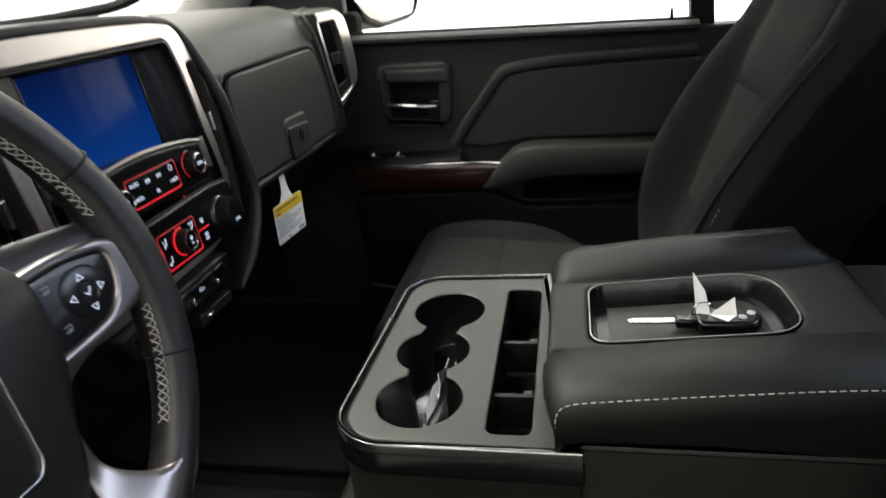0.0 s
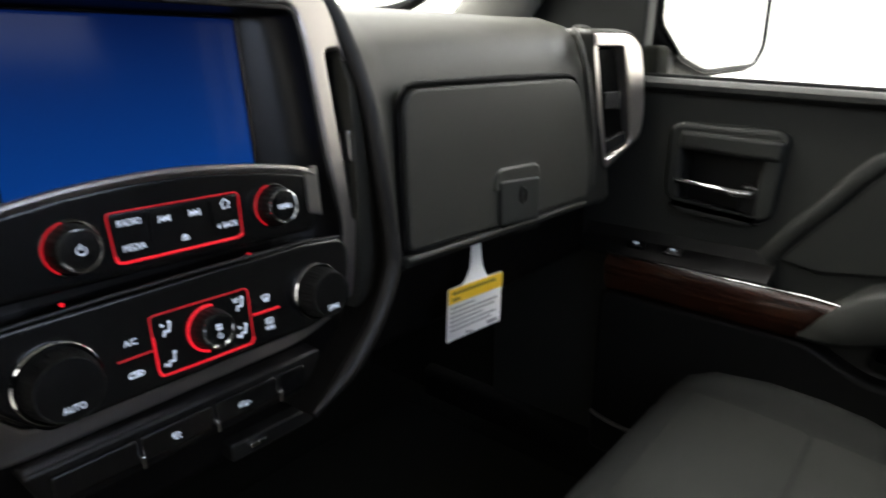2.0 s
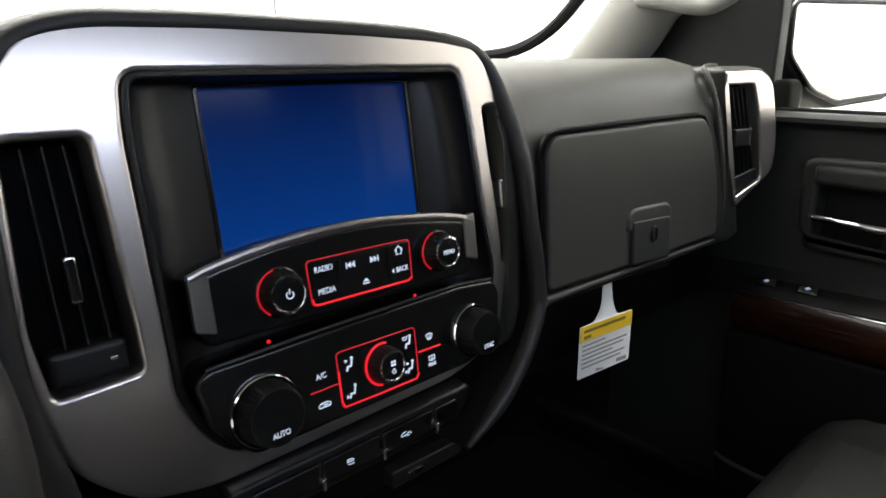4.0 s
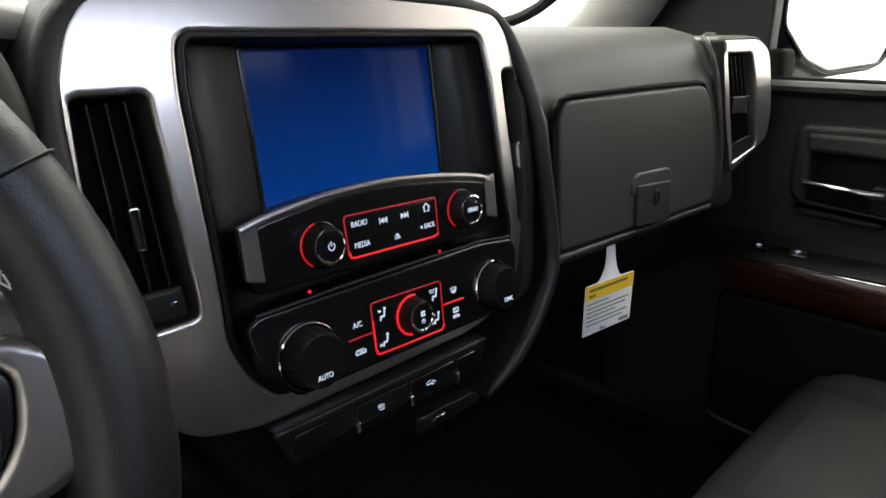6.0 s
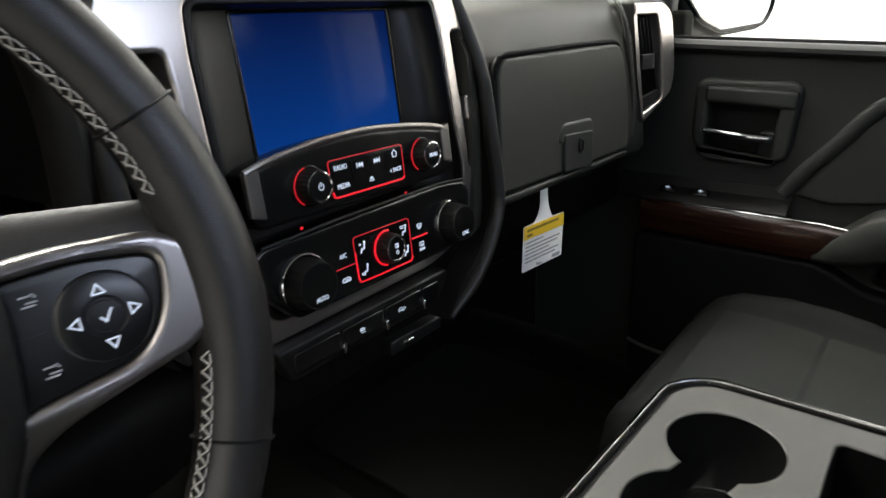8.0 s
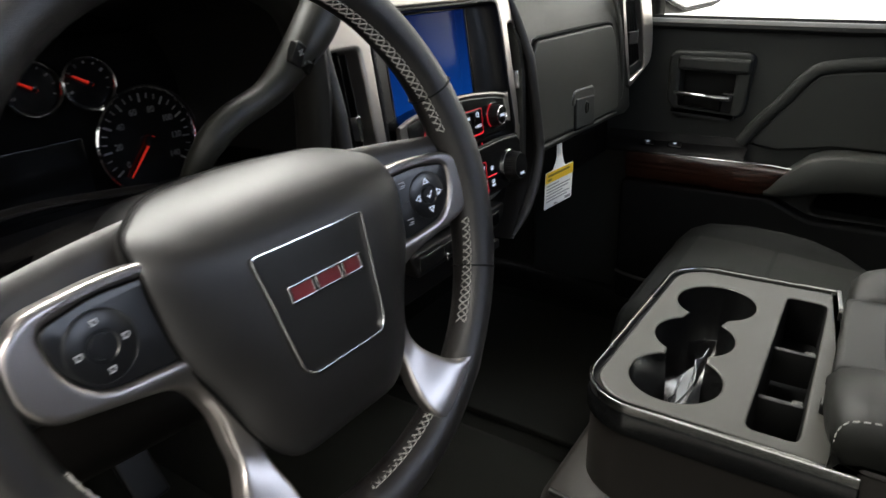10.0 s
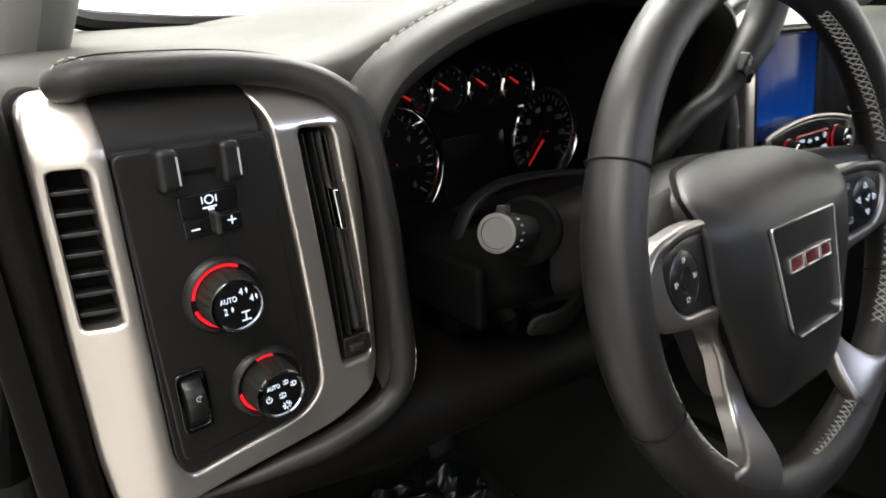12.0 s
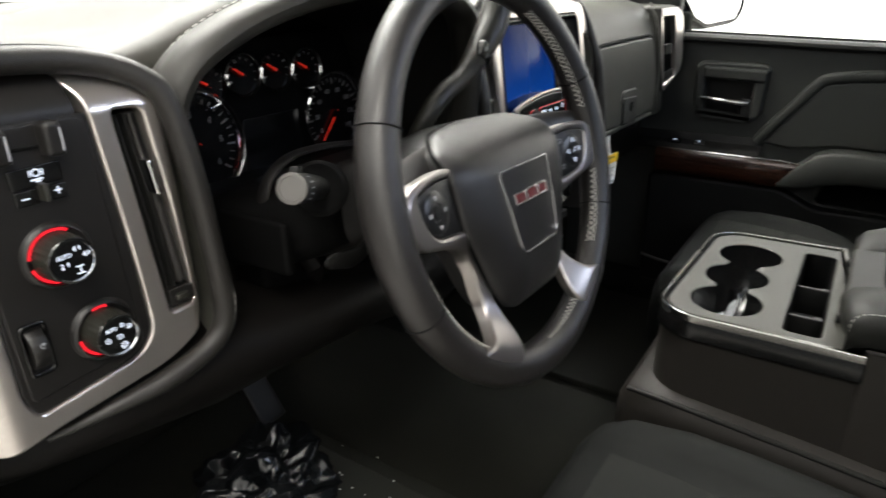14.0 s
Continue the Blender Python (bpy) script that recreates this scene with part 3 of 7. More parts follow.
def centre_stack():
    right = [(0.118, 0.856), (0.160, 0.836), (0.172, 0.790), (0.180, 0.700), (0.185, 0.635), (0.180, 0.602), (0.158, 0.570), (0.112, 0.552)]
    left = [(-0.160, 0.858), (-0.192, 0.836), (-0.206, 0.790), (-0.210, 0.670), (-0.196, 0.602), (-0.160, 0.562), (-0.110, 0.548)]
    outer = rounded(right + left[::-1], 0.02)
    vent = [(0.148, 0.792), (0.166, 0.792), (0.171, 0.690), (0.172, 0.656), (0.160, 0.651)]
    lvent = [(-0.157, 0.791), (-0.198, 0.791), (-0.203, 0.690), (-0.198, 0.650), (-0.150, 0.652)]
    holes = [rounded(RECESS, 0.012), rounded([(SHIFT + x, z) for x, z in vent], 0.006), rounded(lvent, 0.006)]
    # the bezel rolls back towards its top and curls under at its foot
    bend = lambda y: -0.7 * max(0.0, y - 0.780) ** 2 - 1.35 * max(0.0, 0.700 - y) ** 2
    bm = bent(outer, holes, 0.03, 0.0035, SF, 4, lambda x, y: bend(y), 0.009)
    part("bezel", bm, SILVER, STACK, "satin silver bezel rolling back at its top")
    # black lip and deep recess
    lip = part("recess_lip", plate(rounded(RECESS, 0.012), [inset(wound(rounded(RECESS, 0.012)), 0.0045)], 0.012, 0.0018, at(SF, 0, 0, 0.0006), lift=lambda x, y: bend(y)), SATIN, STACK)
    inner = inset(wound(rounded(RECESS, 0.012)), 0.0045)
    deep = inset(inner, 0.012)
    f = lambda loop, z: [SF @ Vector((x, y, max(-0.0288, z + bend(y)))) for x, y in loop]
    seat_at = lambda k: [(x + k * (min(max(x, -0.0850), 0.0950) - x), y + k * (min(max(y, 0.60), 0.8200) - y)) for x, y in inner]
    part("recess", loft([f(inner, 0.0), f(inner, -0.003), f(seat_at(0.08), -0.012), f(seat_at(0.25), -0.021), f(seat_at(0.55), -0.0265), f(seat_at(1.0), -0.0288)], caps=False), SATIN, STACK, sharp=80)
    part("recess_back", plate(deep, depth=0.01, bev=0.0005, m=at(SF, 0, 0, -0.0335)), DARK, STACK)
    # screen
    scr = rounded([(-0.081, 0.708), (0.091, 0.708), (0.091, 0.817), (-0.081, 0.817)], 0.002)
    part("screen", plate(scr, depth=0.004, bev=0.0004, m=at(SF, 0, 0, -0.0305)), SCREEN, STACK, "glowing blue display")
    part("screen_frame", plate(rounded([(-0.0845, 0.705), (0.0945, 0.705), (0.0945, 0.8195), (-0.0845, 0.8195)], 0.003), [scr], 0.005, 0.0008, at(SF, 0, 0, -0.0285)), GLOSS, STACK)
    # hood roll round the stack, left end to right end
    flatroll = [(-0.196, 0.585), (-0.206, 0.610), (-0.215, 0.670), (-0.212, 0.770), (-0.200, 0.822), (-0.165, 0.849), (-0.10, 0.854), (0.0, 0.853), (0.06, 0.851), (0.122, 0.846), (0.160, 0.832), (0.178, 0.785), (0.186, 0.700), (0.191, 0.635), (0.187, 0.600), (0.160, 0.560), (0.125, 0.530), (0.085, 0.508)]
    roll = [SF @ Vector((p.x, p.y, 0.012 - 0.022 * min(1.0, max(0.0, (p.y - 0.74) / 0.10)))) for p in curve([(x, z, 0) for x, z in flatroll], 8)]
    part("hood_roll", tube(roll, [0.0080 * min(1.0, 0.25 + 0.09 * min(i, len(roll) - 1 - i)) for i in range(len(roll))], 14, flat=1.0, up=(0, 1, 0)), ROLLSKIN, STACK, "padded charcoal hood edge")
    c = Vector((SHIFT, 0, 0.69))
    def wall(y, g, d):
        return [Vector((c.x + (p.x - c.x) * g, p.y + d, c.z + (p.z - c.z) * g)) for p in roll]
    part("side_wall", loft([wall(0, 1.03, 0.0), wall(0, 1.045, 0.02), wall(0, 1.05, 0.09)], caps=False, closed=False), ROLLSKIN, STACK)
    thread([p + Vector((0.004 if p.x > 0 else -0.004, 0.006, 0.006)) for p in roll if p.x > 0.14 and p.z > 0.56], STACK, 0.004, 0.002, 0.0003)
    # lower face under the silver
    under = rounded(mirrored([(0.180, 0.600), (0.150, 0.520), (0.115, 0.470)]), 0.02)
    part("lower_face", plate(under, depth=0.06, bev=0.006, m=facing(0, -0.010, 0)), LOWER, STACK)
    for s in (1, -1):
        shape = [(SHIFT + x, z) for x, z in vent] if s > 0 else lvent
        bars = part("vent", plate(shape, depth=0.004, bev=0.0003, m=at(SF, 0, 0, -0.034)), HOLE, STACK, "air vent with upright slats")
        for k in range(3):
            u = 0.25 + 0.25 * k
            lo, hi = (shape[0][0], shape[1][0]), (shape[4][0], shape[3][0])
            a, b = Vector((lo[0] + (lo[1] - lo[0]) * u, 0.787)), Vector((hi[0] + (hi[1] - hi[0]) * u, 0.654))
            part("slat", tube([SF @ Vector((a.x, a.y, -0.016)), SF @ Vector((b.x, b.y, -0.016))], 0.0011, 6, flat=6, up=(1, 0, 0)), DARK, bars)
        tabx = 0.166 if s > 0 else -0.178
        wheel_at = (0.1665, 0.664, 0.0135, 0.014) if s > 0 else (-0.1765, 0.6655, 0.040, 0.020)
        part("thumb_wheel", plate(rect(*wheel_at, 0.003), depth=0.02, bev=0.003, m=at(SF, 0, 0, -0.004)), SATIN, bars, "dark vent thumb wheel")
        part("mark", plate(rect(wheel_at[0] + (0.002 if s > 0 else 0.012), wheel_at[1], 0.0042, 0.0022, 0.0006), depth=0.003, bev=0.0004, m=at(SF, 0, 0, -0.003)), CHROME, bars)
        part("tab", plate(rect(tabx, 0.715, 0.006, 0.026, 0.0025), depth=0.016, bev=0.001, m=at(SF, 0, 0, 0.003)), CHROME, bars, "chrome vent tab")


centre_stack()


def knob(parent, m, r, h, cap_r, name="knob", ring=None, label="", ribs=22, rim=True, grip=None):
    """A ribbed turning knob on a collar."""
    k = part(name, lathe([(r * 0.98, 0), (r, h * 0.12), (r * 0.97, h * 0.55), (r * 0.90, h * 0.92), (r * 0.86, h), (cap_r, h), (cap_r, h - 0.0008)], m, 88, ribs, r * 0.03, (1, 2, 3)), grip or DARK, parent, label or "ribbed black knob")
    if rim:
        part("rim", lathe([(cap_r + 0.0016, h - 0.0005), (cap_r + 0.0013, h + 0.0008), (cap_r, h + 0.0010), (cap_r - 0.0006, h)], m, 40), CHROME, k, "chrome rim")
    part("cap", lathe([(cap_r, h), (cap_r * 0.6, h + 0.0004), (0, h + 0.0005)], m, 40), GLOSS, k, "gloss black knob face")
    if ring:
        part("collar", lathe([(r * 1.02, 0.0), (r * 1.06, 0.0014), (r * 1.16, 0.0002)], m, 48), GLOSS, k)
        part("ring", tube([m @ Vector((1.07 * r * math.cos(radians(a)), 1.07 * r * math.sin(radians(a)), 0.0010)) for a in range(100, 240, 8)], 0.0007, 6), ring, k, "red lit arc")
    return k


def lines(parent, m, segs, w, material, name="symbol", depth=0.0003):
    """A symbol of straight strokes."""
    bm = bmesh.new()
    for x0, y0, x1, y1 in segs:
        d = Vector((x1 - x0, y1 - y0))
        n = Vector((-d.y, d.x)).normalized() * w / 2
        e = d.normalized() * w * 0.35
        a, b = Vector((x0, y0)) - e, Vector((x1, y1)) + e
        plate([(a + n)[:], (b + n)[:], (b - n)[:], (a - n)[:]], depth=depth * 2, bev=depth * 0.2, m=at(m, 0, 0, depth), seg=1, bm=bm)
    return part(name, bm, material, parent, flat=True)


def filled(parent, m, polys, material, name="symbol", depth=0.0003):
    bm = bmesh.new()
    for p in polys:
        plate(p, depth=depth * 2, bev=depth * 0.2, m=at(m, 0, 0, depth), seg=1, bm=bm)
    return part(name, bm, material, parent, flat=True)


def stroke_loop(parent, m, loop, w, material, name="light_line", label="", depth=0.0006):
    loop = wound(loop)
    return part(name, plate(loop, [inset(loop, w)], depth * 2, depth * 0.4, at(m, 0, 0, depth)), material, parent, label)


PERSON = [(0.0022, 0.0026, 0.0013, -0.0016), (0.0013, -0.0016, -0.0016, -0.0012), (-0.0016, -0.0012, -0.0026, -0.0042)]


def radio():
    f = at(SF, 0, 0, 0.004)
    R = thing("radio_panel", (0, -0.03, 0.66), "gloss black radio control panel with red outlined keys", "control panel")
    top = [(-0.119, 0.7005), (-0.10, 0.7055), (-0.06, 0.7115), (-0.02, 0.7140), (0.02, 0.7135), (0.07, 0.7085), (0.105, 0.7025), (0.121, 0.697)]
    body = rounded(top[::-1] + [(-0.119, 0.668), (-0.112, 0.656), (0.112, 0.654), (0.121, 0.662)], 0.003, 3)
    part("body", plate(body, depth=0.034, bev=0.004, m=f, seg=4), GLOSS, R)
    edge = [f @ Vector((x, z + 0.0005, -0.001)) for x, z in curve([(x, z, 0) for x, z in top], 5) and [(v.x, v.y) for v in curve([(x, z, 0) for x, z in top], 5)]]
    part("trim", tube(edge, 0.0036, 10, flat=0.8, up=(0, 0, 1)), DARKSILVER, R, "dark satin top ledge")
    for x, s in ((-0.1135, 1), (0.1175, -1)):
        part("end_trim", plate(rounded([(x - 0.0065, 0.668), (x + 0.0065, 0.664), (x + 0.0065, 0.7045), (x - 0.0065, 0.702)], 0.002), depth=0.006, bev=0.0012, m=at(f, 0, 0, 0.0016)), DARKSILVER, R, "satin silver end trim, darkened for shade")
    keys = rounded([(-0.039, 0.6635), (0.051, 0.6625), (0.052, 0.6955), (-0.040, 0.6965)], 0.004)
    part("key_field", plate(inset(wound(keys), 0.0012), depth=0.002, bev=0.0004, m=at(f, 0, 0, 0.0008)), GLOSS, R)
    stroke_loop(R, at(f, 0, 0, 0.0002), keys, 0.0009, REDDIM, label="dim red outline")
    part("light_line", tube([f @ Vector((-0.0385, 0.6690, 0.0008)), f @ Vector((-0.0375, 0.6650, 0.001)), f @ Vector((-0.034, 0.6640, 0.001)), f @ Vector((0.046, 0.6631, 0.001)), f @ Vector((0.0505, 0.6650, 0.0008))], 0.0009, 6), RED, R, "bright red light line")
    g = at(f, 0, 0, 0.001)
    letters("RADIO", 0.0061, at(g, -0.0268, 0.6885), LIT, R, squeeze=0.8)
    letters("MEDIA", 0.0061, at(g, -0.0262, 0.6725), LIT, R, squeeze=0.8)
    letters("BACK", 0.0056, at(g, 0.0418, 0.6735), LIT, R, squeeze=0.8)
    filled(R, at(g, 0.0328, 0.6735), [[(-0.001, 0), (0.001, 0.0018), (0.001, -0.0018)]], LIT)
    for x, s in ((-0.004, -1), (0.0165, 1)):
        filled(R, at(g, x, 0.6865), [[(-0.0034 * s, 0.0024), (-0.0034 * s, -0.0024), (0, 0)], [(0, 0.0024), (0, -0.0024), (0.0032 * s, 0)], [(0.0034 * s, 0.0024), (0.0042 * s, 0.0024), (0.0042 * s, -0.0024), (0.0034 * s, -0.0024)]], LIT)
    filled(R, at(g, 0.0075, 0.6715), [[(-0.0028, 0.0), (0.0028, 0.0), (0, 0.0026)], [(-0.0028, -0.0018), (0.0028, -0.0018), (0.0028, -0.0008), (-0.0028, -0.0008)]], LIT)
    lines(R, at(g, 0.0402, 0.6885), [(-0.0034, 0.0002, 0, 0.0032), (0, 0.0032, 0.0034, 0.0002), (-0.0024, 0.0006, -0.0024, -0.003), (-0.0024, -0.003, -0.0008, -0.003), (0.0024, 0.0006, 0.0024, -0.003), (0.0024, -0.003, 0.0008, -0.003)], 0.0008, LIT)
    for x in (-0.0145, 0.0285):
        part("groove", plate(rect(x, 0.683, 0.0010, 0.018, 0.0004), depth=0.001, bev=0.0002, m=at(g, 0, 0, 0.0006)), HOLE, R)
    k = knob(R, at(f, -0.0615, 0.680), 0.0150, 0.014, 0.0114, ring=REDDIM)
    lines(k, at(f, -0.0615, 0.680, 0.0146), [(0.0026 * math.cos(a), 0.0026 * math.sin(a), 0.0026 * math.cos(a + 0.5), 0.0026 * math.sin(a + 0.5)) for a in [radians(q) for q in range(125, 395, 28)]] + [(0, 0.0005, 0, 0.0036)], 0.0007, LIT)
    k = knob(R, at(f, 0.0795, 0.680), 0.0148, 0.014, 0.0112, ring=REDDIM)
    letters("MENU", 0.0052, at(f, 0.0795, 0.680, 0.0148), LIT, k, squeeze=0.8)
    for x in (-0.0705, 0.0585):
        part("lamp", plate(disc(x, 0.6465, 0.0014, 12), depth=0.001, bev=0.0003, m=at(SF, 0, 0, -0.004)), RED, R, "tiny red indicator")


radio()


def climate():
    f = at(SF, 0, 0, 0.005)
    C = thing("climate_panel", (0, -0.03, 0.57), "gloss black climate control panel with ribbed knobs", "control panel")
    body = rounded([(-0.126, 0.636), (-0.118, 0.643), (0.10, 0.646), (0.140, 0.642), (0.147, 0.630), (0.143, 0.606), (0.128, 0.582), (0.10, 0.5765), (-0.095, 0.5765), (-0.118, 0.600)], 0.006)
    part("body", plate(body, depth=0.034, bev=0.003, m=f, seg=3), GLOSS, C)
    part("trim", tube([f @ Vector((x, z, -0.0005)) for x, z in [(-0.118, 0.6435), (-0.05, 0.646), (0.03, 0.647), (0.10, 0.647), (0.137, 0.6435)]], 0.0014, 8), SATIN, C, "thin edge line")
    box = rounded([(-0.027, 0.5835), (0.046, 0.5825), (0.047, 0.6255), (-0.027, 0.6265)], 0.004)
    stroke_loop(C, f, box, 0.0009, REDDIM, label="red outline")
    part("light_line", tube([f @ Vector(p) for p in [(-0.0265, 0.612, 0.0006), (-0.0265, 0.589, 0.0006), (-0.0240, 0.5842, 0.0006), (0.0, 0.5835, 0.0006), (0.043, 0.5830, 0.0006), (0.0462, 0.587, 0.0006)]], 0.0008, 6), RED, C, "bright red light line")
    part("light_line", tube([f @ Vector(p) for p in [(-0.0505, 0.6035, 0.0006), (-0.028, 0.6035, 0.0006)]], 0.0006, 6), REDDIM, C)
    part("light_line", tube([f @ Vector(p) for p in [(0.048, 0.6035, 0.0006), (0.071, 0.6030, 0.0006)]], 0.0008, 6), RED, C, "bright red light line")
    g = at(f, 0, 0, 0.0005)
    letters("A/C", 0.0060, at(g, -0.0405, 0.6135), LIT, C, squeeze=0.85)
    lines(C, at(g, -0.0405, 0.5925), [(-0.005, -0.0005, -0.0035, 0.0012), (-0.0035, 0.0012, 0.002, 0.0014), (0.002, 0.0014, 0.0045, 0), (0.0045, 0, 0.004, -0.0018), (0.004, -0.0018, -0.0045, -0.0018), (-0.0045, -0.0018, -0.005, -0.0005), (-0.001, -0.0003, 0.002, -0.0003)], 0.0009, LIT)
    for x, z, k in ((-0.0165, 0.6145, 0), (-0.0165, 0.5935, 1), (0.0385, 0.6150, 2), (0.0385, 0.5945, 3)):
        p = at(g, x, z) @ Matrix.Scale(1.0, 4)
        lines(C, p, PERSON, 0.0013, LIT)
        filled(C, p, [disc(0.0024, 0.0043, 0.0012, 10)], LIT)
        if k in (0, 3):
            filled(C, p, [[(-0.0040, 0.0046), (-0.0010, 0.0034), (-0.0034, 0.0020)]], LIT)
        if k in (1, 3):
            filled(C, p, [[(-0.0052, -0.0010), (-0.0030, -0.0030), (-0.0058, -0.0040)]], LIT)
        if k == 2:
            lines(C, at(p, -0.0026, 0.0036), [(-0.0022, 0.0010, 0.0022, 0.0010), (-0.0016, -0.0012, 0.0012, -0.0012), (-0.0022, 0.0010, -0.0014, -0.0012), (0.0022, 0.0010, 0.0012, -0.0012)], 0.0006, LIT)
    lines(C, at(g, 0.0605, 0.6130), [(-0.0032, 0.0018, 0, 0.0026), (0, 0.0026, 0.0032, 0.0018), (0.0032, 0.0018, 0.0018, -0.0018), (0.0018, -0.0018, -0.0018, -0.0018), (-0.0018, -0.0018, -0.0032, 0.0018), (-0.0008, -0.0026, -0.0008, 0.0006), (0.0008, -0.0026, 0.0008, 0.0006)], 0.0007, LIT)
    lines(C, at(g, 0.0610, 0.5945), [(-0.0028, 0.0022, 0.0028, 0.0022), (0.0028, 0.0022, 0.0028, -0.0012), (0.0028, -0.0012, -0.0028, -0.0012), (-0.0028, -0.0012, -0.0028, 0.0022), (0, -0.0022, 0, 0.001)], 0.0007, LIT)
    letters("REAR", 0.0042, at(g, 0.0610, 0.5895), LIT, C, squeeze=0.8)
    k = knob(C, at(f, 0.0130, 0.6055), 0.0145, 0.013, 0.0105, label="ribbed black fan knob")
    part("ring", tube([at(f, 0.0130, 0.6055) @ Vector((0.0162 * math.cos(radians(a)), 0.0162 * math.sin(radians(a)), 0.001)) for a in range(75, 260, 8)], 0.0010, 8), RED, k, "bright red lit arc")
    filled(k, at(f, 0.0130, 0.6085, 0.0138), [disc(0.0012 * x, 0.0012 * y, 0.0010, 10) for x in (-1, 1) for y in (-1, 1)], LIT)
    lines(k, at(f, 0.0130, 0.6022, 0.0136), [(0.0016 * math.cos(a), 0.0016 * math.sin(a), 0.0016 * math.cos(a + 0.6), 0.0016 * math.sin(a + 0.6)) for a in [radians(q) for q in range(125, 395, 34)]] + [(0, 0.0003, 0, 0.0024)], 0.0005, LIT)
    for x, z, r, txt in ((-0.0845, 0.6045, 0.0220, "AUTO"), (0.1085, 0.6045, 0.0205, "SYNC")):
        m = at(f, x, z)
        k = knob(C, m, r, 0.0190, r * 0.82, label="large ribbed black temperature knob", ribs=36, rim=False)
        part("collar", lathe([(r * 1.14, 0), (r * 1.13, 0.0025), (r * 1.09, 0.0034), (r * 1.05, 0.002)], m, 48), CHROME, k, "chrome collar")
        letters(txt, 0.0056, at(m, 0, -r * 0.50, 0.0196), LIT, k, squeeze=0.8)


climate()


def lower_switches():
    f = facing(0, -0.030, 0)
    S = thing("switch_strip", (0, -0.02, 0.50), "row of black push switches with small chrome dividers", "switch strip")
    part("body", plate(rounded([(-0.098, 0.512), (0.10, 0.512), (0.118, 0.530), (0.122, 0.545), (-0.110, 0.545)], 0.006), depth=0.03, bev=0.003, m=at(f, 0, 0, -0.002)), SATIN, S)
    for k, x in enumerate((-0.068, -0.0115, 0.0455, 0.088)):
        w = 0.054 if k < 3 else 0.026
        part("switch", plate(rect(x, 0.529, w, 0.019, 0.003), depth=0.012, bev=0.0015, m=at(f, 0, 0, 0.001)), GLOSS, S)
    for x in (-0.040, 0.017, 0.074):
        part("divider", plate(rect(x, 0.5215, 0.0038, 0.010, 0.0012), depth=0.008, bev=0.001, m=at(f, 0, 0, 0.0050)), CHROME, S, "tiny chrome divider")
    g = at(f, 0, 0, 0.0012)
    lines(S, at(g, 0.0420, 0.5285), [(-0.005, -0.001, 0.0005, -0.001), (0.0005, -0.001, 0.0028, 0.001), (0.0028, 0.001, 0.0052, -0.001), (-0.004, 0.0016, -0.0005, 0.0022), (-0.005, -0.001, -0.005, 0.0012), (0.001, -0.0022, 0.003, -0.0022)], 0.0007, LIT)
    lines(S, at(g, -0.0140, 0.5285), [(-0.003, 0.002, 0.001, 0.002), (-0.003, 0.002, -0.003, 0), (-0.003, 0, 0.002, 0), (-0.002, -0.002, 0.0005, -0.0028), (0.0015, -0.002, 0.003, -0.0028), (0.001, 0.002, 0.003, 0.0006)], 0.0007, LIT)
    part("bracket", plate(rounded([(0.030, 0.476), (0.112, 0.476), (0.112, 0.490), (0.030, 0.492)], 0.004), depth=0.03, bev=0.002, m=at(f, 0, 0, -0.006)), DARK, S)
    part("catch", plate(rect(0.055, 0.484, 0.016, 0.004, 0.001), depth=0.004, bev=0.0006, m=at(f, 0, 0, -0.004)), CHROME, S)


lower_switches()


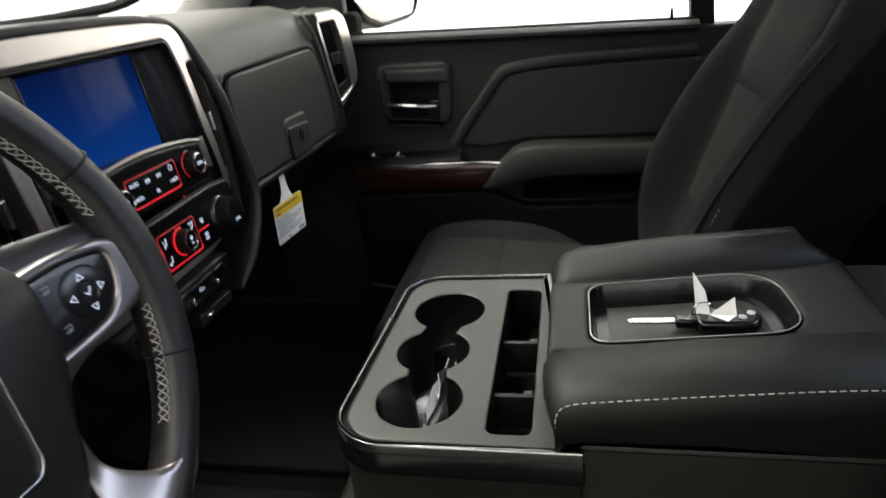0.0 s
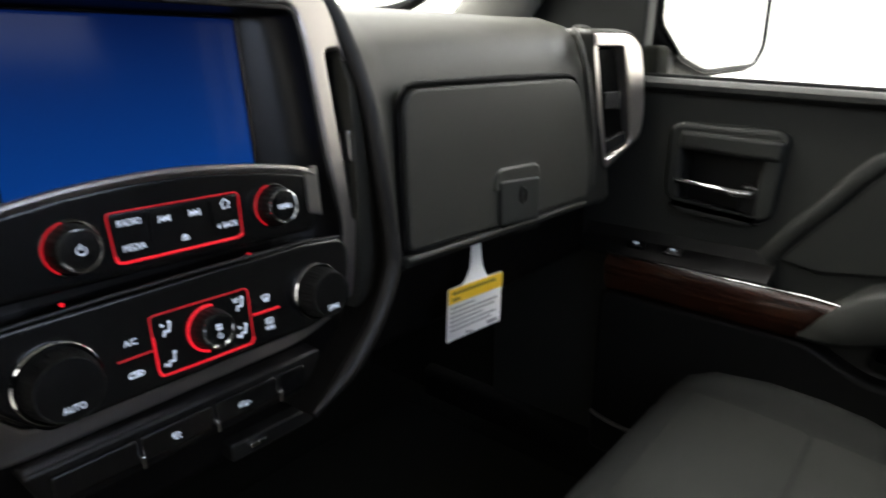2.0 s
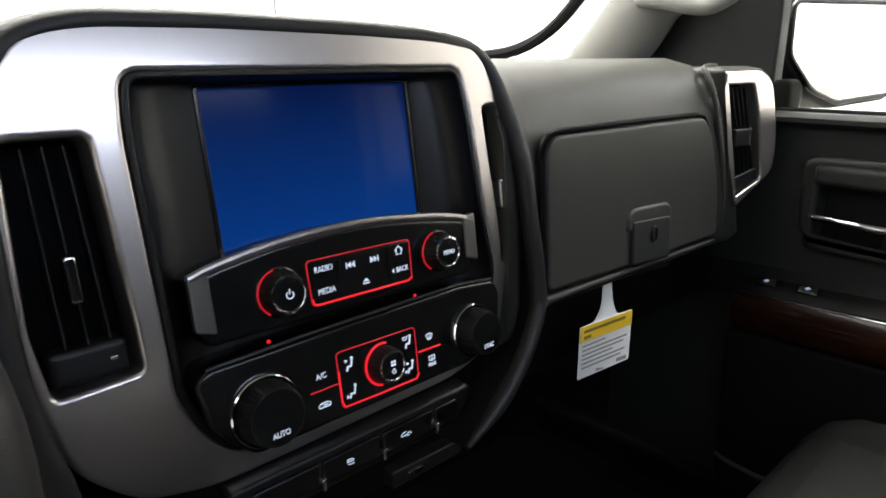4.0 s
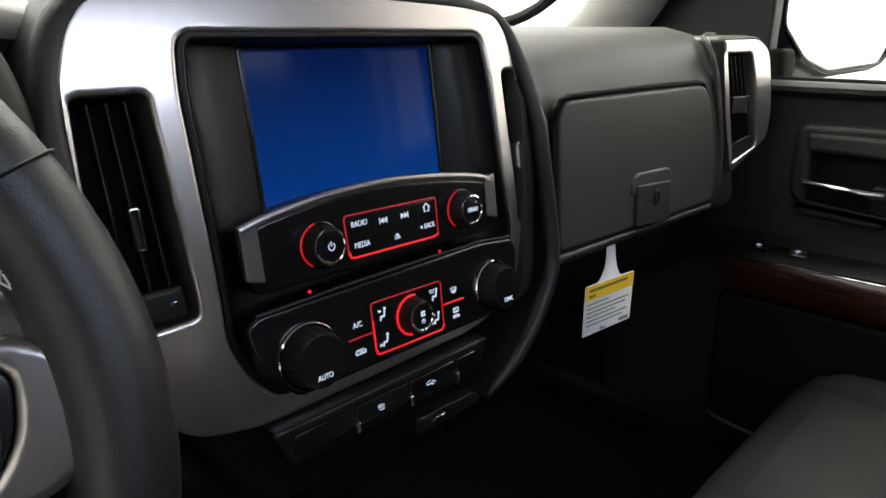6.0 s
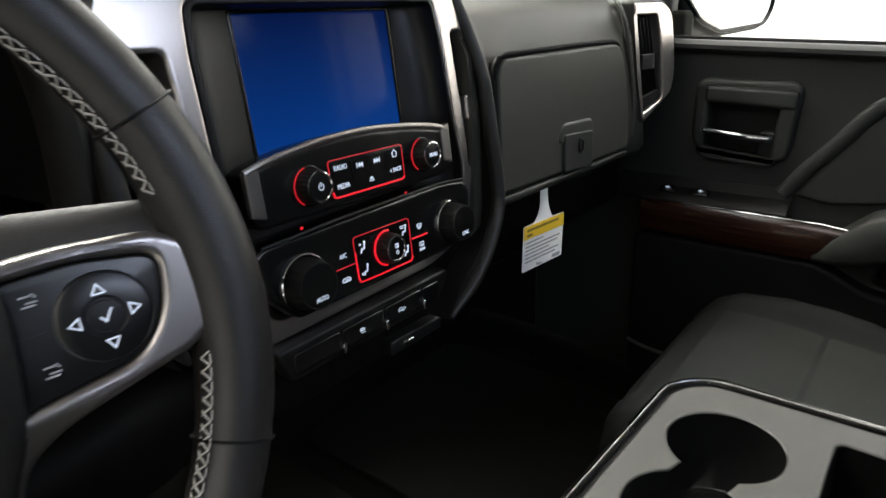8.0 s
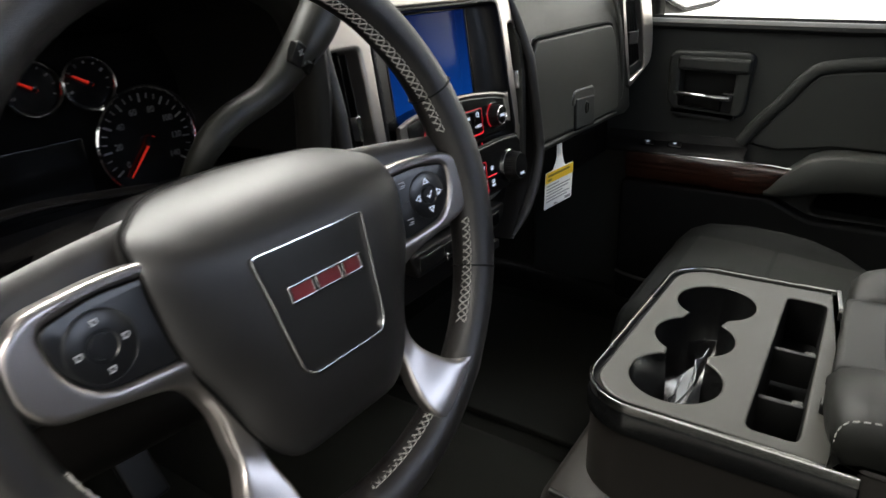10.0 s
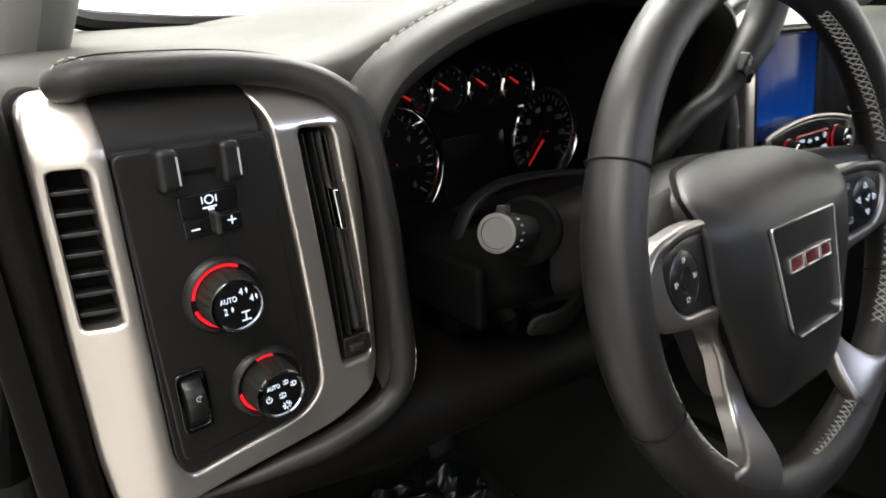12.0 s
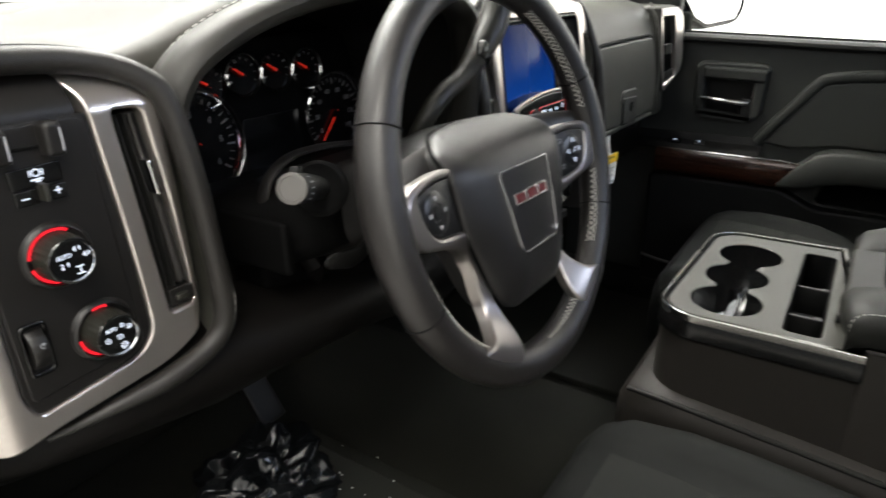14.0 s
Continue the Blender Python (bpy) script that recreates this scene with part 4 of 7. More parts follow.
# ---- glovebox and hang tag ----
def glovebox():
    G = thing("glovebox", (0.44, 0, 0.57), "charcoal double glovebox with a push latch", "glovebox")
    f = facing(0, -0.003, 0)
    face = rounded([(0.256, 0.594), (0.405, 0.590), (0.641, 0.586), (0.636, 0.655), (0.612, 0.716), (0.588, 0.757), (0.262, 0.757), (0.250, 0.742)], [0.012, 0, 0.012, 0.03, 0.03, 0.022, 0.012, 0.012])
    groove = inset(wound(face), -0.004)
    part("groove", plate(groove, [inset(wound(face), 0.001)], 0.006, 0.0005, at(f, 0, 0, 0.0035)), DARK, G)
    part("door", plate(face, depth=0.012, bev=0.004, m=at(f, 0, 0, 0.008), seg=4), SKIN, G)
    # near-black tube laid on for the shadow in the lid's top seam
    part("seam_shadow", tube([f @ Vector((x, z, 0.004)) for x, z in ((0.2475, 0.735), (0.249, 0.748), (0.257, 0.758), (0.270, 0.7605), (0.43, 0.7615), (0.560, 0.7610), (0.582, 0.7575), (0.596, 0.746), (0.606, 0.731))], [0.001, 0.0022, 0.0030, 0.0034, 0.0036, 0.0034, 0.0030, 0.0022, 0.001], 8), HOLE, G, "open seam with its shadow as a dark tube")
    low = rounded([(0.254, 0.577), (0.645, 0.571), (0.645, 0.5805), (0.256, 0.5885)], 0.003)
    part("lower_door", plate(low, depth=0.02, bev=0.004, m=at(f, 0, 0, 0.006), seg=4), SKIN, G)
    part("latch_brow", plate(rounded([(0.398, 0.632), (0.505, 0.627), (0.503, 0.650), (0.492, 0.658), (0.412, 0.661), (0.400, 0.653)], 0.008), depth=0.008, bev=0.0055, m=at(f, 0, 0, 0.0105), seg=5), SKIN, G)
    part("latch", plate(rounded([(0.412, 0.590), (0.500, 0.583), (0.497, 0.639), (0.409, 0.645)], 0.006), depth=0.012, bev=0.003, m=at(f, 0, 0, 0.0124), seg=4), DOORSKIN, G, "darker push latch")
    part("lock", lathe([(0.0085, 0), (0.0085, 0.002), (0.0068, 0.003), (0.0065, 0.001), (0, 0.001)], at(f, 0.456, 0.622, 0.0124) @ Matrix.Diagonal((0.75, 1.3, 1, 1)), 24), CUPPANEL, G, "key lock")
    # near-black plate for the shadow under the latch
    part("shadow_slot", plate(rounded([(0.425, 0.572), (0.515, 0.567), (0.510, 0.584), (0.425, 0.589)], 0.005), depth=0.01, bev=0.001, m=at(f, 0, 0, 0.0050)), HOLE, G)
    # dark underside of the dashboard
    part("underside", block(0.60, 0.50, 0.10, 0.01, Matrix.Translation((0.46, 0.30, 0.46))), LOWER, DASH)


glovebox()


def hang_tag():
    T = thing("hang_tag", (0.39, -0.004, 0.455), "white paper warning tag with a yellow band hanging from the glovebox", "paper tag")
    m = facing(0.3945, 0.009, 0.4885) @ Matrix.Rotation(radians(-6), 4, "Y") @ Matrix.Diagonal((0.88, 1.02, 1, 1))
    card = rounded([(-0.056, -0.036), (0.056, -0.036), (0.056, 0.033), (0.024, 0.033), (0.013, 0.050), (0.010, 0.082), (-0.008, 0.082), (-0.011, 0.050), (-0.026, 0.033), (-0.056, 0.033)], [0.003, 0.003, 0.003, 0.006, 0.01, 0.003, 0.003, 0.01, 0.006, 0.003])
    wave = lambda x, y: 0.0012 * math.sin(40 * y) + 0.4 * x * x
    part("card", plate(card, depth=0.0006, bev=0.0001, m=m, seg=1, lift=wave), PAPER, T, sharp=60)
    part("band", plate(rounded([(-0.0555, 0.013), (0.0555, 0.013), (0.0555, 0.0325), (-0.0555, 0.0325)], 0.001), depth=0.0004, bev=0.0001, m=at(m, 0, 0, 0.0009), seg=1, lift=wave), YELLOW, T, "yellow header band")
    bm = bmesh.new()
    for y, w in ((0.026, 0.088), (0.018, 0.024)):
        plate(rect(-0.048 + w / 2, y, w, 0.004, 0.0005, 2), depth=0.0003, bev=0.0001, m=at(m, 0, 0, 0.0016), seg=1, lift=wave, bm=bm)
    part("print", bm, INKDARK, T)
    bm = bmesh.new()
    for k, w in enumerate((0.05, 0.096, 0.09, 0.07, 0.094, 0.085)):
        plate(rect(-0.050 + w / 2, 0.007 - k * 0.0058, w, 0.0022, 0.0004, 2), depth=0.0003, bev=0.0001, m=at(m, 0, 0, 0.0012), seg=1, lift=wave, bm=bm)
    plate(rect(-0.005, -0.0295, 0.024, 0.009, 0.0005, 2), depth=0.0003, bev=0.0001, m=at(m, 0, 0, 0.0012), seg=1, lift=wave, bm=bm)
    plate(rect(0.038, -0.030, 0.022, 0.005, 0.0005, 2), depth=0.0003, bev=0.0001, m=at(m, 0, 0, 0.0012), seg=1, lift=wave, bm=bm)
    part("print", bm, INK, T)


hang_tag()


# ---- passenger vent pod ----
def passenger_vent():
    V = thing("passenger_vent", (0.70, -0.01, 0.60), "satin silver framed air vent at the dashboard's end", "air vent")
    c, n = math.cos(radians(10)), math.sin(radians(10))
    f = Matrix(((c, 0, -n, 0.69), (-n, 0, -c, -0.028), (0, 1, 0, 0), (0, 0, 0, 1)))
    outer = rounded([(-0.072, 0.8145), (0.012, 0.8155), (0.042, 0.800), (0.060, 0.740), (0.066, 0.700), (0.060, 0.668), (-0.020, 0.6265), (-0.0275, 0.633)], [0.004, 0.014, 0.02, 0.03, 0.03, 0.012, 0.003, 0.003])
    hole = rounded([(-0.0665, 0.796), (-0.004, 0.7965), (0.012, 0.757), (0.025, 0.708), (0.0345, 0.660), (-0.0255, 0.6395), (-0.046, 0.700)], [0.003, 0.006, 0.02, 0.02, 0.010, 0.004, 0.02])
    part("frame", plate(outer, [hole], 0.03, 0.0035, f, 4), SILVER, V, "satin silver frame")
    part("cavity", plate(hole, depth=0.01, bev=0.0005, m=at(f, 0, 0, -0.022)), HOLE, V)
    for k in range(5):
        x0, x1 = -0.056 + 0.0100 * k, -0.018 + 0.0095 * k
        part("slat", tube([f @ Vector((x0, 0.793, -0.010)), f @ Vector(((x0 + x1) / 2 + 0.004, 0.725, -0.010)), f @ Vector((x1, 0.660 + 0.003 * k, -0.010))], 0.0009, 6, flat=5, up=(1, 0, 0)), DARK, V)
    part("tab", plate(rect(-0.0215, 0.7235, 0.034, 0.024, 0.002), depth=0.010, bev=0.0015, m=at(f, 0, 0, 0.000)), DARK, V)
    part("tab_trim", plate(rect(-0.0040, 0.7235, 0.0028, 0.026, 0.001), depth=0.010, bev=0.0006, m=at(f, 0, 0, 0.002)), CHROME, V, "chrome tab edge")
    part("wheel", plate(rounded([(-0.0265, 0.644), (0.030, 0.660), (0.024, 0.677), (-0.030, 0.665)], 0.003), depth=0.01, bev=0.0015, m=at(f, 0, 0, -0.004)), DARK, V)
    pod = [[f @ Vector((x, z, d)) for x, z in inset(wound(outer), -g)] for d, g in ((-0.001, 0.0008), (-0.004, 0.0030), (-0.02, 0.0060), (-0.10, 0.008))]
    part("pod", loft(pod, caps=False), SKIN, V, "charcoal pod shell", sharp=60)


passenger_vent()


# ---- driver's control panel beside the wheel ----
def driver_panel():
    D = thing("driver_control_panel", (-0.74, -0.045, 0.60), "black switch panel in a satin silver surround", "control panel")
    f = facing(0, -0.045, 0)
    black = rounded([(-0.790, 0.6145), (-0.717, 0.6235), (-0.7040, 0.638), (-0.7065, 0.700), (-0.7155, 0.795), (-0.7165, 0.799), (-0.7950, 0.799), (-0.7955, 0.790), (-0.7958, 0.720), (-0.7958, 0.630)], [0.006, 0.014, 0.012, 0.03, 0.006, 0.002, 0.002, 0.01, 0.05, 0.006])
    # the silver surround leans back at its top and falls away at both sides
    def bow(x, y):
        d = -0.010 * min(1.2, max(0.0, (-0.7985 - x) / 0.029)) ** 2 - 0.014 * (max(0.0, y - 0.796) / 0.022) ** 1.8
        return d - 0.013 * (max(0.0, x + 0.670) / 0.015) ** 1.3
    outline = [((-0.8245, 0.826), 0.018), ((-0.8265, 0.770), 0), ((-0.8280, 0.700), 0), ((-0.8285, 0.640), 0), ((-0.8260, 0.606), 0.012), ((-0.8120, 0.5955), 0.010), ((-0.7972, 0.5975), 0.01),
               ((-0.780, 0.6005), 0.02), ((-0.690, 0.6085), 0.03), ((-0.657, 0.6275), 0.03), ((-0.655, 0.690), 0.03), ((-0.663, 0.775), 0.02), ((-0.6665, 0.795), 0.005), ((-0.6715, 0.808), 0.005), ((-0.680, 0.820), 0.008), ((-0.700, 0.825), 0.005),
               ((-0.7300, 0.829), 0.001), ((-0.7255, 0.822), 0.002), ((-0.7215, 0.815), 0.004), ((-0.717, 0.806), 0.004), ((-0.7155, 0.795), 0.004), ((-0.7065, 0.700), 0.03), ((-0.7040, 0.638), 0.012), ((-0.717, 0.6235), 0.014), ((-0.789, 0.6150), 0.006),
               ((-0.7955, 0.630), 0.006), ((-0.7955, 0.660), 0), ((-0.7955, 0.700), 0), ((-0.7955, 0.760), 0), ((-0.7955, 0.800), 0), ((-0.7952, 0.826), 0.014)]
    outer = rounded([p for p, r in outline], [r for p, r in outline])
    side = rounded([(-0.8205, 0.793), (-0.8045, 0.793), (-0.8045, 0.715), (-0.8215, 0.715)], 0.0035)
    vent = rounded([(-0.7010, 0.797), (-0.6800, 0.796), (-0.6690, 0.700), (-0.6645, 0.645), (-0.6880, 0.645), (-0.6925, 0.700)], [0.004, 0.006, 0.03, 0.006, 0.004, 0.03])
    part("surround", bent(outer, [vent, side], 0.024, 0.0024, f, 4, bow, 0.006), SILVER, D, "satin silver surround with a rounded outer column", sharp=60)
    part("panel", plate(inset(wound(black), 0.0006), depth=0.02, bev=0.0012, m=at(f, 0, 0, -0.0016)), SATIN, D, "satin black panel")
    part("panel_inset", plate(rounded([(-0.791, 0.625), (-0.712, 0.632), (-0.719, 0.797), (-0.795, 0.797)], 0.006), depth=0.004, bev=0.0012, m=at(f, 0, 0, -0.0008)), SATIN, D)
    top = [[f @ Vector((x, z, d)) for x in (-0.7960, -0.775, -0.75, -0.735, -0.7225)] for z, d in ((0.795, -0.0022), (0.799, -0.0018), (0.804, -0.0030), (0.809, -0.0058), (0.814, -0.0100), (0.819, -0.0155), (0.824, -0.0230))]
    part("panel_top", loft(top, caps=False, closed=False), SATIN, D)
    arch = rounded([(-0.800, 0.597), (-0.800, 0.700), (-0.800, 0.824), (-0.8245, 0.826), (-0.8265, 0.770), (-0.8280, 0.700), (-0.8285, 0.640), (-0.8260, 0.604), (-0.8160, 0.596)], [0.0, 0, 0.012, 0.018, 0, 0, 0, 0.012, 0.006])
    part("column_gap", plate(inset(wound(arch), -0.0014), depth=0.02, bev=0.0003, m=at(f, 0, 0, -0.012), lift=bow), HOLE, D)
    # padded end of the dashboard beside the column
    wrap = [[f @ Vector((x, z, d - 0.014 * max(0.0, (z - 0.80) / 0.03) ** 2)) for x, d in ((-0.8285, -0.016), (-0.8310, -0.0105), (-0.8370, -0.0090), (-0.8450, -0.0140), (-0.8520, -0.0260), (-0.8560, -0.0500))] for z in (0.560, 0.60, 0.65, 0.70, 0.75, 0.79, 0.81, 0.825, 0.832)]
    part("end_skin", loft(wrap, caps=False, closed=False), LOWER, D, "padded brown-grey dashboard end", sharp=60)
    # narrow side vent
    part("side_vent", plate(side, depth=0.004, bev=0.0003, m=at(f, 0, 0, -0.020)), HOLE, D, "narrow side demister vent")
    for k in range(7):
        z = 0.7225 + 0.0100 * k
        part("slat", plate(rect(-0.8128, z, 0.0165, 0.0022, 0.0006), depth=0.010, bev=0.0005, m=at(f, 0, 0, -0.0030), lift=bow), SATIN, D)
    # driver's vent
    v = part("vent", plate(vent, depth=0.004, bev=0.0003, m=at(f, 0, 0, -0.028)), HOLE, D, "tall air vent with upright slats")
    for k in range(3):
        x0, x1 = -0.6965 + 0.0058 * k, -0.6845 + 0.0062 * k
        part("slat", tube([f @ Vector((x0, 0.793, -0.010)), f @ Vector((x0 + 0.009, 0.715, -0.010)), f @ Vector((x1, 0.662, -0.010))], 0.0010, 6, flat=6, up=(1, 0, 0)), DARK, v)
    part("tab", plate(rounded([(-0.6855, 0.761), (-0.6815, 0.761), (-0.6785, 0.736), (-0.6825, 0.736)], 0.0015), depth=0.014, bev=0.001, m=at(f, 0, 0, 0.004)), CHROME, v, "chrome vent tab")
    part("thumb_wheel", plate(rounded([(-0.6845, 0.661), (-0.6640, 0.660), (-0.6640, 0.647), (-0.6845, 0.647)], 0.002), depth=0.01, bev=0.001, m=at(f, 0, 0, -0.004)), SATIN, v)
    part("thumb_grip", plate(rect(-0.6755, 0.6535, 0.010, 0.005, 0.0015), depth=0.006, bev=0.001, m=at(f, 0, 0, -0.001)), CUPPANEL, v)
    cheek = [(-0.6880, 0.7935), (-0.6815, 0.7935), (-0.6702, 0.700), (-0.6668, 0.663), (-0.6745, 0.663), (-0.6795, 0.715)]
    part("cheek", plate(rounded(cheek, [0.002, 0.003, 0.02, 0.002, 0.002, 0.02]), depth=0.020, bev=0.003, m=at(f, 0, 0, -0.0045), seg=3), ROLLSKIN, v, "smooth brown-black side of the vent")
    # padded roll over and down the side
    roll = curve([(-0.806, -0.020, 0.827), (-0.801, -0.027, 0.829), (-0.785, -0.031, 0.832), (-0.735, -0.032, 0.8310), (-0.700, -0.036, 0.8255), (-0.677, -0.044, 0.815), (-0.664, -0.050, 0.797), (-0.657, -0.055, 0.745), (-0.652, -0.055, 0.690), (-0.649, -0.054, 0.635), (-0.662, -0.052, 0.610), (-0.700, -0.048, 0.597), (-0.745, -0.040, 0.592), (-0.785, -0.030, 0.588)], 8)
    part("hood_roll", tube(roll, [0.0085 * min(1.0, 0.75 + 0.08 * i, 0.25 + 0.05 * (len(roll) - 1 - i)) for i in range(len(roll))], 14, flat=1.0, up=(0, 1, 0)), ROLLSKIN, D, "padded charcoal hood edge")
    seam = [p + Vector((0, 0.0035, 0.0082)) for p in roll[8:42]]
    part("seam", tube(seam, 0.0008, 6), HOLE, D)
    thread([p + Vector((0, 0.008, 0.0065)) for p in roll[14:34]], D, 0.004, 0.0025, 0.0004)
    thread([p + Vector((0.006, -0.006, 0)) for p in roll[70:86]], D, 0.004, 0.0025, 0.0004)
    thread([Vector((-0.799 + 0.0095 * math.cos(a), -0.031 - 0.004 * math.cos(a), 0.8305 + 0.0095 * math.sin(a))) for a in [radians(q) for q in range(20, 200, 12)]], D, 0.003, 0.002, 0.0004)
    c = Vector((-0.75, 0, 0.71))
    grow = lambda g, d: [Vector((c.x + (p.x - c.x) * g, p.y + d, c.z + (p.z - c.z) * g)) for p in roll[12:]]
    part("side_wall", loft([grow(1.03, 0.0), grow(1.04, 0.02), grow(1.04, 0.10)], caps=False, closed=False), SKIN, D)
    # trailer brake sliders
    for x in (-0.7725, -0.7425):
        s = part("slider", plate(rounded([(x - 0.0060, 0.777), (x + 0.0060, 0.777), (x + 0.0054, 0.798), (x - 0.0054, 0.798)], 0.004), depth=0.012, bev=0.003, m=at(f, 0, 0, 0.0095), seg=4), SATIN, D, "black slide lever")
        part("mark", plate(rect(x + 0.0036, 0.787, 0.0012, 0.014, 0.0005), depth=0.004, bev=0.0003, m=at(f, 0, 0, 0.0096)), PRINT, s, "white index line")
    part("slot", plate(rect(-0.756, 0.7835, 0.022, 0.0020, 0.0008), depth=0.001, bev=0.0002, m=at(f, 0, 0, 0.0004)), HOLE, D)
    part("key", plate(rounded([(-0.7695, 0.7605), (-0.7400, 0.7615), (-0.7395, 0.7735), (-0.7700, 0.7725)], 0.0012), depth=0.004, bev=0.0007, m=at(f, 0, 0, 0.0010)), GLOSS, D)
    for x0, x1 in ((-0.7690, -0.7555), (-0.7525, -0.7390)):
        part("key", plate(rounded([(x0, 0.7500), (x1, 0.7505), (x1, 0.7600), (x0, 0.7595)], 0.0012), depth=0.004, bev=0.0007, m=at(f, 0, 0, 0.0010)), GLOSS, D)
    g = at(f, 0, 0, 0.0012)
    lines(D, at(g, -0.7545, 0.7690), [(0.0022 * math.cos(a), 0.0022 * math.sin(a), 0.0022 * math.cos(a + 0.7), 0.0022 * math.sin(a + 0.7)) for a in [0.7 * q for q in range(9)]] + [(-0.0036, -0.0016, -0.0036, 0.0016), (0.0036, -0.0016, 0.0036, 0.0016)], 0.0007, LIT)
    filled(D, at(g, -0.7545, 0.7646), [[(-0.0038, -0.0002), (0.0034, 0.0002), (0.0034, 0.0011), (-0.0038, 0.0007)], [(-0.0012, -0.0014), (0.0020, -0.0012), (0.0020, -0.0002), (-0.0012, -0.0002)]], LIT)
    lines(D, at(g, -0.7635, 0.7548), [(-0.0020, 0, 0.0020, 0)], 0.0008, LIT)
    lines(D, at(g, -0.7445, 0.7560), [(-0.0020, 0, 0.0020, 0), (0, -0.0020, 0, 0.0020)], 0.0008, LIT)
    part("lever", plate(rect(-0.7540, 0.7575, 0.0030, 0.0110, 0.001), depth=0.012, bev=0.0008, m=at(f, 0, 0, 0.0090)), CUPPANEL, D)
    # four-wheel-drive and lamp knobs
    for x, z, kind in ((-0.7545, 0.7160, "drive"), (-0.7385, 0.6560, "lamp")):
        m = at(f, x, z)
        k = knob(D, m, 0.0158, 0.019, 0.0128, label="ribbed dark grey rotary knob with printed symbols", ribs=22, grip=CUPPANEL)
        part("collar", lathe([(0.0222, 0), (0.0214, 0.0014), (0.0200, 0.0032), (0.0188, 0.0036), (0.0182, 0.0010), (0.0155, 0.0004)], m, 48), SATIN, k, "flared satin collar")
        arcs = (range(60, 175, 8), range(195, 285, 8)) if kind == "drive" else (range(75, 110, 8), range(185, 250, 8))
        for arc in arcs:
            part("ring", tube([m @ Vector((0.0170 * math.cos(radians(a)), 0.0170 * math.sin(radians(a)), 0.0020)) for a in arc], 0.0010, 6), RED, k, "red lit arc")
        t = at(m, 0, 0, 0.0198)
        if kind == "drive":
            letters("AUTO", 0.0042, at(t, -0.0048, 0.0042), LIT, k, squeeze=0.75)
            letters("2", 0.0052, at(t, -0.0070, -0.0015), LIT, k)
            letters("4", 0.0052, at(t, 0.0020, 0.0072), LIT, k)
            letters("4", 0.0052, at(t, 0.0072, 0.0022), LIT, k)
            for x1, z1 in ((-0.0035, -0.0010), (0.0050, 0.0075), (0.0098, 0.0027)):
                filled(k, at(t, x1, z1), [[(-0.0008, 0), (0.0008, 0), (0, 0.0016)], [(-0.0003, -0.0014), (0.0003, -0.0014), (0.0003, 0), (-0.0003, 0)]], LIT)
            lines(k, at(t, 0.0030, -0.0060), [(-0.002, 0.002, 0.002, 0.002), (0, 0.002, 0, -0.002), (-0.0022, -0.0026, 0.0022, -0.0026)], 0.0007, LIT)
        else:
            letters("AUTO", 0.0036, at(t, -0.0045, 0.0062), LIT, k, squeeze=0.75)
            lines(k, at(t, -0.0078, -0.0004), [(0.0016 * math.cos(a), 0.0016 * math.sin(a), 0.0016 * math.cos(a + 0.6), 0.0016 * math.sin(a + 0.6)) for a in [radians(q) for q in range(125, 395, 34)]] + [(0, 0.0003, 0, 0.0024)], 0.0005, LIT)
            for x1, z1, sc in ((0.0035, 0.0070, 0.8), (0.0080, 0.0045, 0.9), (0.0010, -0.0005, 1.0)):
                lines(k, at(t, x1, z1) @ Matrix.Scale(sc, 4), [(-0.0012, 0.0016, -0.0012, -0.0016), (-0.0012, 0.0016, 0.0008, 0.0010), (0.0008, 0.0010, 0.0008, -0.0010), (0.0008, -0.0010, -0.0012, -0.0016), (-0.0026, 0.0010, -0.0020, 0.0010), (-0.0026, -0.0010, -0.0020, -0.0010)], 0.0005, LIT)
            lines(k, at(t, 0.0020, -0.0075), [(0.0012 * math.cos(a), 0.0012 * math.sin(a), 0.0026 * math.cos(a), 0.0026 * math.sin(a)) for a in [radians(q) for q in range(0, 360, 45)]], 0.0005, LIT)
    # panel lighting wheel
    part("dimmer_bezel", plate(rect(-0.7800, 0.6610, 0.0165, 0.0370, 0.004), [rect(-0.7800, 0.6610, 0.0115, 0.031, 0.003)], 0.006, 0.0012, at(f, 0, 0, 0.0018)), GLOSS, D)
    w = part("dimmer_wheel", lathe([(0.0, -0.005), (0.0148, -0.005), (0.0155, -0.004), (0.0155, 0.004), (0.0148, 0.005), (0.0, 0.005)], f @ Matrix.Translation((-0.780, 0.661, -0.008)) @ Matrix.Rotation(radians(90), 4, "Y"), 60, 40, 0.0004, (2, 3)), SATIN, D)
    lines(w, at(f, -0.7790, 0.6655, 0.0080), [(0.0016 * math.cos(a), 0.0016 * math.sin(a), 0.0016 * math.cos(a + 0.7), 0.0016 * math.sin(a + 0.7)) for a in [0.7 * q for q in range(1, 7)]] + [(0, 0, 0.0012, 0.0010)], 0.0005, PRINT)


driver_panel()


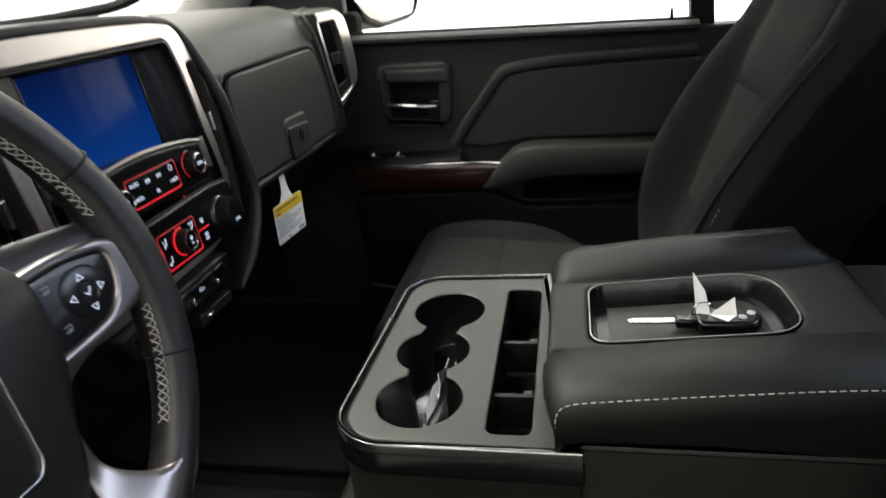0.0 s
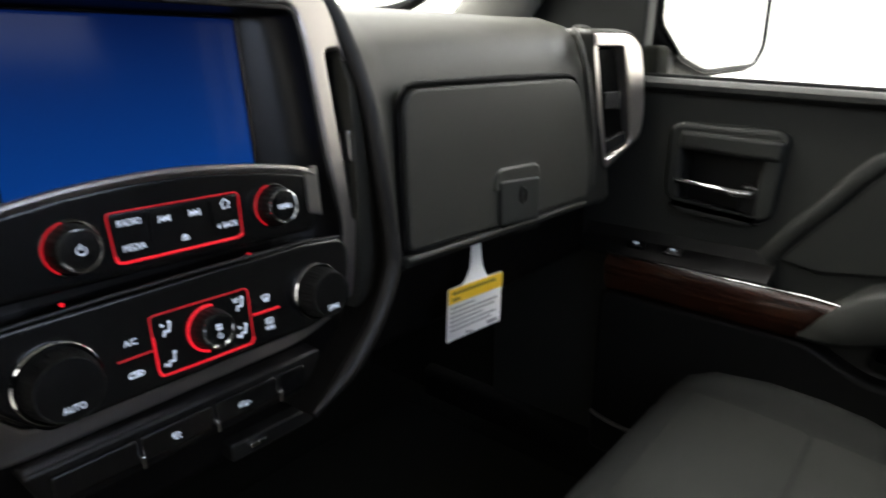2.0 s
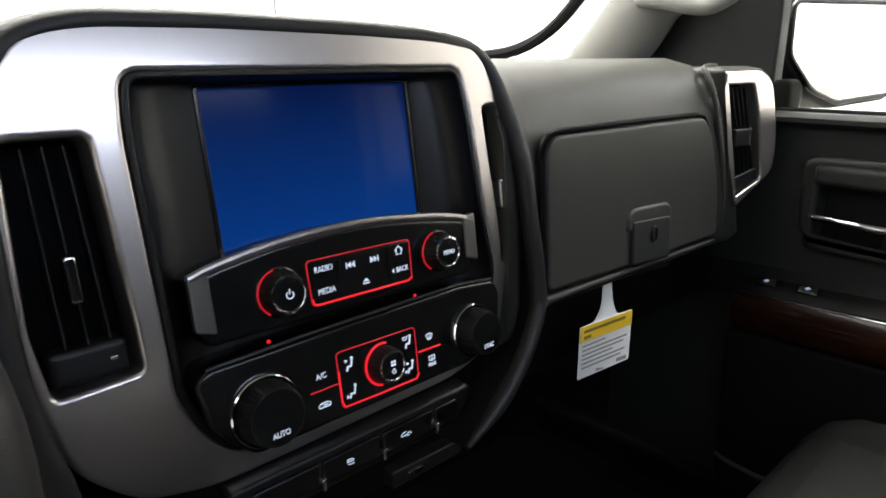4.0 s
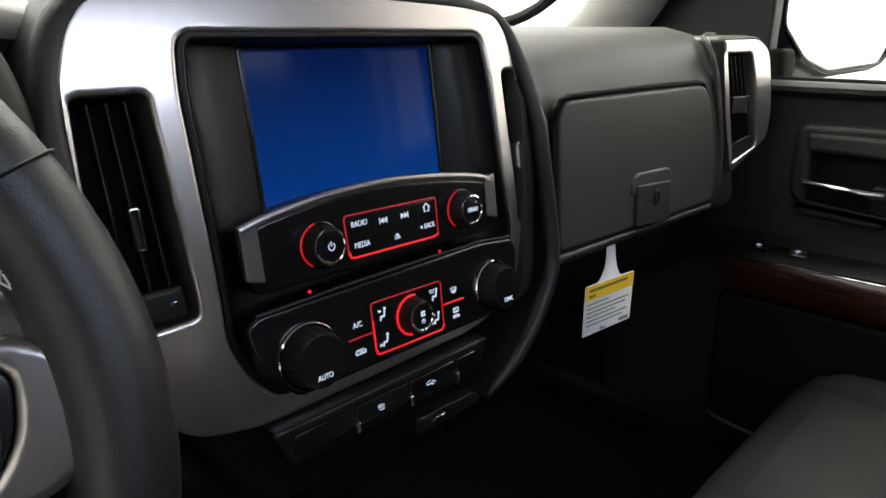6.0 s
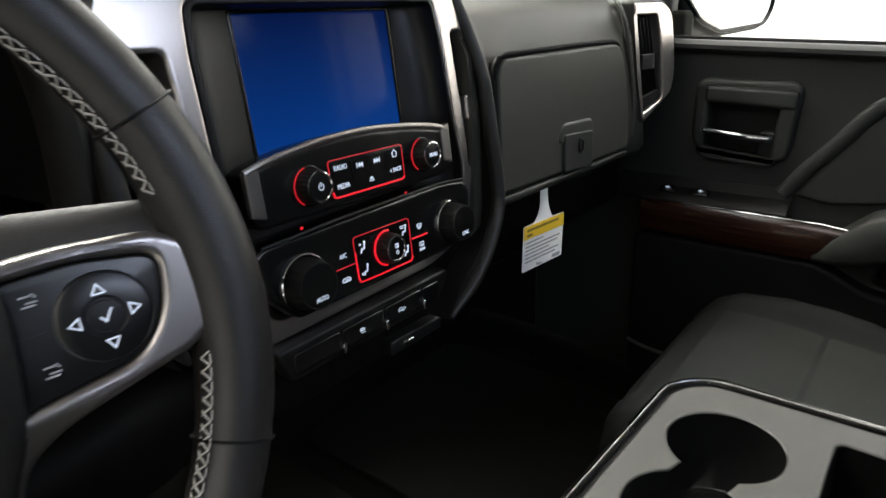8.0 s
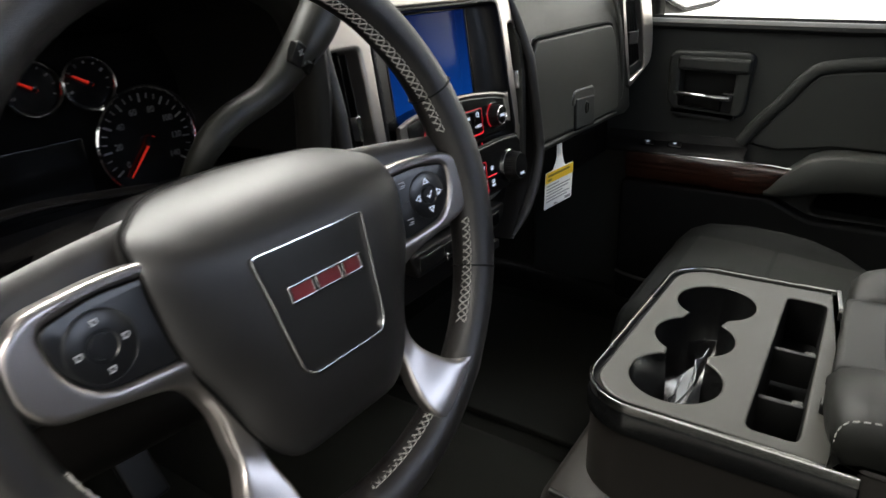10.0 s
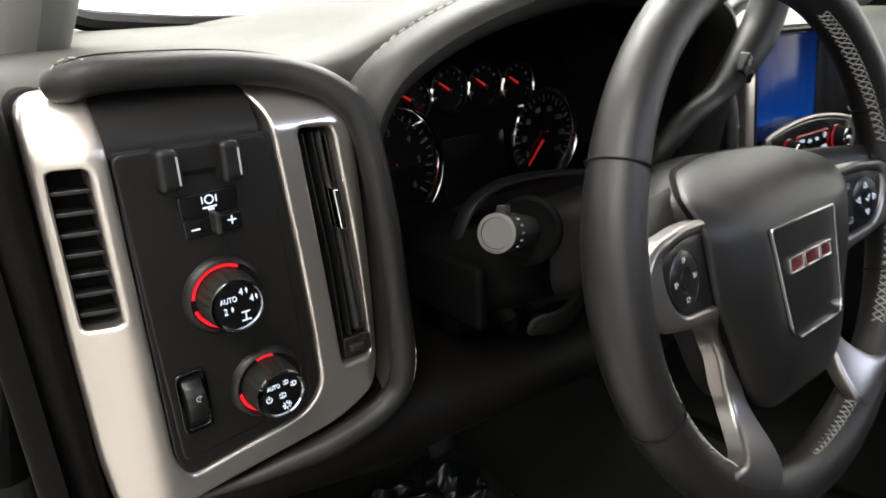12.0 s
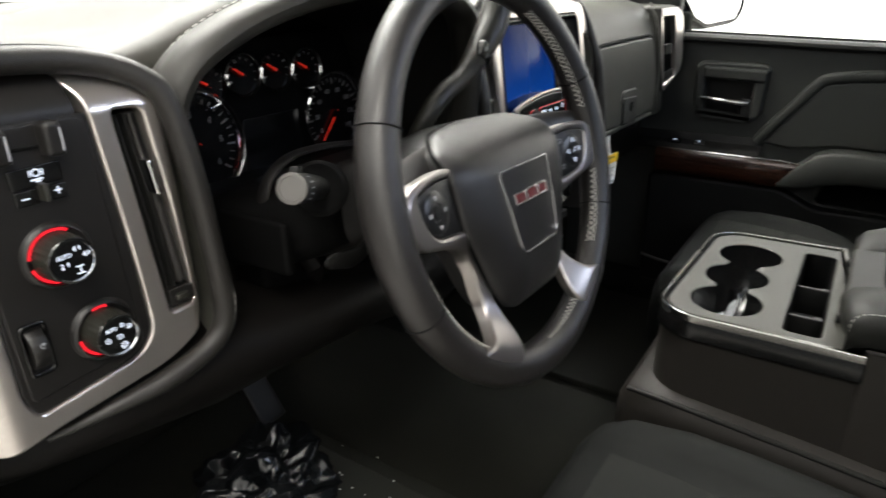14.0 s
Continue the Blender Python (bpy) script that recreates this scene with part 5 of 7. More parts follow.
# ---- instruments ----
def gauge(parent, x, z, r, needle, numbers=(), start=215, sweep=-250, small=False):
    f = facing(0, 0.138, 0)
    m = at(f, x, z)
    g = part("gauge", lathe([(r, 0.004), (r * 0.96, 0.001), (0, 0.0005)], m, 40), GLOSS, parent, "round black gauge with a chrome rim")
    d = 0.0045 if small else 0.0075
    part("rim", lathe([(r * 1.00 + 0.0034, 0.000), (r * 1.00 + 0.0032, d), (r * 1.00 + 0.0018, d + 0.0012), (r * 1.00 + 0.0004, d), (r * 0.97, 0.0016)], m, 56), CHROME, g, "chrome rim")
    bm = bmesh.new()
    count = 9 if small else 25
    for k in range(count):
        a = radians(start + sweep * k / (count - 1))
        r0 = r * (0.80 if k % 3 else 0.74)
        p, q = Vector((r0 * math.cos(a), r0 * math.sin(a))), Vector((r * 0.90 * math.cos(a), r * 0.90 * math.sin(a)))
        n = Vector((-math.sin(a), math.cos(a))) * (0.0006 if k % 3 else 0.0010)
        plate([(p + n)[:], (q + n)[:], (q - n)[:], (p - n)[:]], depth=0.0004, bev=0.0001, m=at(m, 0, 0, 0.0014), seg=1, bm=bm)
    part("scale", bm, DIM, g)
    for k, txt in numbers:
        a = radians(start + sweep * k)
        letters(txt, r * 0.17, at(m, r * 0.60 * math.cos(a), r * 0.60 * math.sin(a), 0.0016), DIM, g, squeeze=0.9)
    a = radians(needle)
    tip = Vector((math.cos(a), math.sin(a), 0))
    n = part("needle", tube([at(m, 0, 0, 0.005) @ (tip * (-0.12 * r)), at(m, 0, 0, 0.005) @ (tip * (0.78 * r))], [0.0016, 0.0007], 6), NEEDLE, g, "red pointer")
    part("hub", lathe([(r * 0.11, 0.004), (r * 0.10, 0.007), (0, 0.0075)], m, 20), GLOSS, n)


def instruments():
    I = thing("instrument_cluster", (-0.40, 0.14, 0.63), "dark instrument cluster with chrome-ringed gauges and red needles", "instrument cluster")
    f = facing(0, 0.142, 0)
    part("face", plate(rounded([(-0.62, 0.60), (-0.20, 0.60), (-0.19, 0.74), (-0.24, 0.82), (-0.58, 0.82), (-0.63, 0.74)], 0.03), depth=0.01, bev=0.002, m=f), HOLE, I)
    gauge(I, -0.521, 0.714, 0.058, 218, [(k / 6, str(k)) for k in range(7)])
    gauge(I, -0.306, 0.716, 0.052, 228, [(k / 7, str(k * 20)) for k in range(8)])
    for x, z, nd in ((-0.494, 0.776, 150), (-0.446, 0.781, 148), (-0.398, 0.781, 148), (-0.350, 0.779, 150)):
        gauge(I, x, z, 0.0215, nd, start=200, sweep=-220, small=True)
    part("display", plate(rect(-0.410, 0.702, 0.086, 0.062, 0.004), depth=0.004, bev=0.0008, m=at(f, 0, 0, 0.003)), GLOSS, I, "dark information display")


instruments()


# ---- steering wheel and column ----
WM = Matrix(((0.9994, 0.0087, -0.0338, -0.420), (-0.0349, 0.2479, -0.9682, -0.1874), (0, 0.9688, 0.248, 0.7048), (0, 0, 0, 1)))
RIM, GRIP = 0.1754, 0.0166


# the hub sits a little beside the rim's centre, and its pads rise outwards
WH = WM @ Matrix.Translation((0.0035, 0, 0))
TILT = 0.14


def on_rim(a, r=RIM, w=0.0):
    return WM @ Vector((r * math.cos(a), r * math.sin(a), w))


def steering_wheel():
    W = thing("steering_wheel", WM @ Vector((0, 0, -0.05)), "dark leather steering wheel with silver spokes and button pads", "steering wheel")
    n = 96
    wdir = WM.to_3x3() @ Vector((0, 0, 1))
    radii = []
    for k in range(n):
        d = abs(math.degrees(2 * math.pi * k / n))
        radii.append(GRIP * (1.0 + 0.06 * math.cos(4 * math.radians(d))))
    part("rim", tube([on_rim(2 * math.pi * k / n) for k in range(n)], radii, 20, True, 1.0, wdir), LEATHER, W, "dark leather rim")
    for deg in (156, 204, 24, -24):
        a = radians(deg)
        c, rad = on_rim(a), (on_rim(a, 1.0) - on_rim(a, 0.0))
        part("seam", tube([c + rad * (0.0173 * math.cos(q)) + wdir * (0.0173 * math.sin(q)) for q in [2 * math.pi * i / 24 for i in range(24)]], 0.0007, 6, True), RUBBER, W, "joint line in the leather")
    # crossed stitching along the inside of the rim
    for a0, a1 in ((14, 62), (-40, -12), (-92, -54), (196, 238)):
        bm = bmesh.new()
        k, step = a0, 2.1
        while k < a1:
            p, q = radians(k), radians(k + step)
            inner = RIM - GRIP * 0.93
            for s in (1, -1):
                A, B = on_rim(p, inner, 0.0042 * s + 0.004), on_rim(q, inner, -0.0042 * s + 0.004)
                M = on_rim((p + q) / 2, inner - 0.0012, 0.004)
                tube([A, M, B], 0.0005, 5, bm=bm)
            for s in (1, -1):
                tube([on_rim(p + 0.006, inner + 0.0002, 0.0048 * s + 0.004), on_rim(q - 0.006, inner + 0.0002, 0.0048 * s + 0.004)], 0.00035, 5, bm=bm)
            k += step
        part("stitching", bm, THREAD, W, "pale crossed stitching")
    # leather arms behind the pads
    for s in (1, -1):
        arm = curve([(s * 0.06, 0.012, -0.034), (s * 0.11, 0.010, -0.024), (s * 0.172, 0.004, -0.004)], 6)
        part("arm", tube([WM @ p for p in arm], [0.036 - 0.0004 * i for i in range(len(arm))], 16, flat=0.26, up=WM.to_3x3() @ Vector((0, 1, 0))), LEATHER, W, "leather-wrapped spoke")
    # airbag cover: a cushion with a domed face, and the dark gap round it
    half = [((0.092, 0.0385), 0.008), ((0.0945, 0.016), 0.02), ((0.0905, -0.026), 0.02), ((0.076, -0.056), 0.03), ((0.064, -0.092), 0.03), ((0.046, -0.1165), 0.016)]
    crown = [((-0.066, 0.0535), 0.03), ((0.0, 0.0585), 0.03), ((0.066, 0.0535), 0.03)]
    ring = crown + half + [((-x, y), q) for (x, y), q in half[::-1]]
    out = rounded([p for p, q in ring], [q for p, q in ring], 6)
    rings = [(0.0, None), (0.0, -0.12), (0.0008, 0.0), (0.003, 0.13), (0.008, 0.34), (0.015, 0.57), (0.024, 0.78), (0.034, 0.91), (0.046, 0.98), (0.060, 1.0)]
    def dome(x, y, f):
        """Height of the cushion: flush with the button pads at its rim, rolling back at its top."""
        rim = TILT * (max(abs(x), 0.074) - 0.120) + 0.0050
        roll = 18 * max(0, y - 0.012) ** 2
        return -0.045 - roll if f is None else rim + (0.0124 - 0.04 * (y + 0.03) - rim) * f - roll
    shrink = lambda a, e, d: (a * (1 - d / 0.085), -0.029 + (e + 0.029) * (1 - d / 0.085))
    cover = []
    for d, f in rings:
        row = []
        for a, e in wound(out):
            x, y = shrink(a, e, d)
            row.append(WH @ Vector((x, y, dome(x if d > 0.02 else a, y, f))))
        cover.append(row)
    part("airbag_cover", loft(cover), PADSKIN, W, "smooth dark airbag cover", sharp=60)
    gap = lambda d, low: [WH @ Vector((x, y, TILT * (abs(x) - 0.120) + 0.0020 - low - 18 * max(0, y - 0.012) ** 2)) for x, y in inset(wound(out), d)]
    part("cover_gap", loft([gap(-0.0009, 0.004), gap(-0.0009, 0.0), gap(0.002, 0.0)], caps=False), HOLE, W, "dark gap round the airbag cover")
    # badge frame
    b = at(WH, 0.0002, -0.029, 0.0132) @ Matrix.Rotation(radians(-2.3), 4, "X")
    bo = rounded([(-0.044, 0.039), (0.044, 0.039), (0.035, -0.031), (0.029, -0.038), (-0.029, -0.038), (-0.035, -0.031)], 0.004)
    part("badge_plate", plate(bo, depth=0.006, bev=0.0008, m=b), SATIN, W)
    stroke_loop(W, at(b, 0, 0, 0.0006), bo, 0.0012, CHROME, "badge_frame", "chrome badge frame", 0.0010)
    for x, w in ((-0.0190, 0.0190), (0.0020, 0.0205), (0.0215, 0.0160)):
        e = part("emblem_block", plate(rect(x, 0.0105, w, 0.0108, 0.0010), [rect(x, 0.0105, w - 0.0030, 0.0078, 0.0006)], 0.003, 0.0004, m=at(b, 0.001, 0, 0.0018)), CHROME, W, "chrome-edged red emblem block")
        part("enamel", plate(rect(x, 0.0105, w - 0.0028, 0.0080, 0.0008), depth=0.001, bev=0.0001, m=at(b, 0.001, 0, 0.0010)), EMBLEM, e, "red enamel")
    # silver spokes with button pads, sinking towards the hub
    for s in (1, -1):
        q = lambda pts: [(s * x, y) for x, y in pts]
        def climb(x, y):
            k = min(1.0, max(0.0, (math.hypot(x, y) - 0.112) / 0.058)) if y < -0.05 else 0.0
            sink = min(1.0, max(0.0, (-0.030 - y) / 0.030))
            k = k * k * (3 - 2 * k)
            return k * (0.0118 - TILT * (abs(x) - 0.120)) - 0.42 * max(0.0, abs(x) - 0.060) * (1 - k) * sink * sink * (3 - 2 * sink)
        SM = WH @ Matrix.Translation((-s * 0.120, 0, 0.0028)) @ Matrix.Rotation(s * math.atan(TILT), 4, "Y") @ Matrix.Translation((s * 0.120, 0, 0))
        spoke = [((-0.046, 0.0255), 0.002), ((-0.112, 0.0285), 0.01), ((-0.150, 0.0255), 0.014), ((-0.1645, 0.013), 0.010), ((-0.1655, -0.010), 0.012), ((-0.155, -0.0245), 0.012), ((-0.118, -0.0330), 0.02), ((-0.0985, -0.0385), 0.008),
                 ((-0.0835, -0.0480), 0.012), ((-0.0765, -0.066), 0.02), ((-0.0755, -0.098), 0.015), ((-0.0820, -0.110), 0.012), ((-0.0980, -0.1255), 0.012), ((-0.116, -0.1235), 0.008), ((-0.131, -0.1245), 0.005), ((-0.121, -0.140), 0.010), ((-0.100, -0.1535), 0.012), ((-0.078, -0.1620), 0.012), ((-0.060, -0.150), 0.010),
                 ((-0.0555, -0.130), 0.01), ((-0.0610, -0.100), 0.02), ((-0.0640, -0.060), 0.012), ((-0.0720, -0.037), 0.005), ((-0.046, -0.036), 0.004)]
        body = rounded(q([p for p, r in spoke]), [r for p, r in spoke])
        pad = rounded(q([(-0.062, 0.0190), (-0.118, 0.0215), (-0.147, 0.0165), (-0.1435, -0.0070), (-0.130, -0.0220), (-0.062, -0.0300)]), [0.003, 0.008, 0.008, 0.01, 0.012, 0.003])
        part("spoke", bent(body, [pad], 0.012, 0.0035, SM, 4, climb, 0.006), WHEELSILVER, W, "satin silver spoke bezel", sharp=45)
        p = part("button_pad", plate(inset(wound(pad), 0.0004), depth=0.008, bev=0.001, m=at(SM, 0, 0, -0.0015)), PADGLOSS, W, "black button pad")
        c, v0 = -0.1225 * s, -0.0018
        part("button_ring", plate(disc(c, v0, 0.0178, 40), [disc(c, v0, 0.0172, 40)], 0.0012, 0.0003, at(SM, 0, 0, -0.0009)), PADGLOSS, p)
        part("button_disc", lathe([(0.0172, 0.0002), (0.0160, 0.0008), (0.0080, 0.0010), (0.0073, 0.0004), (0, 0.0005)], at(SM, c, v0, -0.0015), 40), PADGLOSS, p)
        part("button", lathe([(0.0062, 0.0), (0.0059, 0.0014), (0, 0.0016)], at(SM, c, v0, -0.0012), 28), PADGLOSS, p, "round centre button")
        z = at(SM, c, v0, -0.0004)
        if s < 0:
            lines(p, at(z, 0, 0, 0.0010), [(-0.0020, 0.0001, -0.0004, -0.0018), (-0.0004, -0.0018, 0.0024, 0.0025)], 0.0008, LIT)
            for deg in (90, 0, 270, 180):
                tri = Matrix.Rotation(radians(deg), 4, "Z")
                pts = [tri @ Vector(w) for w in ((0.0090, 0.0023, 0), (0.0090, -0.0023, 0), (0.0128, 0, 0))]
                lines(p, z, [(pts[i].x, pts[i].y, pts[(i + 1) % 3].x, pts[(i + 1) % 3].y) for i in range(3)], 0.00065, LIT)
            part("divider", plate(rect(0.0985, -0.001, 0.010, 0.0006, 0.0002), depth=0.001, bev=0.0001, m=at(SM, 0, 0, -0.0010)), CUPPANEL, p)
            for y in (0.013, -0.014):
                lines(p, at(SM, 0.1005, y - 0.001, -0.0010), [(-0.0024, 0.0016, 0.0008, 0.0016), (-0.0008, -0.0008, 0.0024, -0.0008), (-0.0024, -0.0021, 0.0016, -0.0021), (0.0016, 0.0021, 0.0024, 0.0008)], 0.0007, PRINT)
        else:
            for deg in (90, 0, 270, 180):
                w = Matrix.Rotation(radians(deg), 4, "Z") @ Vector((0.0118, 0, 0))
                lines(p, at(z, w.x, w.y), [(-0.0015, 0.0012, 0.0015, 0.0012), (-0.0015, -0.0012, 0.0008, -0.0012), (0.0015, 0.0012, 0.0015, -0.0005), (-0.0015, 0.0012, -0.0008, -0.0012)], 0.0006, PRINT)


steering_wheel()


def column():
    C = thing("steering_column", (-0.41, -0.02, 0.65), "dark plastic steering column shroud with stalk and shift lever", "steering column")
    loops = []
    for y, w, h, z in ((0.06, 0.31, 0.085, 0.648), (0.0, 0.305, 0.090, 0.655), (-0.04, 0.30, 0.090, 0.670), (-0.075, 0.275, 0.088, 0.684), (-0.105, 0.20, 0.08, 0.693), (-0.135, 0.14, 0.07, 0.698)):
        loops.append([(-0.404 + 0.78 * x, y, z + q) for x, q in rect(0, 0, w, h, 0.036 if w > 0.2 else 0.030, 8)])
    part("shroud", loft(loops), COLUMN, C, sharp=60)
    # near-black solid put where the void round the column lies in shade
    boot = [[(-0.424 + x, y, z + q) for x, q in rect(0, 0, w, h, 0.034, 8)] for y, w, h, z in ((0.06, 0.30, 0.078, 0.648), (0.0, 0.285, 0.078, 0.655), (-0.04, 0.262, 0.074, 0.668), (-0.062, 0.230, 0.068, 0.678))]
    part("boot", loft(boot), HOLE, C, "boot form round the column, blackened as a shaded void", sharp=60)
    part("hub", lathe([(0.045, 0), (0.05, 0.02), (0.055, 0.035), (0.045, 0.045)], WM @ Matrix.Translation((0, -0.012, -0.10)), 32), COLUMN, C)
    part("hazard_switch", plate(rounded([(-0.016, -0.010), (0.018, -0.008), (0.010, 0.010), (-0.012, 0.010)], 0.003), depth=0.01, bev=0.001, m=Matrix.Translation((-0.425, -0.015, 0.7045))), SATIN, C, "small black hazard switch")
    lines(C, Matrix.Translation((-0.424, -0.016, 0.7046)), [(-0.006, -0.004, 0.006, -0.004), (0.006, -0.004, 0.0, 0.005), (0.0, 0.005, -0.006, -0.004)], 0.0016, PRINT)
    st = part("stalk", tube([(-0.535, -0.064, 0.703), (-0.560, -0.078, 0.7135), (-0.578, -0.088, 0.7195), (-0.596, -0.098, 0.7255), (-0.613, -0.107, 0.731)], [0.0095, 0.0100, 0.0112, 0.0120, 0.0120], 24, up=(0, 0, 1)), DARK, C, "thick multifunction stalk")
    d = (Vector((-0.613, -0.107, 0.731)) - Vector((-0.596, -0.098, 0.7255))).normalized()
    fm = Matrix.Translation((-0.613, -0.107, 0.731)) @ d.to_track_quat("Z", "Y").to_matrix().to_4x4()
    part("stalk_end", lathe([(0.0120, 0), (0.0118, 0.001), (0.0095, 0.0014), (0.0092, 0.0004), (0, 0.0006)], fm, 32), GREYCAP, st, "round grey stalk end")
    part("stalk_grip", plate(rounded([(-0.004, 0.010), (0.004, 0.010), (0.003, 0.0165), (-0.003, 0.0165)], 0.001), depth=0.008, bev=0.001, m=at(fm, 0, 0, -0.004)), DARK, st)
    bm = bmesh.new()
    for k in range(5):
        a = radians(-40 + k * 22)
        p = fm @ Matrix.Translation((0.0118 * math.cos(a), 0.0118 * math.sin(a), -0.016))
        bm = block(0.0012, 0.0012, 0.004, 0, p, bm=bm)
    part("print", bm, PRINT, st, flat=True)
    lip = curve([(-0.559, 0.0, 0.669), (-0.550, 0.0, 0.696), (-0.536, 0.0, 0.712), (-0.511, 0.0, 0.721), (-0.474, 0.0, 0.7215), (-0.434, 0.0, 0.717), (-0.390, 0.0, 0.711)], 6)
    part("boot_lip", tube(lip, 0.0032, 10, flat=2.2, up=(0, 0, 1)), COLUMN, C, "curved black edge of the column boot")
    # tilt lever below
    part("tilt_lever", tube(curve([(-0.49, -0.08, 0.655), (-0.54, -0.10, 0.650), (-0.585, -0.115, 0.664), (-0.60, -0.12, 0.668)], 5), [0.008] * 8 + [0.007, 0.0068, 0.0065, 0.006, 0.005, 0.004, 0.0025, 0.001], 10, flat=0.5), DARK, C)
    # black blocks painted in for the dark gaps under and beside the shroud
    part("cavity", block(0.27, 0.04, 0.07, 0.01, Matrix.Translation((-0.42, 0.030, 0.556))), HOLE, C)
    part("gap_shade", block(0.010, 0.085, 0.050, 0.004, Matrix.Translation((-0.5715, -0.006, 0.630))), HOLE, C, "black block for the dark gap beside the column")
    for x in (-0.515, -0.480):
        part("bracket", tube([(x, 0.0, 0.628), (x + 0.004, -0.012, 0.606), (x + 0.012, -0.010, 0.590)], [0.009, 0.010, 0.006], 10, flat=0.6), LOWER, C)
    part("stalk_socket", lathe([(0.024, -0.006), (0.024, 0.001), (0.021, 0.003), (0.018, 0.001), (0.0, 0.001)], Matrix.Translation((-0.5535, -0.0745, 0.7105)) @ Vector((-0.85, -0.47, 0.27)).to_track_quat("Z", "Y").to_matrix().to_4x4(), 28), HOLE, C)
    # column shift lever
    path = curve([(-0.400, -0.060, 0.715), (-0.393, -0.075, 0.745), (-0.370, -0.080, 0.765), (-0.330, -0.080, 0.779), (-0.296, -0.080, 0.803), (-0.268, -0.080, 0.829), (-0.250, -0.080, 0.864)], 6)
    r = [0.0095] * 8 + [0.0105] * 10 + [0.0112 + 0.0006 * k for k in range(10)] + [0.0172] * 9
    lever = part("shift_lever", tube(path, r[:len(path)], 18, up=(0, 1, 0)), CUPPANEL, C, "olive-grey column shift lever")
    fm = facing(-0.303, -0.0935, 0.800) @ Matrix.Rotation(radians(-35), 4, "Z")
    part("gear_switch", plate(rect(0, 0, 0.022, 0.018, 0.002), depth=0.008, bev=0.001, m=fm), GLOSS, lever)
    lines(lever, at(fm, -0.005, 0.002, 0.0002), [(-0.0025, 0, 0.0025, 0), (0, -0.0025, 0, 0.0025)], 0.0009, PRINT)
    lines(lever, at(fm, 0.0055, -0.001, 0.0002), [(-0.002, 0.0010, 0.002, 0.0010), (-0.004, 0.003, -0.004, -0.003)], 0.0009, PRINT)


column()


# ---- passenger door ----
def passenger_door():
    D = thing("passenger_door", (0.82, -0.4, 0.02), "closed charcoal passenger door with burl wood trim and chrome handle", "car door")
    f = inward(0.80, 0, 0)
    panel = rounded([(-0.26, 0.06), (0.90, 0.06), (0.90, 0.712), (0.74, 0.716), (0.0, 0.744), (-0.26, 0.748)], 0.01)
    pocket = rounded([(0.375, 0.362), (0.640, 0.352), (0.640, 0.424), (0.395, 0.424)], 0.02)
    bezel = rounded([(0.066, 0.566), (0.228, 0.548), (0.238, 0.676), (0.224, 0.687), (0.080, 0.689), (0.066, 0.678)], 0.026)
    cup = inset(wound(rounded([(0.092, 0.560), (0.198, 0.552), (0.204, 0.652), (0.092, 0.660)], 0.010)), 0.0)
    part("panel", plate(panel, [pocket, cup], 0.05, 0.008, f, 4), DOORSKIN, D)
    part("sill", tube([f @ Vector((s, z, 0.004)) for s, z in ((-0.20, 0.748), (0.0, 0.744), (0.35, 0.730), (0.74, 0.716))], 0.011, 10, flat=1.6, up=(0, 0, 1)), DOORSKIN, D)
    part("weatherstrip", tube([f @ Vector((s, z + 0.010, -0.012)) for s, z in ((-0.20, 0.748), (0.0, 0.744), (0.35, 0.730), (0.74, 0.716))], 0.006, 8), RUBBER, D)
    # handle
    part("handle_bezel", plate(bezel, [cup], 0.02, 0.009, at(f, 0, 0, 0.012), 4), DOORSKIN, D, "raised handle surround")
    part("handle_cup", plate(inset(wound(cup), -0.003), depth=0.01, bev=0.001, m=at(f, 0, 0, -0.028)), DARK, D)
    part("inner_pull", plate(rounded([(0.085, 0.648), (0.232, 0.640), (0.234, 0.672), (0.085, 0.678)], 0.010), depth=0.02, bev=0.008, m=at(f, 0, 0, 0.018), seg=4), DOORSKIN, D)
    h = part("handle", tube([f @ Vector((s, z, d)) for s, z, d in ((0.080, 0.6005, 0.004), (0.090, 0.5995, 0.014), (0.130, 0.5965, 0.018), (0.175, 0.5930, 0.018), (0.192, 0.5915, 0.012), (0.198, 0.591, 0.0))], [0.005, 0.0055, 0.0055, 0.0065, 0.008, 0.008], 14), CHROME, D, "chrome door handle")
    part("handle_mount", plate(rounded([(0.176, 0.560), (0.214, 0.556), (0.220, 0.600), (0.180, 0.604)], 0.008), depth=0.02, bev=0.005, m=at(f, 0, 0, 0.010)), DARK, D)
    part("handle_base", plate(rounded([(0.076, 0.556), (0.210, 0.544), (0.212, 0.560), (0.078, 0.572)], 0.006), depth=0.016, bev=0.004, m=at(f, 0, 0, 0.012)), DARK, D)
    # padded insert with its sweeping front edge
    ins = [(0.243, 0.500), (0.275, 0.546), (0.312, 0.592), (0.346, 0.636), (0.376, 0.650), (0.50, 0.657), (0.72, 0.658), (0.78, 0.656), (0.78, 0.50), (0.40, 0.505), (0.30, 0.49)]
    ins = [(v.x, v.y) for v in curve([(a, b, 0) for a, b in ins[:7]], 5)] + ins[7:]
    part("insert", plate(ins, depth=0.016, bev=0.006, m=at(f, 0, 0, 0.010), seg=4), DOORSKIN, D, "soft dark door insert")
    part("insert_bead", tube([f @ Vector((v.x, v.y, 0.008)) for v in curve([(0.228, 0.500, 0), (0.260, 0.546, 0), (0.296, 0.590, 0), (0.334, 0.640, 0), (0.370, 0.660, 0), (0.50, 0.670, 0), (0.74, 0.671, 0)], 6)], 0.013, 14, flat=0.5, up=(0, 0, 1)), DOORSKIN, D)
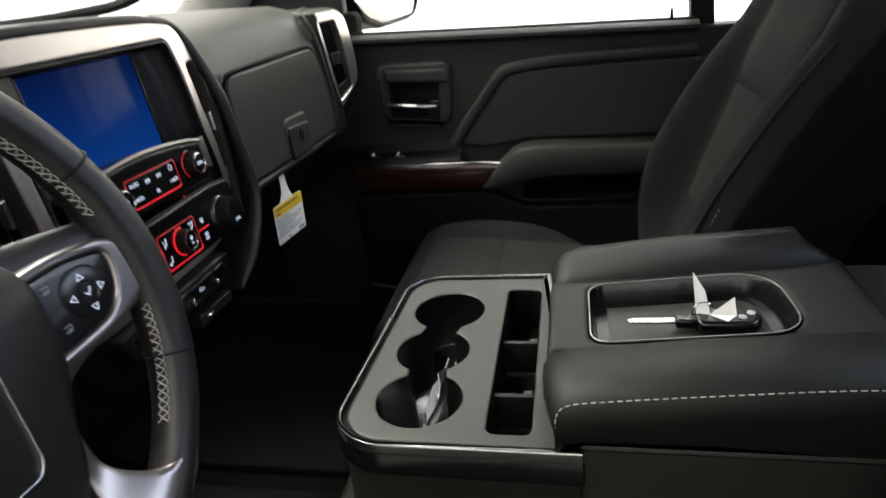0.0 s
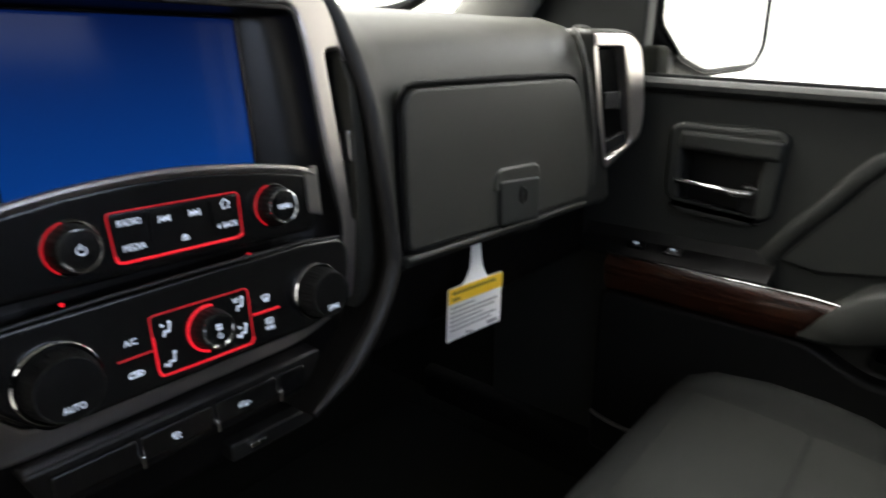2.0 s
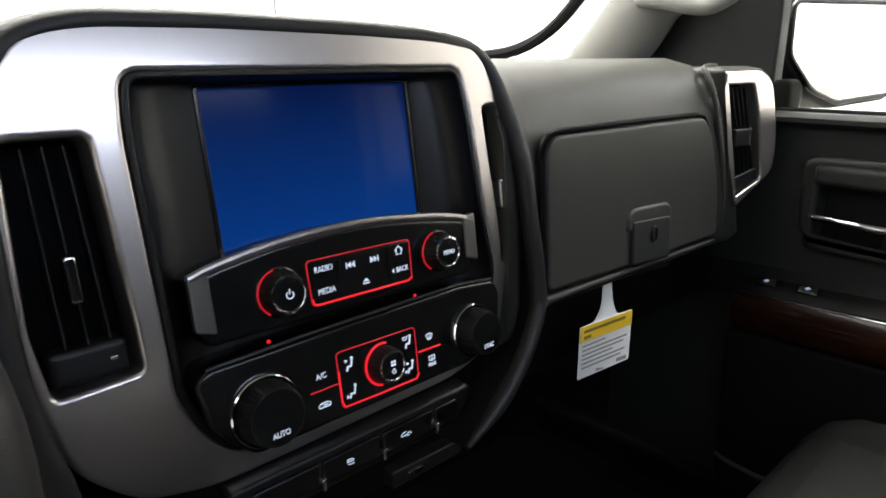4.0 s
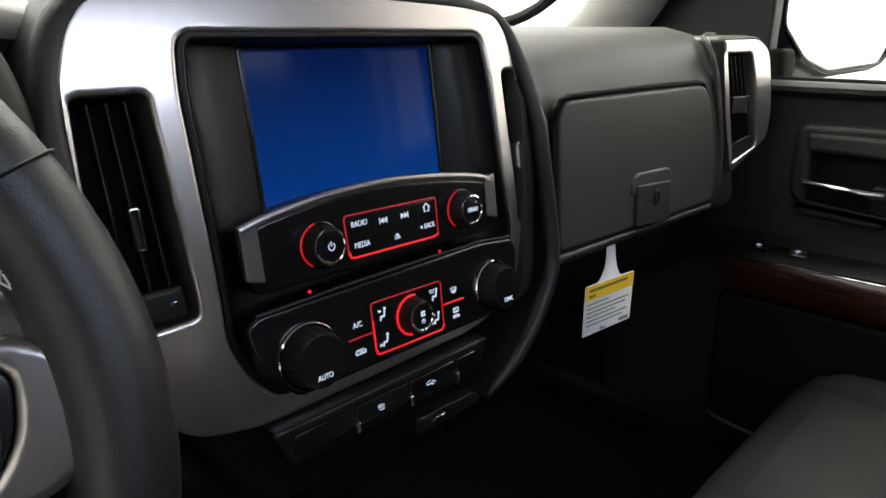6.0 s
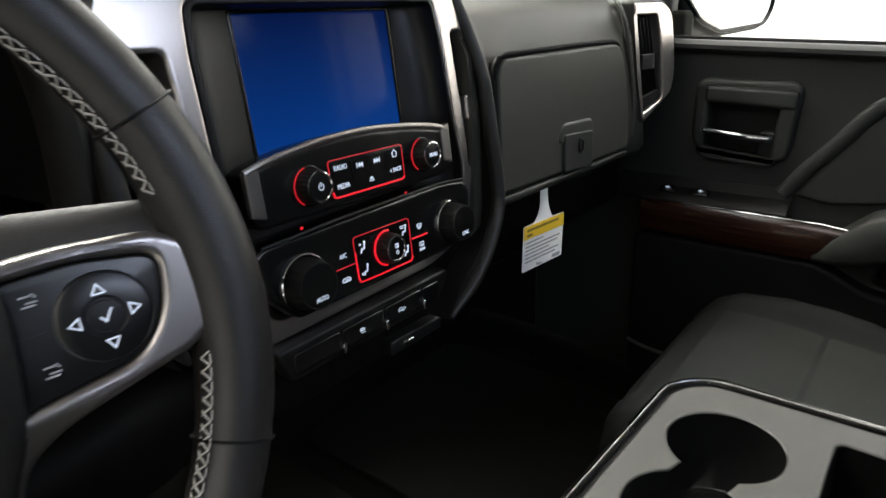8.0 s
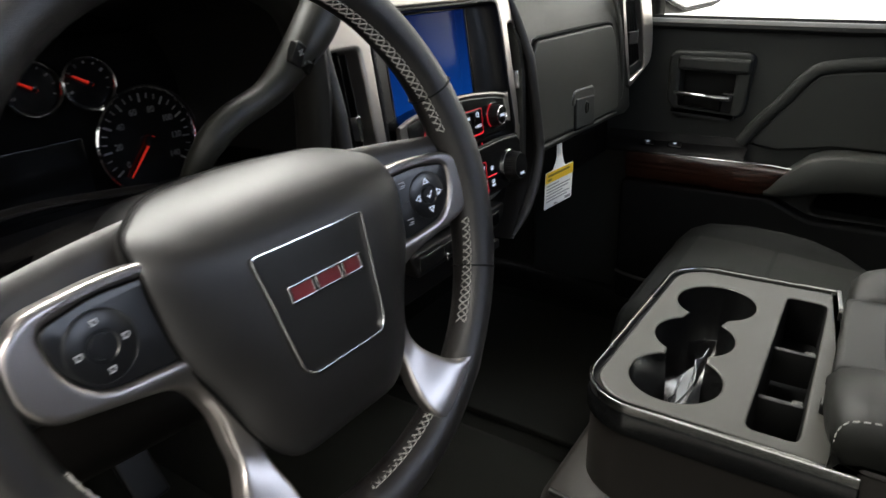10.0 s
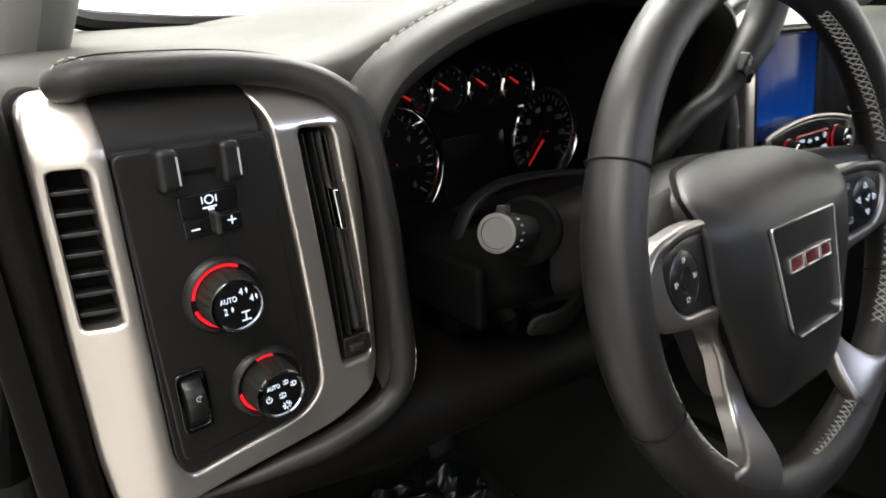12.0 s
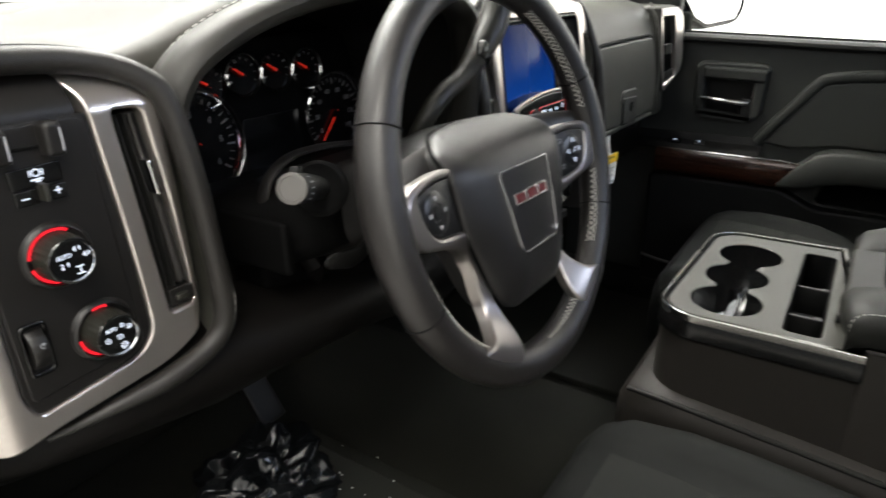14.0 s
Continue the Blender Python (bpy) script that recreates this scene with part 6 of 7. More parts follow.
    # switch shelf and wood strip
    part("switch_shelf", loft([[f @ Vector((s, z, d)) for s, z, d in ((s, 0.508, 0.002), (s, 0.490, 0.010), (s, 0.482, 0.040), (s, 0.474, 0.050), (s, 0.468, 0.048), (s, 0.462, 0.0))] for s in (-0.06, 0.08, 0.20, 0.245)], closed=False, caps=False), COLUMN, D)
    for s in (0.040, 0.100):
        part("switch", plate(rounded([(s - 0.016, -0.009), (s + 0.016, -0.009), (s + 0.014, 0.009), (s - 0.014, 0.009)], 0.004), depth=0.006, bev=0.002, m=inward(0.770, 0, 0.4905) @ Matrix.Rotation(radians(-58), 4, "X")), GLOSS, D, "window and lock switch")
        lines(D, inward(0.7685, 0, 0.4925) @ Matrix.Rotation(radians(-58), 4, "X"), [(s - 0.004, 0, s + 0.004, 0), (s, -0.003, s, 0.003)], 0.0010, LIT)
    wood = [[f @ Vector((s, z, d)) for z, d in ((zt, 0.040), (zt + 0.003, 0.050), (zt - 0.010, 0.058), (zb + 0.02, 0.056), (zb, 0.046), (zb, 0.0))] for s, zt, zb in ((0.0, 0.469, 0.410), (0.10, 0.468, 0.408), (0.22, 0.467, 0.405), (0.300, 0.466, 0.403), (0.338, 0.462, 0.430))]
    part("wood_trim", loft(wood, closed=False, caps=False), WOOD, D, "glossy burl wood strip", sharp=50)
    part("wood_edge", tube([f @ Vector((s, z, 0.050)) for s, z in ((0.0, 0.472), (0.10, 0.471), (0.30, 0.469), (0.338, 0.465))], 0.002, 8), CHROME, D, "thin bright edge")
    # armrest
    def arm(s, zt, zb, d):
        return [f @ Vector((s, z, q)) for z, q in ((zt - 0.002, 0.0), (zt, d * 0.5), (zt, d * 0.82), (zt - 0.002, d * 0.94), (zt - 0.007, d), (zb + 0.010, d * 0.97), (zb + 0.003, d * 0.90), (zb, d * 0.5), (zb, 0.0))]
    rows = [(0.292, 0.418, 0.400, 0.054), (0.325, 0.456, 0.403, 0.062), (0.362, 0.490, 0.411, 0.067), (0.385, 0.500, 0.420, 0.068), (0.42, 0.504, 0.427, 0.069), (0.45, 0.504, 0.430, 0.069), (0.60, 0.498, 0.428, 0.068), (0.88, 0.495, 0.425, 0.066)]
    part("armrest", loft([arm(*r) for r in rows]), DOORSKIN, D, "padded door armrest", sharp=60)
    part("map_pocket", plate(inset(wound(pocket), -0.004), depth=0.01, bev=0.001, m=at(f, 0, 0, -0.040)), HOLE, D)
    low = rounded([(-0.02, 0.08), (0.90, 0.08), (0.90, 0.350), (0.38, 0.356), (0.30, 0.395), (-0.02, 0.398)], 0.02)
    part("lower_panel", plate(low, depth=0.03, bev=0.010, m=at(f, 0, 0, 0.030), seg=4), DOORLOW, D, "lower door panel, darker for its shade")
    part("trim_strip", tube(curve([(0.768, 0.016, 0.160), (0.766, 0.0, 0.156), (0.765, -0.03, 0.151), (0.765, -0.070, 0.148), (0.767, -0.12, 0.150)], 5), 0.0042, 10), GREYCAP, D, "pale grey edge low on the door")
    part("lock_pin", tube([f @ Vector((0.690, 0.724, -0.004)), f @ Vector((0.690, 0.736, -0.004)), f @ Vector((0.690, 0.752, -0.004))], [0.006, 0.0035, 0.0022], 10), RUBBER, D, "black door lock pin")
    # window frame
    part("window_frame", plate(rounded([(0.730, 0.70), (0.775, 0.70), (0.72, 1.36), (0.68, 1.36)], 0.005), depth=0.03, bev=0.004, m=at(f, 0, 0, -0.010)), DARK, D)
    part("mirror_sail", plate(rounded([(-0.36, 0.74), (0.004, 0.742), (0.010, 0.96), (-0.03, 0.99), (-0.15, 0.958)], 0.012), depth=0.03, bev=0.005, m=at(f, 0, 0, -0.008)), DOORSKIN, D)
    part("window_frame", tube([f @ Vector((s, z, -0.025)) for s, z in ((-0.02, 0.98), (0.06, 1.10), (0.16, 1.24), (0.26, 1.345), (0.45, 1.37), (0.70, 1.36))], 0.016, 10), DARK, D)
    g = bmesh.new()
    g.faces.new([g.verts.new(f @ Vector((s, z, -0.030))) for s, z in ((-0.01, 0.73), (0.75, 0.71), (0.70, 1.36), (0.27, 1.345), (0.0, 0.98))])
    pane = part("pane", g, GLASS, D, "clear side window")
    pane.visible_shadow = False


passenger_door()


def door_mirror():
    M = thing("door_mirror", (0.97, 0.02, 0.75), "large exterior door mirror in a red and black housing", "mirror")
    nrm = Vector((-0.35, -0.94, 0)).normalized()
    right = Vector((0.94, -0.35, 0)).normalized()
    m = Matrix(((right.x, 0, nrm.x, 0.952), (right.y, 0, nrm.y, 0.033), (0, 1, 0, 0.84), (0, 0, 0, 1)))
    glass = rounded([(0.0, 0.082), (0.262, 0.082), (0.283, 0.055), (0.284, -0.040), (0.262, -0.072), (0.120, -0.082), (0.060, -0.060), (0.0, 0.0)], 0.014)
    part("housing", plate(inset(wound(glass), -0.016), depth=0.10, bev=0.018, m=at(m, 0, 0, 0.006), seg=5), DARK, M, "black mirror housing")
    part("rim", plate(inset(wound(glass), -0.008), [glass], 0.012, 0.003, at(m, 0, 0, 0.011)), GLOSS, M)
    part("mirror_glass", plate(glass, depth=0.003, bev=0.0004, m=at(m, 0, 0, 0.0075)), MIRROR, M, "mirror glass")
    part("cap", plate(inset(wound(glass), -0.018), depth=0.06, bev=0.02, m=at(m, 0, 0, -0.040), seg=5), PAINT, M, "red painted mirror cap")
    part("arm", block(0.16, 0.09, 0.05, 0.015, Matrix.Translation((0.92, 0.06, 0.745))), DARK, M)


door_mirror()


# ---- centre console and armrest ----
def console():
    C = thing("centre_console", (0, -0.40, 0.04), "centre console with three cup holders and a chrome rim", "console")
    top = Matrix.Translation((0, 0, 0.478))
    rim = rounded([(-0.172, -0.500), (0.172, -0.462), (0.170, -0.300), (0.140, -0.270), (-0.140, -0.262), (-0.172, -0.296)], [0.002, 0.002, 0.035, 0.03, 0.035, 0.035], 8)
    cups = [(0.078, -0.340), (-0.012, -0.337), (-0.099, -0.340)]
    # three joined cup openings
    def cup_outline():
        pts = []
        R = [0.0435, 0.0410, 0.0435]
        right = []
        for k, (cx, cy) in enumerate(cups):
            lo, hi = (-62, 90) if k == 0 else ((-62, 62) if k == 1 else (-90, 62))
            arc = [(cx + R[k] * math.sin(radians(a)), cy - R[k] * math.cos(radians(a))) for a in range(hi, lo - 1, -8)]
            right += arc
        left = []
        for k, (cx, cy) in reversed(list(enumerate(cups))):
            lo, hi = (-62, 90) if k == 0 else ((-62, 62) if k == 1 else (-90, 62))
            left += [(cx + R[k] * math.sin(radians(a)), cy + R[k] * math.cos(radians(a))) for a in range(lo, hi + 1, 8)]
        return right + left
    hole = cup_outline()
    slot = rounded([(-0.146, -0.412), (-0.146, -0.454), (0.130, -0.452), (0.132, -0.410)], 0.010)
    face = inset(wound(rim), 0.010)
    part("top_panel", plate(face, [hole, slot], 0.012, 0.0022, top, 3), CUPPANEL, C, "grey-brown cup holder panel")
    ringw = wound(rim)
    part("chrome_rim", plate(ringw, [inset(ringw, 0.0045)], 0.014, 0.0022, at(top, 0, 0, 0.0035), 4), CHROME_SATIN, C, "satin chrome rim")
    part("groove", plate(inset(ringw, 0.0042), [inset(ringw, 0.0105)], 0.01, 0.0003, at(top, 0, 0, -0.003)), HOLE, C)
    f = lambda loop, z: [top @ Vector((x, y, z)) for x, y in loop]
    band = inset(ringw, 0.0015)
    part("band", loft([f(band, -0.004), f(inset(ringw, -0.001), -0.008), f(inset(ringw, -0.001), -0.030), f(inset(ringw, 0.004), -0.036)], caps=False), GLOSS, C, "gloss dark side band")
    # walls of the cups and the tray
    h = wound(hole)
    part("cup_wall", loft([f(h, -0.001), f(inset(h, 0.001), -0.012), f(inset(h, 0.003), -0.075), f(inset(h, 0.006), -0.078)], caps="end"), GLOSS, C, "deep dark cup wells", sharp=60)
    sl = wound(slot)
    part("tray_wall", loft([f(sl, -0.001), f(inset(sl, 0.001), -0.010), f(inset(sl, 0.003), -0.055)], caps="end"), HOLE, C, "narrow divided tray", sharp=60)
    for x in (0.022, -0.076):
        d = part("divider", block(0.006, 0.040, 0.040, 0.001, Matrix.Translation((x, -0.432, 0.428))), DARK, C, "tray divider")
        part("clip", block(0.014, 0.010, 0.018, 0.002, Matrix.Translation((x + 0.005, -0.446, 0.448))), CUPPANEL, d)
    # lower body
    body = [[(x, y, z) for x, y in inset(ringw, d)] for z, d in ((0.446, 0.004), (0.400, 0.002), (0.300, 0.0), (0.12, 0.008), (0.03, 0.012))]
    part("body", loft(body, caps="end"), VINYLSIDE, C, "dark console side", sharp=60)
    part("rear_body", block(0.343, 0.53, 0.4605, 0.006, Matrix.Translation((0, -0.760, 0.03))), VINYLSIDE, C)
    for x in (0.10, -0.09):
        part("hinge", block(0.012, 0.014, 0.012, 0.002, Matrix.Translation((x, -0.470, 0.478))), DARK, C)


CHROME_SATIN = mat("satin_chrome", (0.40, 0.395, 0.38), 0.27, metal=1.0, vary=0.03, bump=0.0)
console()


def centre_seat_base():
    B = thing("centre_seat_base", (0, -0.6, 0.03), "dark vinyl centre seat base under the console", "seat base")
    rows = []
    for y, zt, half in ((-0.232, 0.30, 0.17), (-0.236, 0.345, 0.190), (-0.250, 0.364, 0.196), (-0.30, 0.364, 0.200), (-0.45, 0.352, 0.200), (-0.62, 0.336, 0.200), (-0.95, 0.33, 0.200)):
        rows.append([(x, y, z) for x, z in ((-half, 0.03), (-half, zt - 0.03), (-half + 0.004, zt - 0.010), (-half + 0.014, zt), (half - 0.014, zt), (half - 0.004, zt - 0.010), (half, zt - 0.03), (half, 0.03))])
    part("cushion", loft(rows), VINYLSIDE, B, sharp=60)
    for s in (1, -1):
        part("piping", tube([(s * (h - 0.006), y, z - 0.002) for y, z, h in ((-0.250, 0.364, 0.196), (-0.30, 0.364, 0.200), (-0.45, 0.352, 0.200), (-0.62, 0.336, 0.200), (-0.9, 0.33, 0.200))], 0.0035, 8), VINYL, B, "raised piping")


centre_seat_base()


def armrest():
    A = thing("armrest_lid", (0, -0.64, 0.48), "padded dark vinyl console lid with white stitching and a tray", "armrest")
    # lid body as sections across the truck
    y0, y1 = -0.470, -0.785
    def profile(x, top, front, y1):
        base = 0.486
        rise = lambda y: 0.10 * max(0.0, -0.48 - y)
        return [(x, y, z + (rise(y) if z > base + 0.012 else 0)) for y, z in ((front - 0.020, base), (front - 0.007, base + 0.004), (front + 0.001, base + 0.014), (front + 0.002, top - 0.016), (front - 0.006, top - 0.005), (front - 0.022, top), (-0.60, top + 0.002), (-0.74, top - 0.002), (y1 + 0.02, top - 0.012), (y1, top - 0.03), (y1, base))]
    def bolster(s):
        a, b = (0.066, 0.152 if s > 0 else 0.172)
        xs = [(a, 0.510), (a + 0.006, 0.522), (a + 0.018, 0.5285), (a + 0.05, 0.534), (b - 0.03, 0.535), (b - 0.012, 0.531), (b - 0.003, 0.522), (b, 0.507), (b - 0.003, 0.492)]
        if s < 0:
            xs = [(0.070, 0.510), (0.075, 0.522), (0.085, 0.5285)] + xs[3:]
        return loft([profile(s * x, z, (y0 if s > 0 else y0 + 0.004) - (0.034 if s > 0 else 0.012) * max(0, (x - 0.105) / 0.067) ** 2, y1 + (0.045 * max(0.0, (x - 0.06) / 0.09) ** 2 if s > 0 else 0.0)) for x, z in xs])
    for s in (1, -1):
        part("bolster", bolster(s), VINYL, A, "padded vinyl bolster", sharp=60)
    RISE = Matrix.Translation((0, -0.48, 0)) @ Matrix.Rotation(radians(-4.5), 4, "X") @ Matrix.Translation((0, 0.48, 0))
    tray = rounded([(-0.061, -0.509), (0.060, -0.509), (0.062, -0.700), (-0.060, -0.704)], [0.022, 0.022, 0.050, 0.040], 8)
    mid = rounded([(-0.076, -0.466), (0.076, -0.466), (0.076, -0.772), (-0.076, -0.772)], 0.004)
    part("centre_panel", plate(mid, [tray], 0.02, 0.007, Matrix.Translation((0, 0, 0.519)) @ RISE), VINYL, A)
    f = lambda loop, z: [Matrix.Translation((0, 0, z)) @ RISE @ Vector((x, y, 0)) for x, y in loop]
    tw = wound(tray)
    part("tray_wall", loft([f(tw, 0.5185), f(inset(tw, 0.003), 0.514), f(inset(tw, 0.008), 0.496)], caps="end"), GLOSS, A, "black moulded tray", sharp=60)
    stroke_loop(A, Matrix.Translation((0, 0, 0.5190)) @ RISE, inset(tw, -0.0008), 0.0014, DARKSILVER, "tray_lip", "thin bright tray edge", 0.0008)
    part("tray_mat", plate(inset(tw, 0.020), depth=0.003, bev=0.001, m=Matrix.Translation((0, 0, 0.4985)) @ RISE), CUPPANEL, A)
    # stitching along the driver's edge and across the front
    edge = curve([(-0.1675, -0.4780, 0.488), (-0.1680, -0.4765, 0.500), (-0.1680, -0.4785, 0.512), (-0.1675, -0.486, 0.5195), (-0.1670, -0.510, 0.5215), (-0.1668, -0.60, 0.522), (-0.1668, -0.70, 0.521), (-0.1665, -0.775, 0.514)], 8)
    thread([p + Vector((-0.001, 0.0, 0.0085 + 0.10 * max(0.0, -0.48 - p.y))) for p in edge], A, 0.0046, 0.0024, 0.0006)
    rear = block(0.270, 0.05, 0.044, 0.012, Matrix.Translation((-0.030, -0.757, 0.492)))
    part("rear_pad", rear, VINYL, A)


armrest()


def car_key():
    K = thing("car_key", (0.02, -0.60, 0.50), "folding car key, pale metal blade and black fob, in tray", "key")
    m = Matrix.Translation((-0.012, -0.60, 0.5145)) @ Matrix.Rotation(radians(-88), 4, "Z")
    part("blade", plate(rounded([(-0.052, -0.0045), (-0.006, -0.0045), (-0.006, 0.0045), (-0.048, 0.0045), (-0.054, 0.001)], 0.0015), depth=0.0024, bev=0.0004, m=at(m, 0, 0, 0.005)), METAL, K, "pale metal key blade")
    part("collar", block(0.022, 0.016, 0.010, 0.003, at(m, 0.004, 0, -0.002)), GLOSS, K)
    fob = part("fob", plate(rounded([(0.012, -0.015), (0.068, -0.017), (0.078, 0.0), (0.068, 0.017), (0.012, 0.015)], 0.010), depth=0.013, bev=0.005, m=at(m, 0, 0, 0.0095), seg=4), GLOSS, K, "black key fob")
    for x, y in ((0.048, 0.005), (0.056, -0.004), (0.066, 0.004)):
        part("button", lathe([(0.0042, 0), (0.0040, 0.0008), (0, 0.0010)], at(m, x, y, 0.0095), 16), PRINT, fob, "pale key symbol")
    part("ring", tube([at(m, 0.020, 0.0, 0.012) @ Vector((0.011 * math.cos(a), 0.002 * math.sin(a) , 0.011 * math.sin(a))) for a in [2 * math.pi * k / 24 for k in range(24)]], 0.0008, 6, True), CHROME, K, "split ring")


car_key()


def paper_scrap():
    T = thing("paper_key_tag", (0.0, -0.62, 0.515), "small folded white paper tag on the key ring", "paper tag")
    bm = bmesh.new()
    pts = [(-0.006, -0.614, 0.524), (0.008, -0.611, 0.562), (0.000, -0.622, 0.545), (-0.010, -0.626, 0.524), (-0.016, -0.646, 0.547), (-0.022, -0.648, 0.530), (-0.024, -0.634, 0.518), (-0.012, -0.618, 0.516)]
    v = [bm.verts.new(p) for p in pts]
    bm.faces.new((v[0], v[1], v[2], v[3]))
    bm.faces.new((v[3], v[4], v[5], v[6]))
    bm.faces.new((v[0], v[3], v[6], v[7]))
    ex = bmesh.ops.extrude_face_region(bm, geom=bm.faces[:])
    bmesh.ops.translate(bm, vec=(0.0004, -0.0008, 0.0002), verts=[g for g in ex["geom"] if isinstance(g, bmesh.types.BMVert)])
    part("folded_paper", bm, PAPER, T, flat=True)


paper_scrap()


def wrapper():
    T = thing("plastic_wrapper", (-0.07, -0.335, 0.405), "crumpled clear plastic wrapper standing in a cup holder", "wrapper")
    rnd = random.Random(4)
    rows = []
    for k in range(7):
        z = 0.404 + 0.0095 * k
        y = -0.325 - 0.004 * k
        rows.append([(-0.110 + 0.014 * j + rnd.uniform(-0.003, 0.003) + 0.006 * k, y + rnd.uniform(-0.005, 0.005), z + rnd.uniform(-0.002, 0.002)) for j in range(6)])
    bm = loft(rows, caps=False, closed=False)
    ex = bmesh.ops.extrude_face_region(bm, geom=bm.faces[:])
    bmesh.ops.translate(bm, vec=(0.0004, -0.0008, 0.0002), verts=[g for g in ex["geom"] if isinstance(g, bmesh.types.BMVert)])
    part("film", bm, GREYFILM, T, sharp=20)


wrapper()


# ---- seats ----
def lean(z):
    """How far back the backrest's front lies at a height."""
    knots = [(0.28, -0.625), (0.38, -0.622), (0.44, -0.628), (0.50, -0.643), (0.56, -0.671), (0.62, -0.706), (0.68, -0.745), (0.74, -0.792), (0.80, -0.826), (0.88, -0.862), (1.0, -0.92)]
    for (a, p), (b, q) in zip(knots, knots[1:]):
        if z <= b:
            return p + (q - p) * (z - a) / (b - a)
    return knots[-1][1]


def seat(cx, front, name_label):
    S = thing("front_seat", (cx, front - 0.25, 0.05), name_label, "car seat", "front seats")
    w = 0.245
    # cushion: sections from front to back
    rows = []
    for y, zt, half, dip, zb, fall in ((front + 0.004, 0.262, w - 0.045, 0.0, 0.215, 0), (front - 0.004, 0.292, w - 0.030, 0.0, 0.190, 0), (front - 0.025, 0.317, w - 0.018, 0.002, 0.170, 0), (front - 0.06, 0.331, w - 0.008, 0.008, 0.160, 0), (front - 0.13, 0.335, w, 0.014, 0.150, 0),
                                       (front - 0.20, 0.333, w, 0.018, 0.150, 0.002), (front - 0.25, 0.330, w, 0.020, 0.150, 0.008), (front - 0.30, 0.327, w, 0.022, 0.150, 0.026), (front - 0.34, 0.324, w, 0.023, 0.148, 0.062), (front - 0.38, 0.322, w, 0.024, 0.146, 0.105), (front - 0.42, 0.318, w, 0.025, 0.140, 0.135), (front - 0.50, 0.312, w, 0.026, 0.130, 0.150)):
        loop = []
        for u in (-1.0, -0.97, -0.90, -0.80, -0.72, -0.66, -0.55, -0.3, 0, 0.3, 0.55, 0.66, 0.72, 0.80, 0.90, 0.97, 1.0):
            a = abs(u)
            edge = 0.060 * max(0, (a - 0.86) / 0.14) ** 2.2
            z = zt + 0.022 - edge - (dip if a < 0.64 else dip * max(0, (0.80 - a) / 0.16)) - (0.004 if abs(a - 0.66) < 0.01 else 0)
            z -= fall * max(0.0, (a - 0.62) / 0.38) ** 0.8 * (1.0 if u * cx > 0 else 0.15)
            loop.append((cx + u * half, y, z))
        loop += [(cx + half, y, zb), (cx - half, y, zb)]
        rows.append(loop)
    part("cushion", loft(rows), CLOTH, S, "dark grey cloth seat cushion", sharp=60)
    # lighter insert of the cushion with its cross seam
    panel = []
    for y, zt, dip in ((front - 0.055, 0.330, 0.008), (front - 0.09, 0.333, 0.011), (front - 0.13, 0.335, 0.014), (front - 0.185, 0.3335, 0.017), (front - 0.198, 0.3295, 0.018), (front - 0.211, 0.3325, 0.018), (front - 0.25, 0.330, 0.020), (front - 0.38, 0.322, 0.024), (front - 0.46, 0.314, 0.026)):
        panel.append([(cx + u * w, y, zt + 0.0245 - dip - (0.006 if abs(u) > 0.58 else 0)) for u in (-0.60, -0.57, -0.3, 0, 0.3, 0.57, 0.60)])
    part("cushion_insert", loft(panel, caps=False, closed=False), CLOTHIN, S, "lighter grey ribbed cloth insert", sharp=60)
    part("base", block(0.44, 0.46, 0.12, 0.02, Matrix.Translation((cx, front - 0.28, 0.04))), DARK, S)
    # backrest: sections from bottom to top, leaning back, with deep side bolsters
    back = min(0.0, front + 0.15)
    table = [(0.30, w - 0.02, 0.10, 0.030), (0.38, w, 0.12, 0.066), (0.44, w, 0.13, 0.084), (0.50, w, 0.13, 0.088), (0.56, w, 0.13, 0.082), (0.62, w - 0.002, 0.13, 0.068), (0.68, w - 0.005, 0.13, 0.046), (0.74, w - 0.010, 0.125, 0.024), (0.84, w - 0.030, 0.11, 0.012), (0.92, w - 0.055, 0.10, 0.006), (0.955, w - 0.09, 0.07, 0.0)]
    fine = curve([(half, deep, bol) for z, half, deep, bol in table], 3)
    levels = [v.x for v in curve([(z, 0, 0) for z, half, deep, bol in table], 3)]
    smooth = lambda e: e * e * (3 - 2 * e)
    def recess(a, bol):
        """How far the back lies behind its bolsters at a share of the half width."""
        return bol * (1 - smooth(min(1.0, max(0.0, (a - 0.56) / 0.26))))
    side = [0.985, 0.96, 0.93, 0.90, 0.86, 0.82, 0.78, 0.74, 0.70, 0.66, 0.62, 0.58]
    us = [-1.0] + [-a for a in side] + [-0.3, 0, 0.3] + side[::-1] + [1.0]
    rows = []
    for z, p in zip(levels, fine):
        half, deep, bol = p
        y = lean(z) + back
        loop = [(cx + u * half, y - recess(abs(u), bol) - 0.045 * max(0, (abs(u) - 0.84) / 0.16) ** 2.2, z) for u in us]
        rows.append(loop + [(cx + half, y - deep - 0.06, z - 0.03), (cx - half, y - deep - 0.06, z - 0.03)])
    part("backrest", loft(rows), CLOTH, S, "dark cloth backrest with side bolsters", sharp=60)
    for s in (1, -1):
        flank = []
        for z, (half, deep, bol) in zip(levels, fine):
            y = lean(z) + back - 0.047
            flank.append([(cx + s * (half - 0.001), y + 0.003, z), (cx + s * (half + 0.003), y - 0.004, z), (cx + s * (half + 0.004), y - 0.4 * deep, z - 0.012), (cx + s * (half + 0.002), lean(z) + back - deep - 0.06, z - 0.03)])
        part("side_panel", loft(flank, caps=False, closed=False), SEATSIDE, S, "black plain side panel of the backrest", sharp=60)
